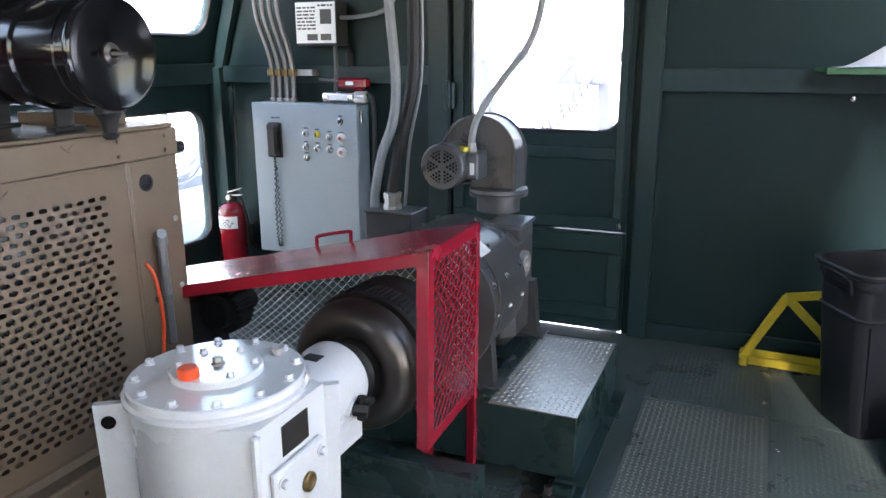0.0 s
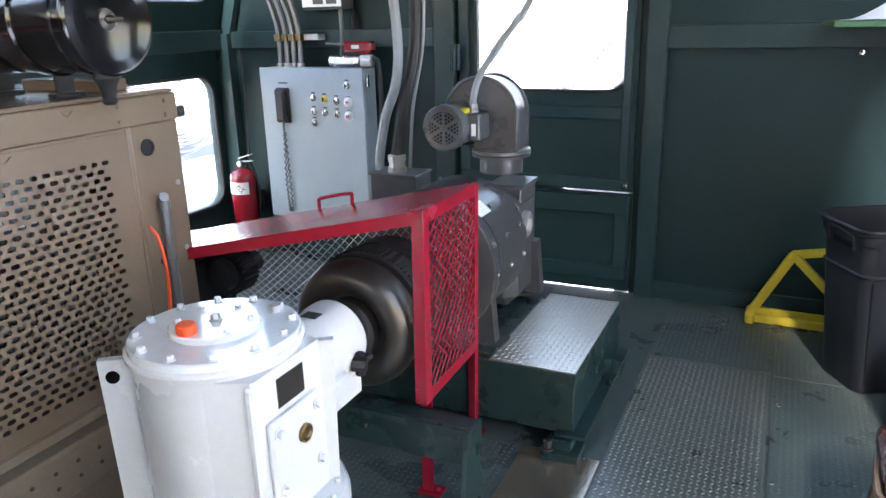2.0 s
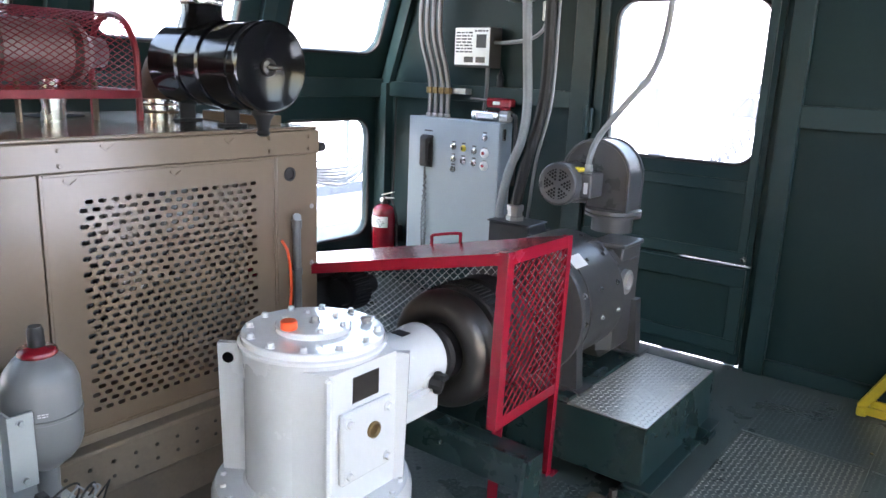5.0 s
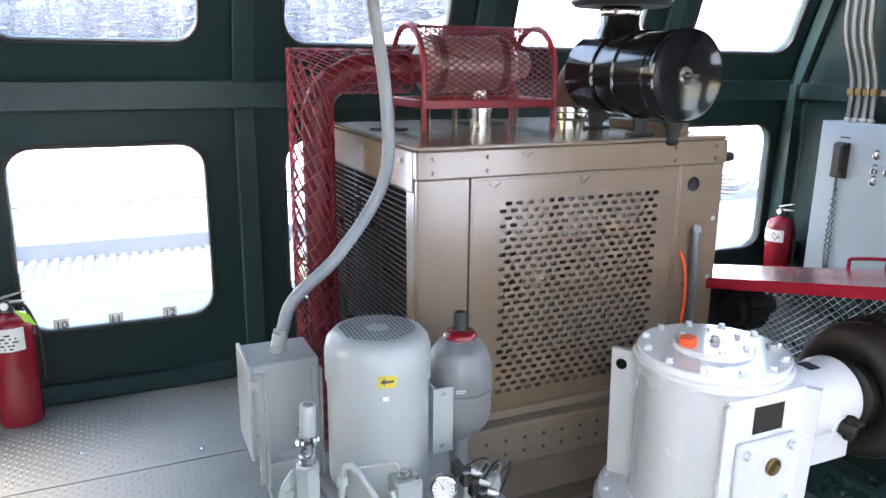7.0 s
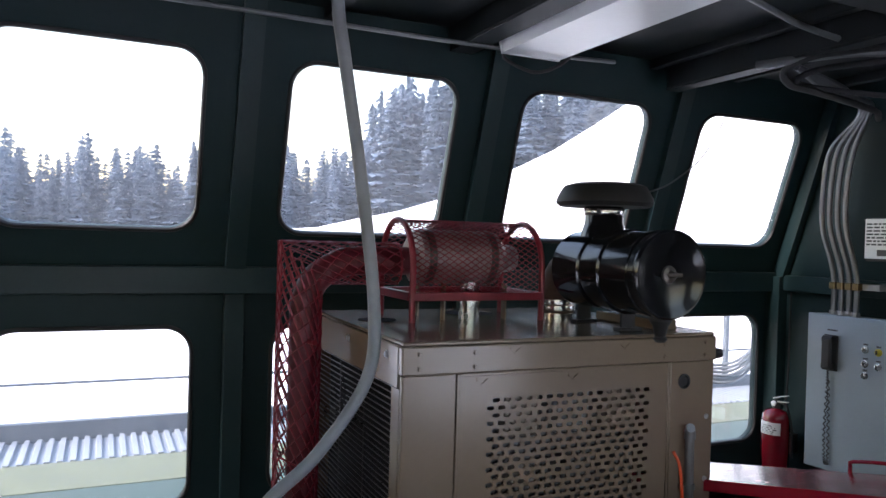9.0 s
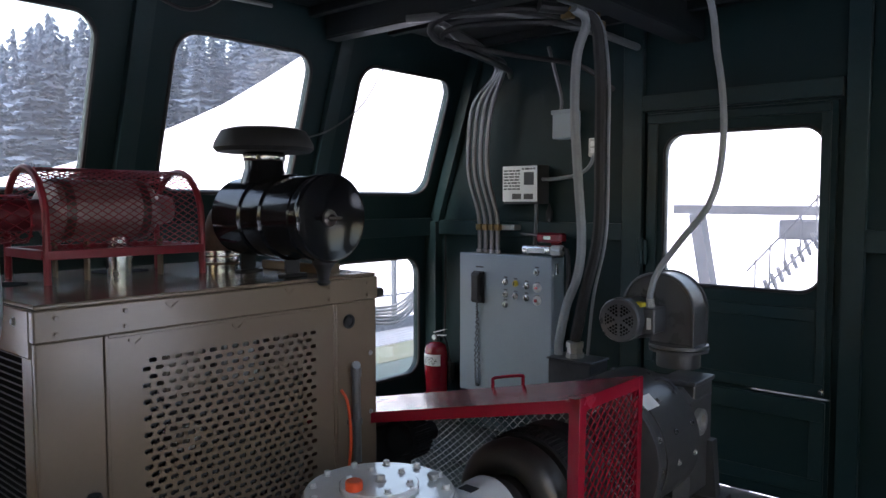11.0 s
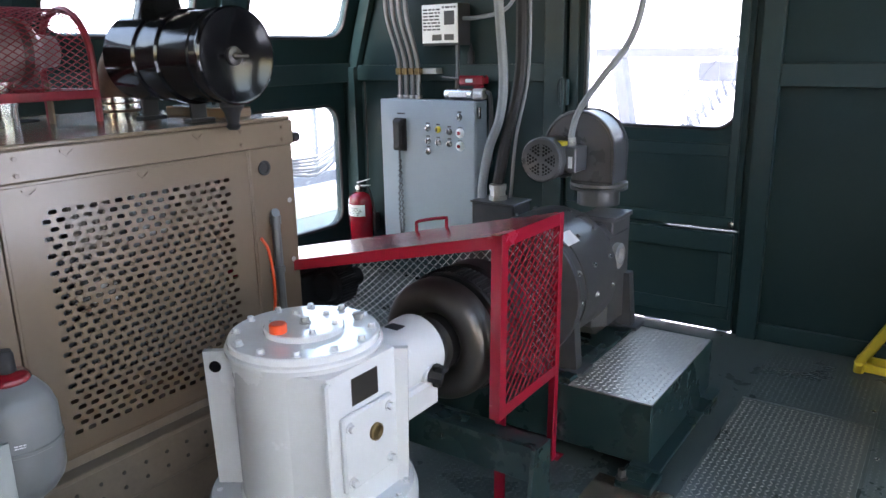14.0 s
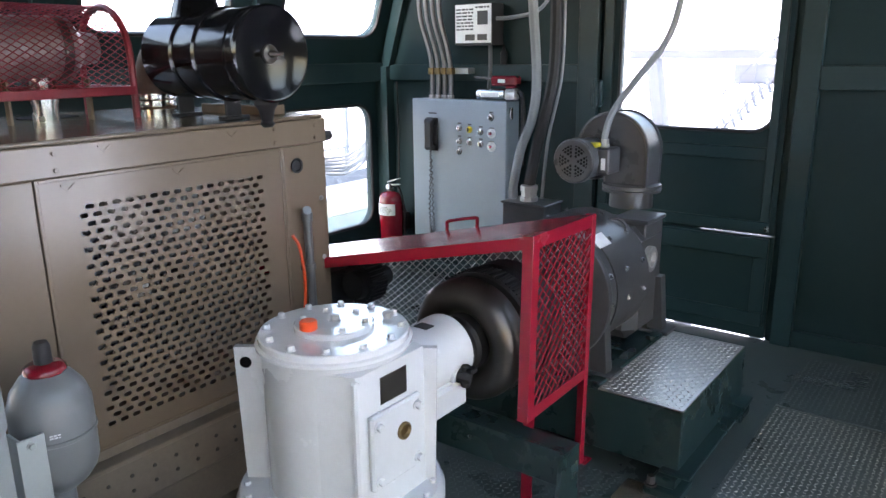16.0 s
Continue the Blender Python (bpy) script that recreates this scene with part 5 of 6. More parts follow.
# conduits out of the cabinet
for k, x in enumerate((-2.215, -2.165, -2.115, -2.068)):
    bm = B()
    tx = -2.30 + k * .052
    tube(bm, [(x, 4.10, CZ1), (x, 4.10, 1.40), (x - .02, 4.10, 1.52), (tx - .005, 4.10, 1.74), (tx, 4.09, 1.98), (tx + .05, 4.08, 2.2), (-2.05 + .02 * k, 4.04, 2.36), (-1.95 + .02 * k, 3.9, 2.41), (-1.75, 3.5 - .02 * k, 2.42 - .015 * k), (-1.6, 3.0, 2.43)], .0145, 10, 6)
    solo("conduit", bm, EMT, "grey steel conduit rising from cabinet to ceiling", "conduit", "conduits")
    bm = B()
    lathe(bm, (x, 4.10, CZ1), (0, 0, 1), [(0, .022), (.02, .022), (.024, .018)], 8)
    part("lock_nut", bm, GALV, cab)
cs = thing("conduit_strut", (-2.1, 4.17, 1.39), "steel strut with brass conduit clamps on green rail", "strut")
bm = B()
box(bm, (-2.27, 4.125, 1.375), (-1.95, 4.2, 1.41), 0.003)
part("strut", bm, GALV, cs)
for x in (-2.215, -2.165, -2.115, -2.068):
    bm = B()
    box(bm, (x - .02, 4.078, 1.372), (x + .02, 4.125, 1.413), 0.005)
    part("clamp", bm, BRASS, cs, "brass clamp")

# charger box with printed front
cb = thing("wall_controller", (-1.9, 4.15, 1.54), "black box with white printed front on green wall", "controller box")
bm = B()
box(bm, (-2.03, 4.11, 1.545), (-1.765, YN, 1.79), 0.004)
part("case", bm, INK, cb)
bm = B()
box(bm, (-2.03, 4.102, 1.56), (-1.768, 4.109, 1.785), 0.001)
fc = part("front_label", bm, PAPER, cb, "white printed label")
bm = B()
box(bm, (-1.865, 4.1005, 1.665), (-1.79, 4.1019, 1.745), 0.0003)
part("dark_panel", bm, INK, fc)
for x0, x1 in ((-1.955, -1.885), (-1.865, -1.795)):
    bm = B()
    box(bm, (x0, 4.1005, 1.575), (x1, 4.1019, 1.61), 0.0003)
    part("dark_panel", bm, MOTG, fc)
bm = B()
bars(bm, (-2.02, 4.1019, 1.63), (1, 0, 0), (0, 0, 1), (0, -1, 0), .125, .135, 7, 3)
bars(bm, (-1.88, 4.1019, 1.755), (1, 0, 0), (0, 0, 1), (0, -1, 0), .10, .022, 1, 8)
part("print", bm, MOTG, fc, kind="stuff")
bm = B()
tube(bm, [(-1.79, 4.13, 1.545), (-1.79, 4.13, 1.40), (-1.80, 4.12, 1.215)], .012, 8, 4)
part("lower_conduit", bm, EMT, cb)
bm = B()
tube(bm, [(-1.765, 4.16, 1.70), (-1.68, 4.16, 1.70), (-1.52, 4.16, 1.72), (-1.44, 4.17, 1.77), (-1.42, 4.20, 1.85)], .012, 8, 5)
part("side_conduit", bm, COND, cb)

jx = thing("junction_box", (-1.615, 4.19, 1.945), "light grey junction box on green wall", "junction box")
bm = B()
box(bm, (-1.69, 4.15, 1.945), (-1.54, YN, 2.115), 0.005)
part("box", bm, CABG, jx)
bm = B()
box(bm, (-1.695, 4.142, 2.095), (-1.535, 4.15, 2.12), 0.002)
part("lid_lip", bm, CABG, jx)
for x, xt_ in ((-1.655, -1.69),):
    bm = B()
    tube(bm, [(x, 4.19, 2.1), (x + .005, 4.19, 2.2), (xt_, 4.18, 2.36), (xt_, 4.1, 2.5)], .011, 8, 5)
    part("conduit", bm, EMT, jx)
ob_ = thing("outlet_box", (-1.42, 4.2, 1.83), "galvanised outlet box on green wall", "outlet box")
bm = B()
box(bm, (-1.455, 4.185, 1.83), (-1.39, YN, 1.94), 0.003)
part("box", bm, GALV, ob_)
bm = B()
box(bm, (-1.44, 4.182, 1.85), (-1.405, 4.1848, 1.88), 0.001)
box(bm, (-1.44, 4.182, 1.89), (-1.405, 4.1848, 1.92), 0.001)
part("socket", bm, PAPER, ob_)

bt = thing("sealant_bottle", (-1.745, 4.215, 1.43), "dark squeeze bottle standing on the wall rail", "bottle")
bm = B()
lathe(bm, (-1.745, 4.213, 1.4305), (0, 0, 1), [(0, .022), (.07, .022), (.085, .012), (.1, .008), (.125, .003)], 14)
part("bottle_body", bm, BIN, bt)

gg = thing("grease_gun", (-1.72, 4.1, CZ1), "silver grease gun lying on the cabinet", "grease gun")
bm = B()
lathe(bm, (-1.85, 4.09, CZ1 + .034), (1, 0, 0), [(0, .022), (.005, .033), (.2, .033), (.205, .028)], 20)
part("barrel", bm, STEEL, gg)
bm = B()
box(bm, (-1.645, 4.06, CZ1 + .004), (-1.57, 4.12, CZ1 + .07), 0.01)
cyl(bm, (-1.62, 4.05, CZ1 + .045), (-1.55, 4.03, CZ1 + .04), .011)
part("pump_head", bm, GALV, gg)
bm = B()
tube(bm, [(-1.57, 4.1, CZ1 + .05), (-1.53, 4.08, CZ1 + .03), (-1.515, 4.07, CZ1 - .1), (-1.525, 4.08, CZ1 - .3), (-1.54, 4.1, CZ1 - .38)], .013, 8, 6)
part("hose", bm, RUBBER, gg, "black hose")
bm = B()
box(bm, (-1.81, 4.056, CZ1 + .02), (-1.68, 4.0575, CZ1 + .05), 0.0005)
part("label", bm, PAPER, gg)
dr = thing("red_drill", (-1.63, 4.13, CZ1 + .08), "red hand tool lying across the grease gun", "hand tool")
bm = B()
box(bm, (-1.76, 4.08, CZ1 + .085), (-1.575, 4.15, CZ1 + .145), 0.012, None)
box(bm, (-1.66, 4.09, CZ1 + .068), (-1.60, 4.14, CZ1 + .09), 0.008)
part("body", bm, EXTRED, dr)
bm = B()
cyl(bm, (-1.76, 4.115, CZ1 + .125), (-1.90, 4.12, CZ1 + .135), .009, .005)
part("bit", bm, DSTEEL, dr)
bm = B()
box(bm, (-1.70, 4.077, CZ1 + .105), (-1.65, 4.0795, CZ1 + .125), 0.0005)
part("label", bm, PAPER, dr)

# heavy cables from the terminal box
for nm, pts, r, m_, lab in (
    ("grey_conduit", [(-1.128, 3.34, .803), (-1.125, 3.34, .87), (-1.085, 3.34, 1.05), (-1.02, 3.33, 1.2), (-1.0, 3.33, 1.38), (-1.025, 3.33, 1.7), (-1.045, 3.33, 2.0), (-1.035, 3.33, 2.25), (-0.975, 3.31, 2.4), (-0.98, 3.2, 2.44)], .023, COND, "thick grey flexible conduit rising to the ceiling"),
    ("black_cable", [(-1.03, 3.33, .88), (-1.0, 3.36, 1.1), (-0.945, 3.39, 1.4), (-0.945, 3.40, 1.8), (-0.945, 3.39, 2.2), (-0.96, 3.32, 2.42), (-1.1, 3.1, 2.45)], .028, RUBBER, "thick black cable rising to the ceiling"),
    ("grey_conduit", [(-1.0, 3.4, .803), (-0.97, 3.40, 1.1), (-0.913, 3.41, 1.4), (-0.912, 3.42, 1.8), (-0.912, 3.41, 2.2), (-0.94, 3.35, 2.42), (-1.0, 3.1, 2.46)], .008, COND, "thin grey conduit beside the black cable"),
    # the two loops in black, which also paints in the dimness up there
    ("ceiling_cable", [(-1.0, 3.45, 2.40), (-1.15, 3.1, 2.44), (-1.45, 2.94, 2.44), (-1.6, 2.93, 2.41), (-1.64, 3.0, 2.36), (-1.6, 3.15, 2.33), (-1.72, 3.7, 2.32), (-1.9, 4.0, 2.33)], .017, RUBBER, "dark cable looped under the ceiling beam"),
    ("ceiling_cable", [(-1.0, 3.5, 2.42), (-1.2, 3.2, 2.41), (-1.5, 3.02, 2.40), (-1.62, 3.05, 2.36), (-1.5, 3.4, 2.33), (-1.3, 3.8, 2.30), (-1.25, 4.1, 2.2)], .014, RUBBER, "black cable looped under the ceiling beam"),
    ("ceiling_cable", [(-1.1, 3.35, 2.46), (-1.3, 3.1, 2.47), (-1.3, 2.7, 2.49), (-1.25, 2.4, 2.52), (-1.2, 2.2, 2.53)], .013, EMT, "steel conduit along the ceiling"),
    ("ceiling_cable", [(-2.17, -1.4, 2.475), (-2.165, 0.46, 2.475), (-2.16, 1.78, 2.475), (-2.15, 2.4, 2.49)], .0095, EMT, "thin steel conduit along the west wall top"),
    ("ceiling_cable", [(-1.95, 2.06, 2.5), (-2.12, 2.08, 2.44), (-2.2, 1.98, 2.40), (-2.2, 1.82, 2.44), (-2.17, 1.79, 2.475)], .008, RUBBER, "short black lamp lead"),
    ("cable_tray_pipe", [(-1.7, 2.86, 2.44), (-1.3, 3.05, 2.44), (-1.15, 3.6, 2.44), (-1.15, 4.2, 2.44)], .02, EMT, "steel conduit under the ceiling"),
):
    bm = B()
    tube(bm, pts, r, 10, 6)
    solo(nm, bm, m_, lab, "cable", "ceiling cables")
for x, y, z in ((-1.0, 3.47, 2.40), (-1.02, 3.22, 2.42)):
    bm = B()
    box(bm, (x - .03, y - .02, z - .02), (x + .03, y + .02, z + .03), 0.004)
    cyl(bm, (x, y, z + .02), (x, y, ZROOF), .008)
    solo("cable_clamp", bm, BRASS, "brass cable clamp under the ceiling", "clamp", "cable clamps")


# ---- extinguishers ----
def extinguisher(at, r, h, base, label, turn=0.0, yellow=True):
    """Tank h high on a yellow ring of height base, with valve, lever, gauge and hose."""
    e = thing("fire_extinguisher", at, label, "fire extinguisher", "fire extinguishers")
    x, y, z = at
    c, s = math.cos(turn), math.sin(turn)

    def P(a, b, zz):
        return (x + a * c - b * s, y + a * s + b * c, z + zz)
    if yellow:
        bm = B()
        lathe(bm, (x, y, z), (0, 0, 1), [(0, r * .96), (base, r * .98), (base, r * .9)], 32)
        part("base_ring", bm, YELLOW, e, "yellow base ring")
    bm = B()
    lathe(bm, (x, y, z + base * .6), (0, 0, 1), [(0, r * .92), (.01, r), (h - r * .75, r), (h - r * .45, r * .94), (h - r * .2, r * .75), (h - r * .04, r * .4), (h, r * .3)], 36)
    part("tank", bm, EXTRED, e)
    t0 = base * .6 + h
    bm = B()
    lathe(bm, P(0, 0, t0 - .004), (0, 0, 1), [(0, r * .28), (.02, r * .28), (.022, r * .2), (.05, r * .2), (.055, r * .12)], 12)
    part("valve", bm, DSTEEL, e, "dark metal valve")
    bm = B()
    for dz, tilt in ((.045, .012), (.065, .035)):
        prism(bm, [P(-.02, -.009, t0 + dz - .01), P(.085, -.007, t0 + dz + tilt - .01), P(.085, -.007, t0 + dz + tilt - .005), P(-.02, -.009, t0 + dz)], Vector(P(0, .018, 0)) - Vector(P(0, 0, 0)))
    part("lever", bm, GALV, e, "metal carrying lever")
    bm = B()
    lathe(bm, P(0, -.02, t0 + .03), Vector(P(0, -1, 0)) - Vector(P(0, 0, 0)), [(0, .016), (.01, .016), (.012, .012)], 14)
    part("gauge", bm, PAPER, e, "small pressure gauge")
    bm = B()
    tube(bm, [P(.015, .01, t0 + .035), P(.06, .02, t0 + .02), P(r + .014, .03, h * .75), P(r + .016, .03, h * .35)], .009, 8, 6)
    part("hose", bm, RUBBER, e, "black hose")
    bm = B()
    n = 14
    for k in range(n):
        a0, a1 = [radians(-155 + 125 * q / n) + turn for q in (k, k + 1)]
        q = [(x + (r + .0012) * math.cos(a), y + (r + .0012) * math.sin(a), zz) for a, zz in ((a0, z + h * .70), (a1, z + h * .70), (a1, z + h * .90), (a0, z + h * .90))]
        bm.faces.new([bm.verts.new(p) for p in q])
    bmesh.ops.remove_doubles(bm, verts=bm.verts, dist=1e-5)
    lab = part("label", bm, PAPER, e, "white printed label")
    bm = B()
    rgn = random.Random(7)
    for k in range(5):
        zz = z + h * (.715 + .03 * k)
        a = radians(-140)
        while a < radians(-60):
            w = radians(rgn.uniform(8, 25))
            q = [(x + (r + .002) * math.cos(t + turn), y + (r + .002) * math.sin(t + turn), v) for t, v in ((a, zz), (a + w, zz), (a + w, zz + h * .016), (a, zz + h * .016))]
            bm.faces.new([bm.verts.new(p) for p in q])
            a += w + radians(9)
    part("print", bm, MOTG, lab, kind="stuff")
    return e


extinguisher((-2.555, 4.05, 0.16), .083, .39, .07, "red fire extinguisher hung in the corner beside cabinet")
xb = thing("extinguisher_bracket", (-2.56, 4.15, .14), "steel wall bracket holding the fire extinguisher", "bracket")
bm = B()
box(bm, (-2.60, 4.125, .3), (-2.52, YN - .0305, .42), 0.003)
part("back_plate", bm, DSTEEL, xb)
bm = B()
box(bm, (-2.61, 4.0, .14), (-2.51, YN - .0305, .16), 0.002)
part("rest", bm, DSTEEL, xb)
extinguisher((1.16, 3.06, 0.0), .1, .47, .065, "red fire extinguisher with yellow base beside the bin", 0.3)
e3 = extinguisher((-2.615, -0.335, 0.0), .088, .50, .0, "red fire extinguisher with lime tag by the window", 1.2, False)
bm = B()
prism(bm, [(-2.53, -.30, .53), (-2.50, -.25, .515), (-2.505, -.225, .46), (-2.53, -.27, .475)], (.001, .001, .001))
part("inspection_tag", bm, LIME, e3, "lime paper tag")
bm = B()
tube(bm, [(-2.61, 4.2, .62), (-2.6, 4.2, .85), (-2.6, 4.2, 1.32)], .006, 8, 3)
solo("wall_conduit", bm, RUBBER, "thin dark conduit up the corner above extinguisher", "conduit", "conduits")

# ---- bin ----
BX, BY, BA = 1.072, 3.603, radians(29)
tb = thing("rubbish_bin", (BX, BY, 0.0), "charcoal plastic rubbish bin with hand holes, open top", "rubbish bin")
BM = Matrix.Translation((BX, BY, 0)) @ Matrix.Rotation(BA, 4, "Z")
lv = [(0.0, .185, .125, .05), (.012, .195, .135, .055), (.50, .240, .158, .06), (.506, .246, .164, .06), (.512, .240, .158, .06), (.62, .250, .164, .065), (.635, .262, .174, .07), (.675, .266, .178, .075), (.682, .278, .188, .08),
      (.697, .281, .191, .08), (.703, .277, .187, .08), (.700, .266, .176, .072), (.66, .254, .166, .07), (.50, .234, .152, .056), (.03, .180, .120, .045)]
bm = B()
prev = None
for z, hx_, hy_, r in lv:
    ring = [bm.verts.new(BM @ Vector((a, b, z + (.008 * math.cos(3 * a / hx_) * (z > .66))))) for a, b in rounded(hx_ * 2, hy_ * 2, r, 6)]
    if prev:
        for i in range(len(ring)):
            j = (i + 1) % len(ring)
            bm.faces.new([prev[i], prev[j], ring[j], ring[i]])
    else:
        bm.faces.new(ring[::-1])
    prev = ring
bm.faces.new(prev)
part("bin_body", bm, BIN, tb)
for sgn in (-1, 1):
    bm = B()
    box(bm, (min(sgn * .24, sgn * .2555), -.065, .60), (max(sgn * .24, sgn * .2555), .065, .655), 0.006, BM)
    part("hand_hole", bm, CORE, tb, "dark hand hole")
    bm = B()
    tube(bm, [BM @ Vector((sgn * q, b, z)) for q, b, z in ((.252, -.078, .60), (.266, -.082, .655), (.272, 0, .67), (.266, .082, .655), (.252, .078, .60))], .009, 8, 3)
    part("hand_grip", bm, BIN, tb)
for b in (-.10, 0.0, .10):
    bm = B()
    prism(bm, [BM @ Vector(q) for q in ((b * 1.6 - .012, -.139, .05), (b * 1.6 + .012, -.139, .05), (b * 2 + .012, -.158, .49), (b * 2 - .012, -.158, .49))], BM.to_3x3() @ Vector((0, -.004, 0)))
    part("moulded_rib", bm, BIN, tb)

# ---- yellow folded stand ----
ys = thing("yellow_stand", (0.75, 4.06, 0.0), "yellow painted steel bar stand leaning by the wall", "steel stand")


def flat_bar(p, q, w, t, up=(0, 0, 1)):
    bm = B()
    p, q = Vector(p), Vector(q)
    d = (q - p).normalized()
    n = d.cross(Vector(up)).normalized()
    m = n.cross(d)
    prism(bm, [p - m * w - n * t, p + m * w - n * t, p + m * w + n * t, p - m * w + n * t], q - p)
    return bm


for p, q in (((.53, 4.02, .035), (.98, 4.0, .035)), ((.53, 4.12, .035), (.98, 4.10, .035)), ((.53, 4.02, .045), (.70, 4.07, .36)), ((.55, 4.12, .045), (.71, 4.13, .35)), ((.70, 4.07, .36), (.97, 4.10, .40)), ((.71, 4.07, .35), (.86, 4.0, .22)), ((.86, 4.0, .22), (.98, 4.0, .05))):
    part("bar", flat_bar(p, q, .019, .01), YELLOW, ys)
bm = B()
box(bm, (.515, 4.0, .0), (.56, 4.14, .055), 0.01)
part("foot", bm, YELLOW, ys)

# ---- chair ----
ch = thing("folding_chair", (1.14, 2.06, 0.0), "brown vinyl chair seat on tan metal legs", "chair")
bm = B()
prev = None
for z, s_ in ((.425, .93), (.43, 1.0), (.455, 1.0), (.466, .95), (.470, .8)):
    ring = [bm.verts.new((1.11 + a * s_, 2.14 + b * s_, z)) for a, b in rounded(.43, .42, .09, 5)]
    if prev:
        for i in range(len(ring)):
            j = (i + 1) % len(ring)
            bm.faces.new([prev[i], prev[j], ring[j], ring[i]])
    else:
        bm.faces.new(ring[::-1])
    prev = ring
bm.faces.new(prev)
part("seat", bm, BROWN, ch)
bm = B()
tube(bm, [(.915, 2.33, .42), (.915, 1.96, .42), (1.31, 1.96, .42), (1.31, 2.33, .42)], .012, 8, 4)
part("seat_frame", bm, BRONZE, ch)
for p, q in (((.91, 2.16, .42), (.905, 2.43, 0)), ((.915, 2.01, .42), (.91, 1.84, 0)), ((1.305, 2.16, .42), (1.31, 2.43, 0)), ((1.305, 2.01, .42), (1.31, 1.84, 0))):
    bm = B()
    cyl(bm, p, q, .012)
    lg = part("leg", bm, BRONZE, ch)
    bm = B()
    cyl(bm, q, Vector(q) + Vector((0, 0, .025)), .015)
    part("rubber_foot", bm, RUBBER, lg)

# ---- shelf with papers ----
sh = thing("wall_shelf", (1.1, 4.1, 1.41), "green painted wall shelf", "shelf")
bm = B()
prism(bm, [(.70, YN - .046, 1.412), (.745, 3.97, 1.412), (1.50, 3.97, 1.412), (1.50, YN - .046, 1.412)], (0, 0, .018))
part("board", bm, SHELFG, sh)
bm = B()
box(bm, (.745, 3.965, 1.404), (1.5, 3.9695, 1.429), 0.001)
part("front_lip", bm, SHELFG, sh)
for x in (.88, 1.30):
    bm = B()
    lathe(bm, (x, YN - .041, 1.29), (0, -1, 0), [(0, .012), (.006, .012), (.008, .006)], 12)
    part("screw", bm, STEEL, sh)
for k, (dx, rot, lift) in enumerate(((0, .1, .0), (.04, -.25, .002))):
    bm = B()
    pr = None
    for i in range(9):
        u = i / 8
        row = []
        for j in range(7):
            v = j / 6
            X, Y = .765 + dx + u * .38, 3.985 + v * .18
            Z = 1.431 + lift + (.115 - .02 * k) * v ** 1.2 * (max(0, (u - .12) / .5) ** 1.35 if u < .62 else max(0, 1 - (u - .62) / .42) ** .85) + .003 * math.sin(5 * u)
            row.append(bm.verts.new((X + rot * v * .05, Y, Z)))
        if pr:
            for j in range(6):
                bm.faces.new([pr[j], pr[j + 1], row[j + 1], row[j]])
        pr = row
    pp = solo("paper_sheet", bm, PAPER, "curled white paper sheet lying on the shelf", "paper", "papers on the shelf")
nb = thing("spiral_notebook", (1.15, 4.08, 1.43), "dark spiral notebook lying on the shelf", "notebook")
bm = B()
box(bm, (1.03, 4.0, 1.431), (1.25, 4.14, 1.443), 0.002)
part("pages", bm, INK, nb)
bm = B()
for k in range(13):
    o = Vector((1.035 + k * .017, 3.998, 1.44))
    tube(bm, [o + Vector((0, .009 * math.cos(a), .011 * math.sin(a))) for a in [i * math.pi / 5 for i in range(10)]], .0018, 5, 0, True)
part("coil", bm, GALV, nb, "wire coil")
wb = thing("water_bottle", (1.2, 4.13, 1.43), "clear plastic bottle with orange cap on shelf", "bottle")
bm = B()
lathe(bm, (1.2, 4.17, 1.4305), (0, 0, 1), [(0, .026), (.004, .03), (.04, .03), (.045, .027), (.06, .03), (.1, .03), (.125, .014), (.135, .013)], 20)
part("bottle_body", bm, CLEAR, wb)
bm = B()
lathe(bm, (1.2, 4.17, 1.565), (0, 0, 1), [(0, .016), (.02, .016), (.023, .012)], 14)
part("cap", bm, ORANGE, wb, "orange screw cap")

# ---- hydraulic power unit ----
hp = thing("hydraulic_power_unit", (-0.95, .72, 0.0), "grey hydraulic power unit with motor and valves", "hydraulic unit")
bm = B()
box(bm, (-1.19, .46, .0), (-0.67, 1.02, .345), 0.012)
box(bm, (-1.21, .44, .345), (-0.65, 1.04, .358), 0.003)
part("reservoir", bm, GREYP, hp)
HX, HY, HR = -0.868, .700, .137
bm = B()
lathe(bm, (HX, HY, .47), (0, 0, 1), [(0, .105), (.0, .13), (.02, .132), (.275, .132), (.278, .137), (.36, .137), (.385, .131), (.402, .116), (.408, .1)], 56)
pm = part("pump_motor", bm, GREYP, hp)
bm = B()
lathe(bm, (HX, HY, .358), (0, 0, 1), [(0, .085), (.09, .085), (.09, .12), (.112, .12)], 32)
part("motor_flange", bm, GREYP, pm)
bm = B()
for i in range(-8, 9):
    for j in range(-9, 10):
        a, b = i * .0125 + (j % 2) * .00625, j * .0110
        rr_ = math.hypot(a, b)
        if .026 < rr_ < .096:
            lathe(bm, (HX + a, HY + b, .8785), (0, 0, 1), [(0, .0042), (.0008, .0042)], 6)
part("fan_grille", bm, MOTG, pm, "round pattern of small vent holes", kind="stuff")
va = Vector((.923, -.384, 0))
vt = Vector((.384, .923, 0))


def on_motor(a0, a1, z0, z1, r):
    bm = B()
    n = 6
    for k in range(n):
        p, q = radians(a0 + (a1 - a0) * k / n), radians(a0 + (a1 - a0) * (k + 1) / n)
        bm.faces.new([bm.verts.new((HX + r * math.cos(a), HY + r * math.sin(a), z)) for a, z in ((p, z0), (q, z0), (q, z1), (p, z1))])
    bmesh.ops.remove_doubles(bm, verts=bm.verts, dist=1e-5)
    return bm


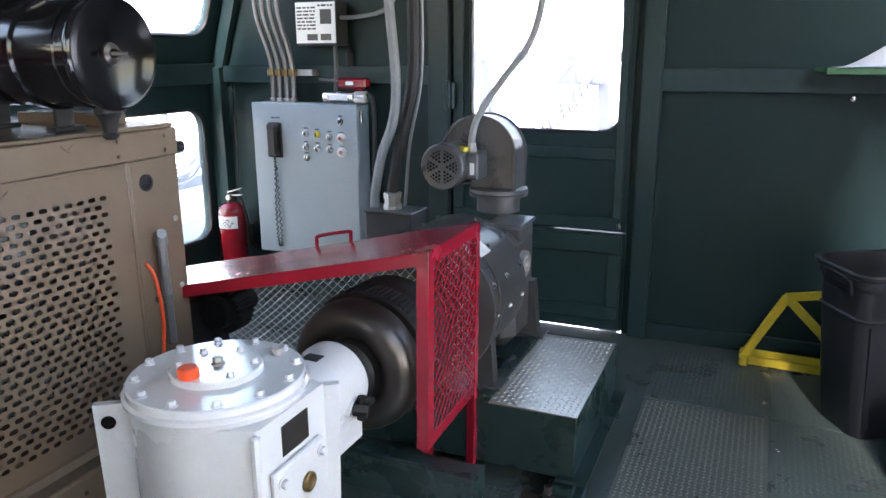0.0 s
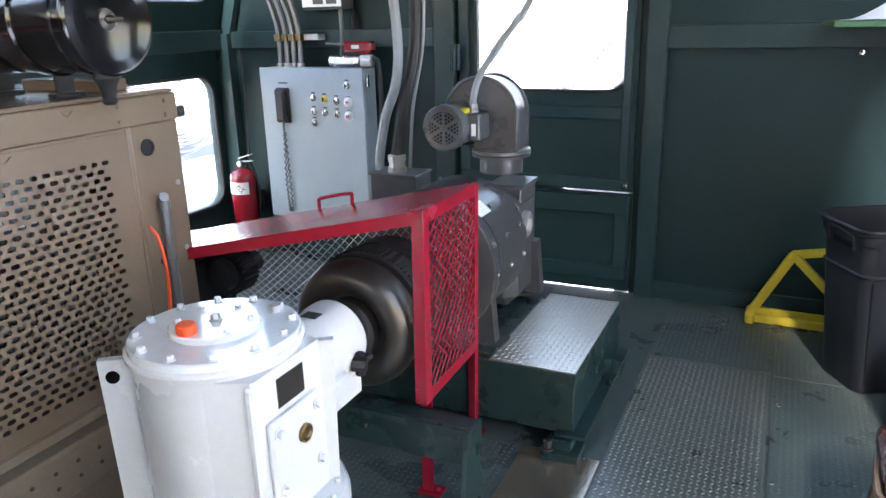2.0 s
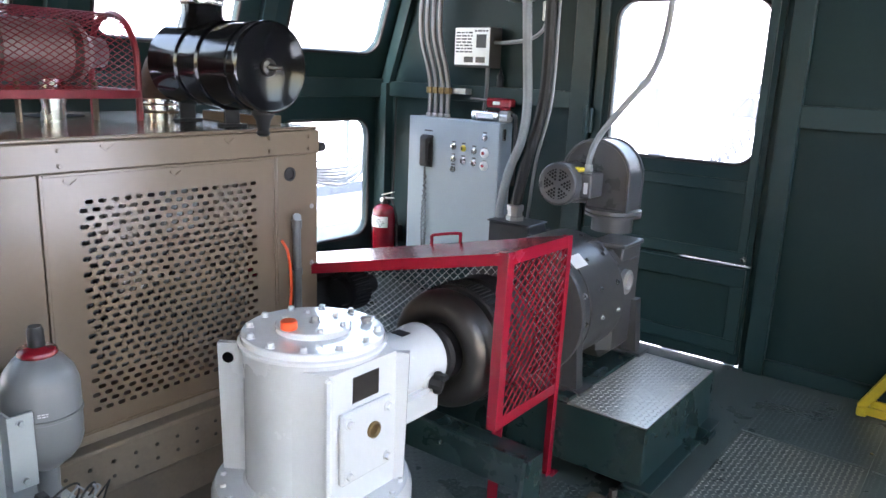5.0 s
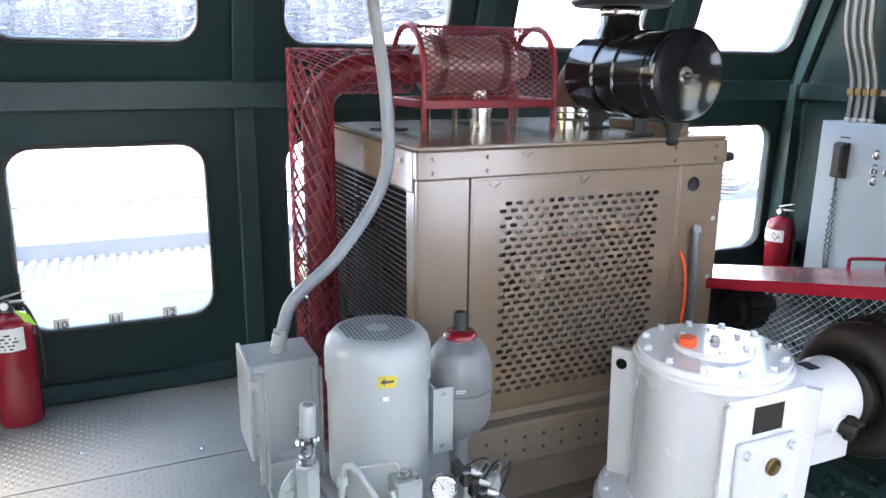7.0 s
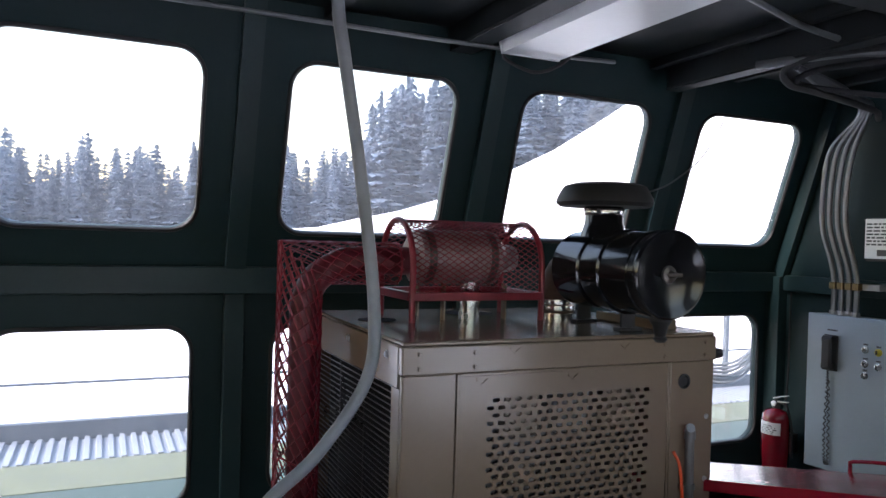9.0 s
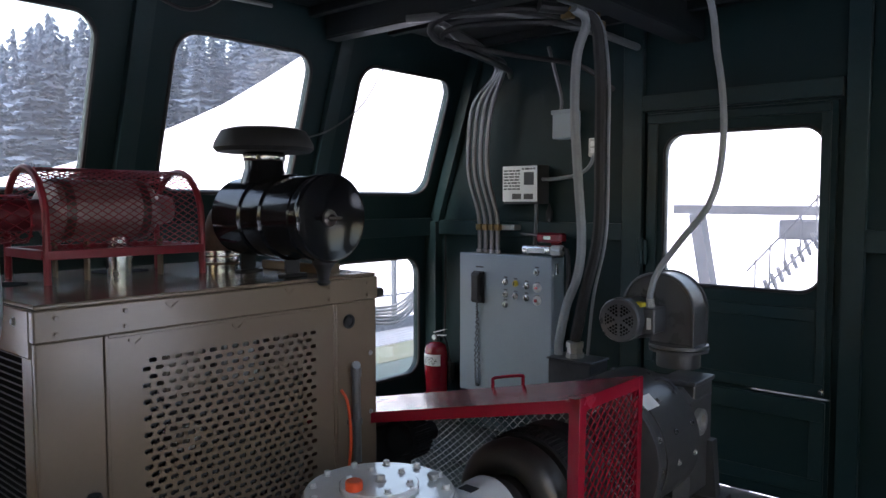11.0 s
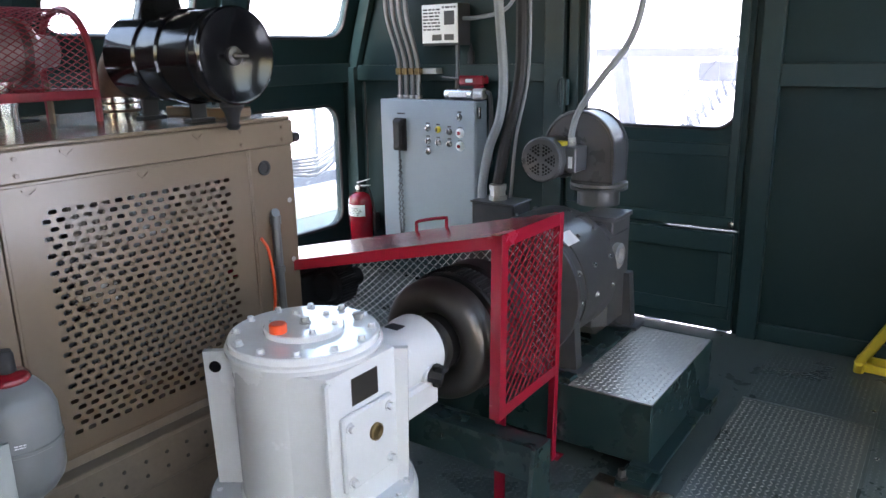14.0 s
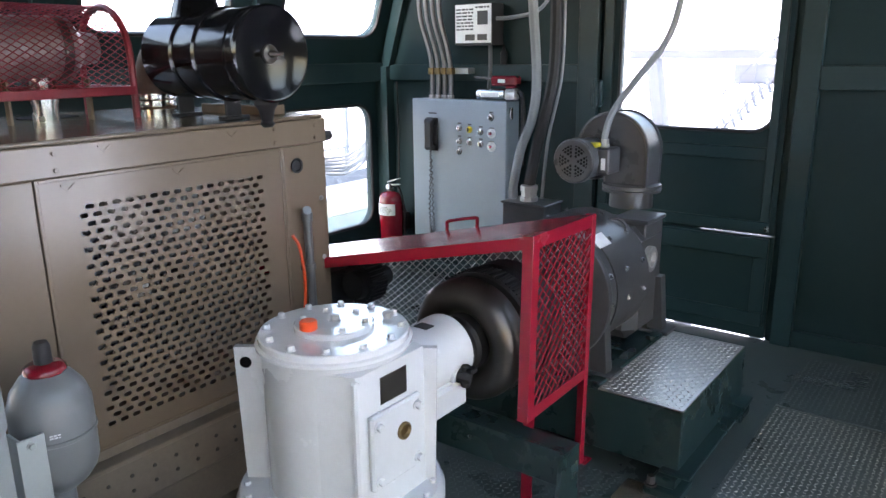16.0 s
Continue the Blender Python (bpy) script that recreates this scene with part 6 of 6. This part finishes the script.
st = part("direction_sticker", on_motor(-20, 0, .772, .803, .1378), YELLOW, pm, "yellow sticker with black arrow")
bm = on_motor(-12, -3, .784, .791, .1383)
bm.faces.new([bm.verts.new((HX + .1383 * math.cos(radians(a)), HY + .1383 * math.sin(radians(a)), z)) for a, z in ((-17, .7875), (-12, .778), (-12, .797))])
part("arrow", bm, INK, st)
part("motor_label", on_motor(-14, -8, .735, .746, .1335), PAPER, pm, "small white label")
bm = B()
box(bm, (-1.285, .415, .445), (-1.105, .605, .722), 0.005)
eb = part("switch_box", bm, GREYP, hp, "grey switch box")
bm = B()
box(bm, (-1.292, .403, .44), (-1.098, .4145, .728), 0.003)
part("box_door", bm, GREYP, eb)
for z in (.50, .67):
    bm = B()
    box(bm, (-1.10, .405, z - .015), (-1.09, .43, z + .015), 0.003)
    part("box_latch", bm, GALV, eb)
for y in (.445, .60):
    bm = B()
    box(bm, (-1.104, y, .358), (-1.075, y + .006, .70), 0.001)
    box(bm, (-1.104, y - .02, .358), (-1.099, y, .70), 0.001)
    part("support_angle", bm, GREYP, hp)
bm = B()
lathe(bm, (-1.196, .51, .722), (0, 0, 1), [(0, .024), (.018, .024), (.02, .02), (.03, .02)], 12)
part("conduit_nut", bm, GREYP, eb)
bm = B()
tube(bm, [(-1.196, .51, .73), (-1.2, .525, .78), (-1.2, .562, .871), (-1.2, .697, .99), (-1.2, .835, 1.19), (-1.2, .852, 1.40), (-1.2, .805, 1.75), (-1.2, .745, 2.10), (-1.2, .721, 2.257), (-1.2, .70, 2.6)], .0185, 12, 8)
fcd = thing("flexible_conduit", (-1.196, .51, .73), "thick grey flexible conduit rising from the switch box", "conduit", "conduits")
part("jacket", bm, COND, fcd)
bm = B()
lathe(bm, (-1.1965, .512, .745), (0, 0.15, 1), [(0, .022), (.025, .022), (.028, .0195), (.04, .0195)], 14)
part("fitting", bm, GREYP, fcd, "grey fitting")
# accumulator
acx, acy = -0.92, .961
bm = B()
lathe(bm, (acx, acy, .442), (0, 0, 1), [(-.084, .022), (0, .028), (.05, .028), (.055, .035), (.08, .065), (.105, .083), (.13, .091), (.20, .092), (.202, .095), (.21, .095), (.212, .092), (.28, .091), (.315, .08), (.345, .058), (.362, .035)], 40)
acc = part("accumulator", bm, ACCG, hp, "grey bladder accumulator")
bm = B()
lathe(bm, (acx, acy, .795), (0, 0, 1), [(0, .045), (.006, .048), (.014, .046), (.02, .04), (.024, .03)], 28)
part("collar", bm, EXTRED, acc, "red collar")
bm = B()
lathe(bm, (acx, acy, .815), (0, 0, 1), [(0, .02), (.045, .019), (.055, .015)], 18)
part("valve_cap", bm, RUBBER, acc, "black valve cap")
bm = B()
o = Vector((acx, acy, .665)) + va * .0925
bars(bm, o - vt * .012, vt, (0, 0, 1), va, .024, .012, 2, 2)
part("label", bm, PAPER, acc, "small white label")
bm = B()
box(bm, (-0.845, .845, .50), (-0.838, .905, .69), 0.001)
box(bm, (-0.90, .85, .50), (-0.845, .856, .69), 0.001)
ab = part("accumulator_bracket", bm, GREYP, hp)
for z in (.52, .67):
    bm = B()
    hexbolt(bm, (-.838, .875, z), (1, 0, 0), .008, .007)
    part("bolt", bm, GREYP, ab)
# manifold, valves, gauge and pipes
bm = B()
box(bm, (-0.75, .66, .358), (-0.60, .965, .455), 0.005)
mf = part("manifold", bm, GREYP, hp)
bm = B()
lathe(bm, (-.628, .764, .455), (0, 0, 1), [(0, .018), (.004, .018), (.006, .014), (.004, .006)], 16)
part("port_plug", bm, DSTEEL, mf, "dark port plug")
for y in (.70, .86):
    bm = B()
    hexbolt(bm, (-.60, y, .405), (1, 0, 0), .009, .008)
    part("bolt", bm, GALV, mf)
bm = B()
box(bm, (-0.747, .678, .456), (-0.672, .748, .538), 0.006)
vb = part("valve_block", bm, GREYP, hp)
bm = B()
lathe(bm, (-0.71, .712, .538), (0, 0, 1), [(0, .022), (.006, .022), (.008, .014), (.016, .013), (.018, .008)], 6)
lathe(bm, (-0.688, .735, .538), (0, 0, 1), [(0, .008), (.006, .007)], 8)
part("plug", bm, STEEL, vb)
bm = B()
o = Vector((-.662, .797, .520))
lathe(bm, o, va, [(0, .03), (.004, .034), (.02, .034), (.022, .03), (.021, .028)], 28)
ga = part("pressure_gauge", bm, STEEL, hp, "chrome pressure gauge")
bm = B()
cyl(bm, o + va * .01 + Vector((0, 0, -.065)), o + va * .01 + Vector((0, 0, -.03)), .009)
part("stem", bm, BRASS, ga)
bm = B()
lathe(bm, o + va * .0215, va, [(0, .0275), (.0008, .0275)], 28)
gf = part("dial", bm, PAPER, ga, "white dial")
bm = B()
c = o + va * .0232
prism(bm, [c + vt * .002, c - vt * .002, c + Vector((0, 0, .02)) - vt * .01], va * .0005)
for k in range(11):
    a = radians(-45 + 27 * k)
    r = vt * math.cos(a) + Vector((0, 0, 1)) * math.sin(a)
    n = va.cross(r)
    prism(bm, [c + r * .020 - n * .0008, c + r * .020 + n * .0008, c + r * .025 + n * .0008, c + r * .025 - n * .0008], va * .0003)
part("needle", bm, INK, gf)
bm = B()
box(bm, (-0.70, .85, .456), (-0.648, .955, .515), 0.004)
part("valve_body", bm, GREYP, hp)
for k, (x, y, z) in enumerate(((-.668, .838, .548), (-.653, .854, .524), (-.638, .870, .500), (-.623, .886, .477))):
    bm = B()
    box(bm, (x - .016, y - .012, z - .014), (x + .014, y + .012, z + .020), 0.003)
    cyl(bm, (x + .0, y + .008, z), (x + .012, y + .032, z - .004), .010, seg=10)
    so = part("solenoid", bm, RUBBER, hp, "black solenoid coil")
    bm = B()
    cyl(bm, (x + .012, y + .032, z - .004), (x + .022, y + .05, z - .008), .010, seg=6)
    cyl(bm, (x + .022, y + .05, z - .008), (x + .026, y + .058, z - .010), .006, seg=8)
    part("solenoid_nut", bm, GALV, so)
    bm = B()
    box(bm, (x - .012, y - .010, z + .020), (x + .010, y + .009, z + .023), 0.0008)
    part("solenoid_plug", bm, GALV if k % 2 else INK, so)
bm = B()
lathe(bm, (-.583, .849, .388), (0, 0, 1), [(0, .013), (.004, .016), (.045, .016), (.047, .012)], 16)
kb = part("relief_valve", bm, RUBBER, hp, "black relief valve")
bm = B()
box(bm, (-.602, .84, .39), (-.583, .858, .41), 0.003)
part("valve_neck", bm, GALV, kb)
bm = B()
lathe(bm, (-.583, .849, .435), (0, 0, 1), [(0, .016), (.003, .0185), (.018, .0185), (.022, .014), (.024, .006)], 16)
part("knob", bm, EXTRED, kb, "red adjusting knob")
for k in range(5):
    bm = B()
    y = .865 + k * .018
    tube(bm, [(-.66 + .012 * k, y - .01, .555 - .018 * k), (-.645 + .008 * k, y + .015, .578 - .008 * k), (-.65, y + .045 - .02 * (k % 2), .572 - .006 * k), (-.67, y + .05, .53), (-.69, y + .03, .49)], .0026, 6, 5)
    part("wire", bm, COND if k % 2 else RUBBER, hp)
bm = B()
tube(bm, [(-.72, .549, .358), (-.72, .549, .483), (-.72, .558, .575), (-.712, .568, .597), (-.70, .585, .588), (-.67, .614, .535), (-.65, .645, .474), (-.640, .662, .42)], .0085, 10, 6)
p1 = part("steel_pipe", bm, GREYP, hp)
for z in (.43, .545):
    bm = B()
    lathe(bm, (-.72, .549 + (z > .5) * .006, z), (0, 0, 1), [(0, .013), (.003, .0145), (.022, .0145), (.025, .011)], 6)
    part("pipe_nut", bm, GREYP, p1)
bm = B()
tube(bm, [(-.705, .580, .592), (-.712, .62, .585), (-.73, .68, .570), (-.728, .70, .56), (-.72, .705, .538)], .0036, 8, 5)
part("thin_pipe", bm, GALV, hp, "thin bright pipe")
bm = B()
lathe(bm, (-.708, .574, .588), (0.1, 1, -.15), [(0, .010), (.016, .010), (.018, .006)], 6)
part("pipe_tee", bm, STEEL, hp)
bm = B()
tube(bm, [(-.672, .665, .53), (-.660, .672, .50), (-.642, .688, .455), (-.592, .70, .42), (-.588, .71, .36), (-.60, .71, .30)], .009, 10, 6)
part("steel_pipe", bm, GREYP, hp)
bm = B()
tube(bm, [(-.80, .49, .40), (-.74, .56, .395), (-.70, .60, .392), (-.65, .60, .385), (-.63, .56, .36)], .010, 10, 6)
part("steel_pipe", bm, GREYP, hp)
# hand pump
bm = B()
box(bm, (-0.80, .452, .358), (-0.735, .514, .505), 0.005)
hpmp = part("hand_pump", bm, GREYP, hp, "hand pump block")
bm = B()
lathe(bm, (-.765, .482, .505), (0, 0, 1), [(0, .029), (.002, .031), (.085, .031), (.09, .026), (.092, .02)], 6)
part("hex_nut", bm, GREYP, hpmp)
bm = B()
lathe(bm, (-.765, .482, .597), (0, 0, 1), [(0, .021), (.006, .021), (.007, .018), (.014, .018), (.015, .021), (.022, .021), (.023, .013), (.05, .012)], 20)
part("chrome_rod", bm, STEEL, hpmp, "bright chrome rod")
bm = B()
for dy in (-.015, .015):
    lathe(bm, (-.768, .484 + dy - .003, .652), (0, 1, 0), [(0, .019), (.006, .019)], 14)
    box(bm, (-.787, .484 + dy - .003, .625), (-.758, .484 + dy + .003, .685), 0.002)
    lathe(bm, (-.768, .484 + dy * 1.5, .652), (0, 1 if dy > 0 else -1, 0), [(0, .009), (.006, .008)], 6)
part("clevis", bm, STEEL, hpmp, "bright clevis")
bm = B()
lathe(bm, (-.766, .485, .672), (0.02, 0.04, 1), [(0, .016), (.0, .0195), (.076, .0195), (.079, .0175), (.079, .0135), (.03, .012)], 20)
ls = part("lever_socket", bm, GREYP, hpmp)
bm = B()
lathe(bm, (-.7652, .4866, .712), (0.02, 0.04, 1), [(0, .0118), (.002, .0118)], 16)
part("socket_bore", bm, CORE, ls, "dark socket bore")
bm = B()
lathe(bm, (-.80, .432, .42), (0, 0, 1), [(-.06, .02), (.03, .02), (.035, .026), (.06, .026), (.064, .02)], 8)
tube(bm, [(-.80, .432, .48), (-.80, .434, .515), (-.81, .45, .535), (-.84, .47, .53), (-.86, .49, .50)], .014, 10, 5)
lathe(bm, (-.80, .434, .50), (0, .1, 1), [(0, .02), (.018, .02)], 6)
part("return_elbow", bm, GREYP, hp)
bm = B()
tube(bm, [(-.845, .47, .53), (-.86, .52, .50), (-.85, .56, .43), (-.83, .58, .36)], .011, 8, 6)
part("return_hose", bm, COND, hp)
# suction line with red cap beside the tank
bm = B()
tube(bm, [(-.68, .99, .18), (-.63, 1.05, .18), (-.605, 1.075, .20), (-.605, 1.075, .27)], .016, 10, 5)
sv = part("suction_pipe", bm, GREYP, hp)
bm = B()
lathe(bm, (-.605, 1.075, .265), (0, 0, 1), [(0, .014), (.004, .021), (.028, .021), (.032, .017), (.034, .006)], 20)
part("cap", bm, EXTRED, sv, "red cap")

# ---- outside ----
wk = thing("outside_walkway", (-4.0, 1.2, .1), "green steel deck with pale edge and blue grating outside", "walkway")
bm = B()
box(bm, (-4.06, -4, .0), (-2.83, 7, .06), 0.003)
dk = part("deck", bm, LEDGE, wk)
bm = B()
box(bm, (-4.64, -4, .01), (-4.062, 7, .065), 0.003)
part("pale_edge", bm, LEDGE_T, wk)
bm = B()
y = -4.0
while y < 7:
    box(bm, (-5.25, y, .01), (-4.645, y + .038, .075), 0.004)
    y += .078
box(bm, (-5.25, -4, -.03), (-4.645, 7, .052), 0.002)
part("grating", bm, mat("pale_blue_grating", (.26, .29, .33), .5, .2, vary=.12, scale=5), wk, kind="stuff")
bm = B()
box(bm, (-5.32, -4, .01), (-5.255, 7, .19), 0.004)
part("kick_board", bm, STEELB, wk)
for k in range(8):
    bm = B()
    y = -.587 - 2.8 + k * 1.4
    box(bm, (-5.31, y - .025, .01), (-5.26, y + .025, 1.1), 0.003)
    part("rail_post", bm, STEELB, wk)
for z, r in ((.47, .011), (1.1, .02)):
    bm = B()
    tube(bm, [(-5.285, -4, z), (-5.285, 7, z)], r, 8, 0)
    part("hand_rail", bm, STEELB, wk)
TAG_Z = 0.332
for body, y in (("10", -0.154), ("11", 0.074), ("12", 0.312)):
    bm = B()
    box(bm, (XL - .0215, y - .032, TAG_Z), (XL - .0205, y + .032, TAG_Z + .055), 0.0004)
    tg = solo("number_tag", bm, PAPER, "small white number tag stuck on the window glass", "number tag", "window number tags")
    text_mesh("number", body, .052, (XL - .0195, y, TAG_Z + .009), (0, 1, 0), (0, 0, 1), INK, tg)
coil = thing("cable_coil", (-3.1, 4.15, .5), "grey cables hanging in loops outside the window", "cable coil")
rgn = random.Random(5)
for k in range(6):
    bm = B()
    o = rgn.uniform(-.03, .03)
    tube(bm, [(-3.05 + o, 4.55, 1.5), (-3.05, 4.5 + o, 1.1), (-3.04, 4.38 + o, .92 - .02 * k), (-3.03 + o, 4.15, .80 - .025 * k), (-3.03, 3.85, .80 - .02 * k), (-3.05, 3.3 + o, .85)], .011, 8, 6)
    part("cable", bm, COND, coil)

# lift structure beyond the door
lt_ = thing("lift_gantry", (-2.4, 10, -2.5), "grey steel lift gantry with sheave wheels in snow", "lift gantry")
for p, q, w in (((-3.4, 10, 1.46), (-0.2, 10, 1.44), .085), ((-3.1, 10, 1.4), (-2.4, 10, -2.5), .11), ((-1.4, 10, 1.4), (-1.2, 10, -2.5), .11), ((-1.55, 10.6, 2.3), (-.6, 10.6, 2.25), .09), ((-1.3, 10.6, 2.3), (-1.1, 10.6, 0), .06)):
    part("beam", flat_bar(p, q, w, w * .7, (0, 1, 0)), GANT, lt_)
bm = B()
box(bm, (-2.0, 9.8, 1.1), (-1.4, 10.2, 1.34), 0.02)
part("sheave_box", bm, GANT, lt_)
for k in range(9):
    bm = B()
    lathe(bm, (-2.1 + .075 * k, 9.7, .50 + .085 * k), (1, 0.2, 0.4), [(0, .02), (0, .10), (.035, .10), (.035, .02)], 16)
    part("sheave_wheel", bm, GANT, lt_)

for k in range(5):
    bm = B()
    cyl(bm, (-2.2 + .17 * k, 9.6, .3 + .2 * k), (-2.2 + .17 * k, 9.6, .85 + .2 * k), .012, seg=6)
    part("rail_post", bm, GANT, lt_)
for z in (.35, .8):
    bm = B()
    cyl(bm, (-2.3, 9.6, z - .1), (-1.3, 9.6, z + 1.05), .012, seg=6)
    part("stair_rail", bm, GANT, lt_)

# snow ground, rising to a slope in the north-west
ELEV = [(0, 12.0), (30, 15.0), (45, 14.0), (51.5, 10.7), (56.3, 7.5), (61.7, 4.7), (68, 2.4), (75, 0.8), (90, 0.0), (120, -0.5), (180, -0.5), (270, 0.0), (330, 6.0), (360, 12.0)]


def elev(a):
    a %= 360
    for (a0, e0), (a1, e1) in zip(ELEV, ELEV[1:]):
        if a0 <= a <= a1:
            return e0 + (e1 - e0) * (a - a0) / (a1 - a0)
    return 0


def ground_z(x, y):
    dx, dy = x - .8, y - .2
    r = math.hypot(dx, dy)
    top = 1.55 + 60 * math.tan(radians(elev(math.degrees(math.atan2(-dx, dy)))))
    k = min(max((r - 14) / 46, 0), 1)
    return -2.5 + (top + 2.5) * (k * k * (3 - 2 * k) * .35 + k * .65) + .25 * noise.noise((x * .12, y * .12, 0)) * k


bm = B()
rs = [6, 9, 14, 19, 25, 31, 37, 43, 49, 55, 60, 64, 70, 90, 140, 300, 900, 2500]
rings = []
for r in rs:
    rings.append([])
    for k in range(120):
        a = radians(3 * k)
        x, y = .8 - r * math.sin(a), .2 + r * math.cos(a)
        rings[-1].append(bm.verts.new((x, y, ground_z(x, y))))
mid = bm.verts.new((.8, .2, -2.5))
for k in range(120):
    bm.faces.new([mid, rings[0][k], rings[0][(k + 1) % 120]])
for p, q in zip(rings, rings[1:]):
    for k in range(120):
        bm.faces.new([p[k], p[(k + 1) % 120], q[(k + 1) % 120], q[k]])
solo("ground", bm, SNOW, "white snow-covered ground rising to a slope", "snow", kind="structure", angle=80)

# woods beyond the slope
rgn = random.Random(11)
verts, faces = [], []


def conifer(x, y, z, h):
    """Slender uneven conifer: a thin trunk and whorls of drooping boughs of unequal reach."""
    bare, slim, lop = rgn.uniform(.02, .2), rgn.uniform(.09, .165), rgn.uniform(0, 6.28)
    c = len(verts)
    tr = .012 * h
    for i in range(4):
        verts.append((x + tr * math.cos(i * 1.571), y + tr * math.sin(i * 1.571), z - 1))
    verts.append((x, y, z + h))
    for i in range(4):
        faces.append((c + i, c + (i + 1) % 4, c + 4))
    n = int(h * 2.3) + 7
    for k in range(n):
        t = (k + rgn.uniform(-.3, .3)) / n
        zz = z + h * (bare + (1 - bare) * t)
        r = h * slim * (max(1 - t, 0) ** .6) * rgn.uniform(.6, 1.15) + .12
        a0 = rgn.uniform(0, 6.28)
        for i in range(8):
            a = a0 + i * .785 + rgn.uniform(-.25, .25)
            q = r * rgn.uniform(.45, 1.2) * (1 + .25 * math.cos(a - lop))
            w = q * rgn.uniform(.28, .5)
            ca, sa = math.cos(a), math.sin(a)
            dz = h * rgn.uniform(.01, .035)
            c = len(verts)
            verts.append((x, y, zz + dz * .8))
            verts.append((x + ca * q * .6 - sa * w, y + sa * q * .6 + ca * w, zz - dz * .9))
            verts.append((x + ca * q, y + sa * q, zz - dz * .4))
            verts.append((x + ca * q * .6 + sa * w, y + sa * q * .6 - ca * w, zz - dz * .9))
            faces.append((c, c + 1, c + 2))
            faces.append((c, c + 2, c + 3))


for k in range(1300):
    a = rgn.uniform(50, 112)
    r = rgn.uniform(62, 100)
    if a < 58 and rgn.random() < .4:
        continue
    x, y = .8 - r * math.sin(radians(a)), .2 + r * math.cos(radians(a))
    clump = .5 + .5 * noise.noise((a * .45, 3.1, 0)) + .25 * noise.noise((a * 1.3, 7.7, 0))
    h = rgn.uniform(6, 9) + 8.5 * clump if a < 71 else rgn.uniform(3.5, 5) + 5.5 * clump
    if a < 60:
        h *= .75
    conifer(x, y, ground_z(x, y) - .5 - (r - 63) * .02, h)
me = bpy.data.meshes.new("woods")
me.from_pydata(verts, [], faces)
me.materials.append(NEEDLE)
tagged(new("woods", me), "conifer woods on the far slope, tinted pale blue for haze", "trees", kind="stuff")
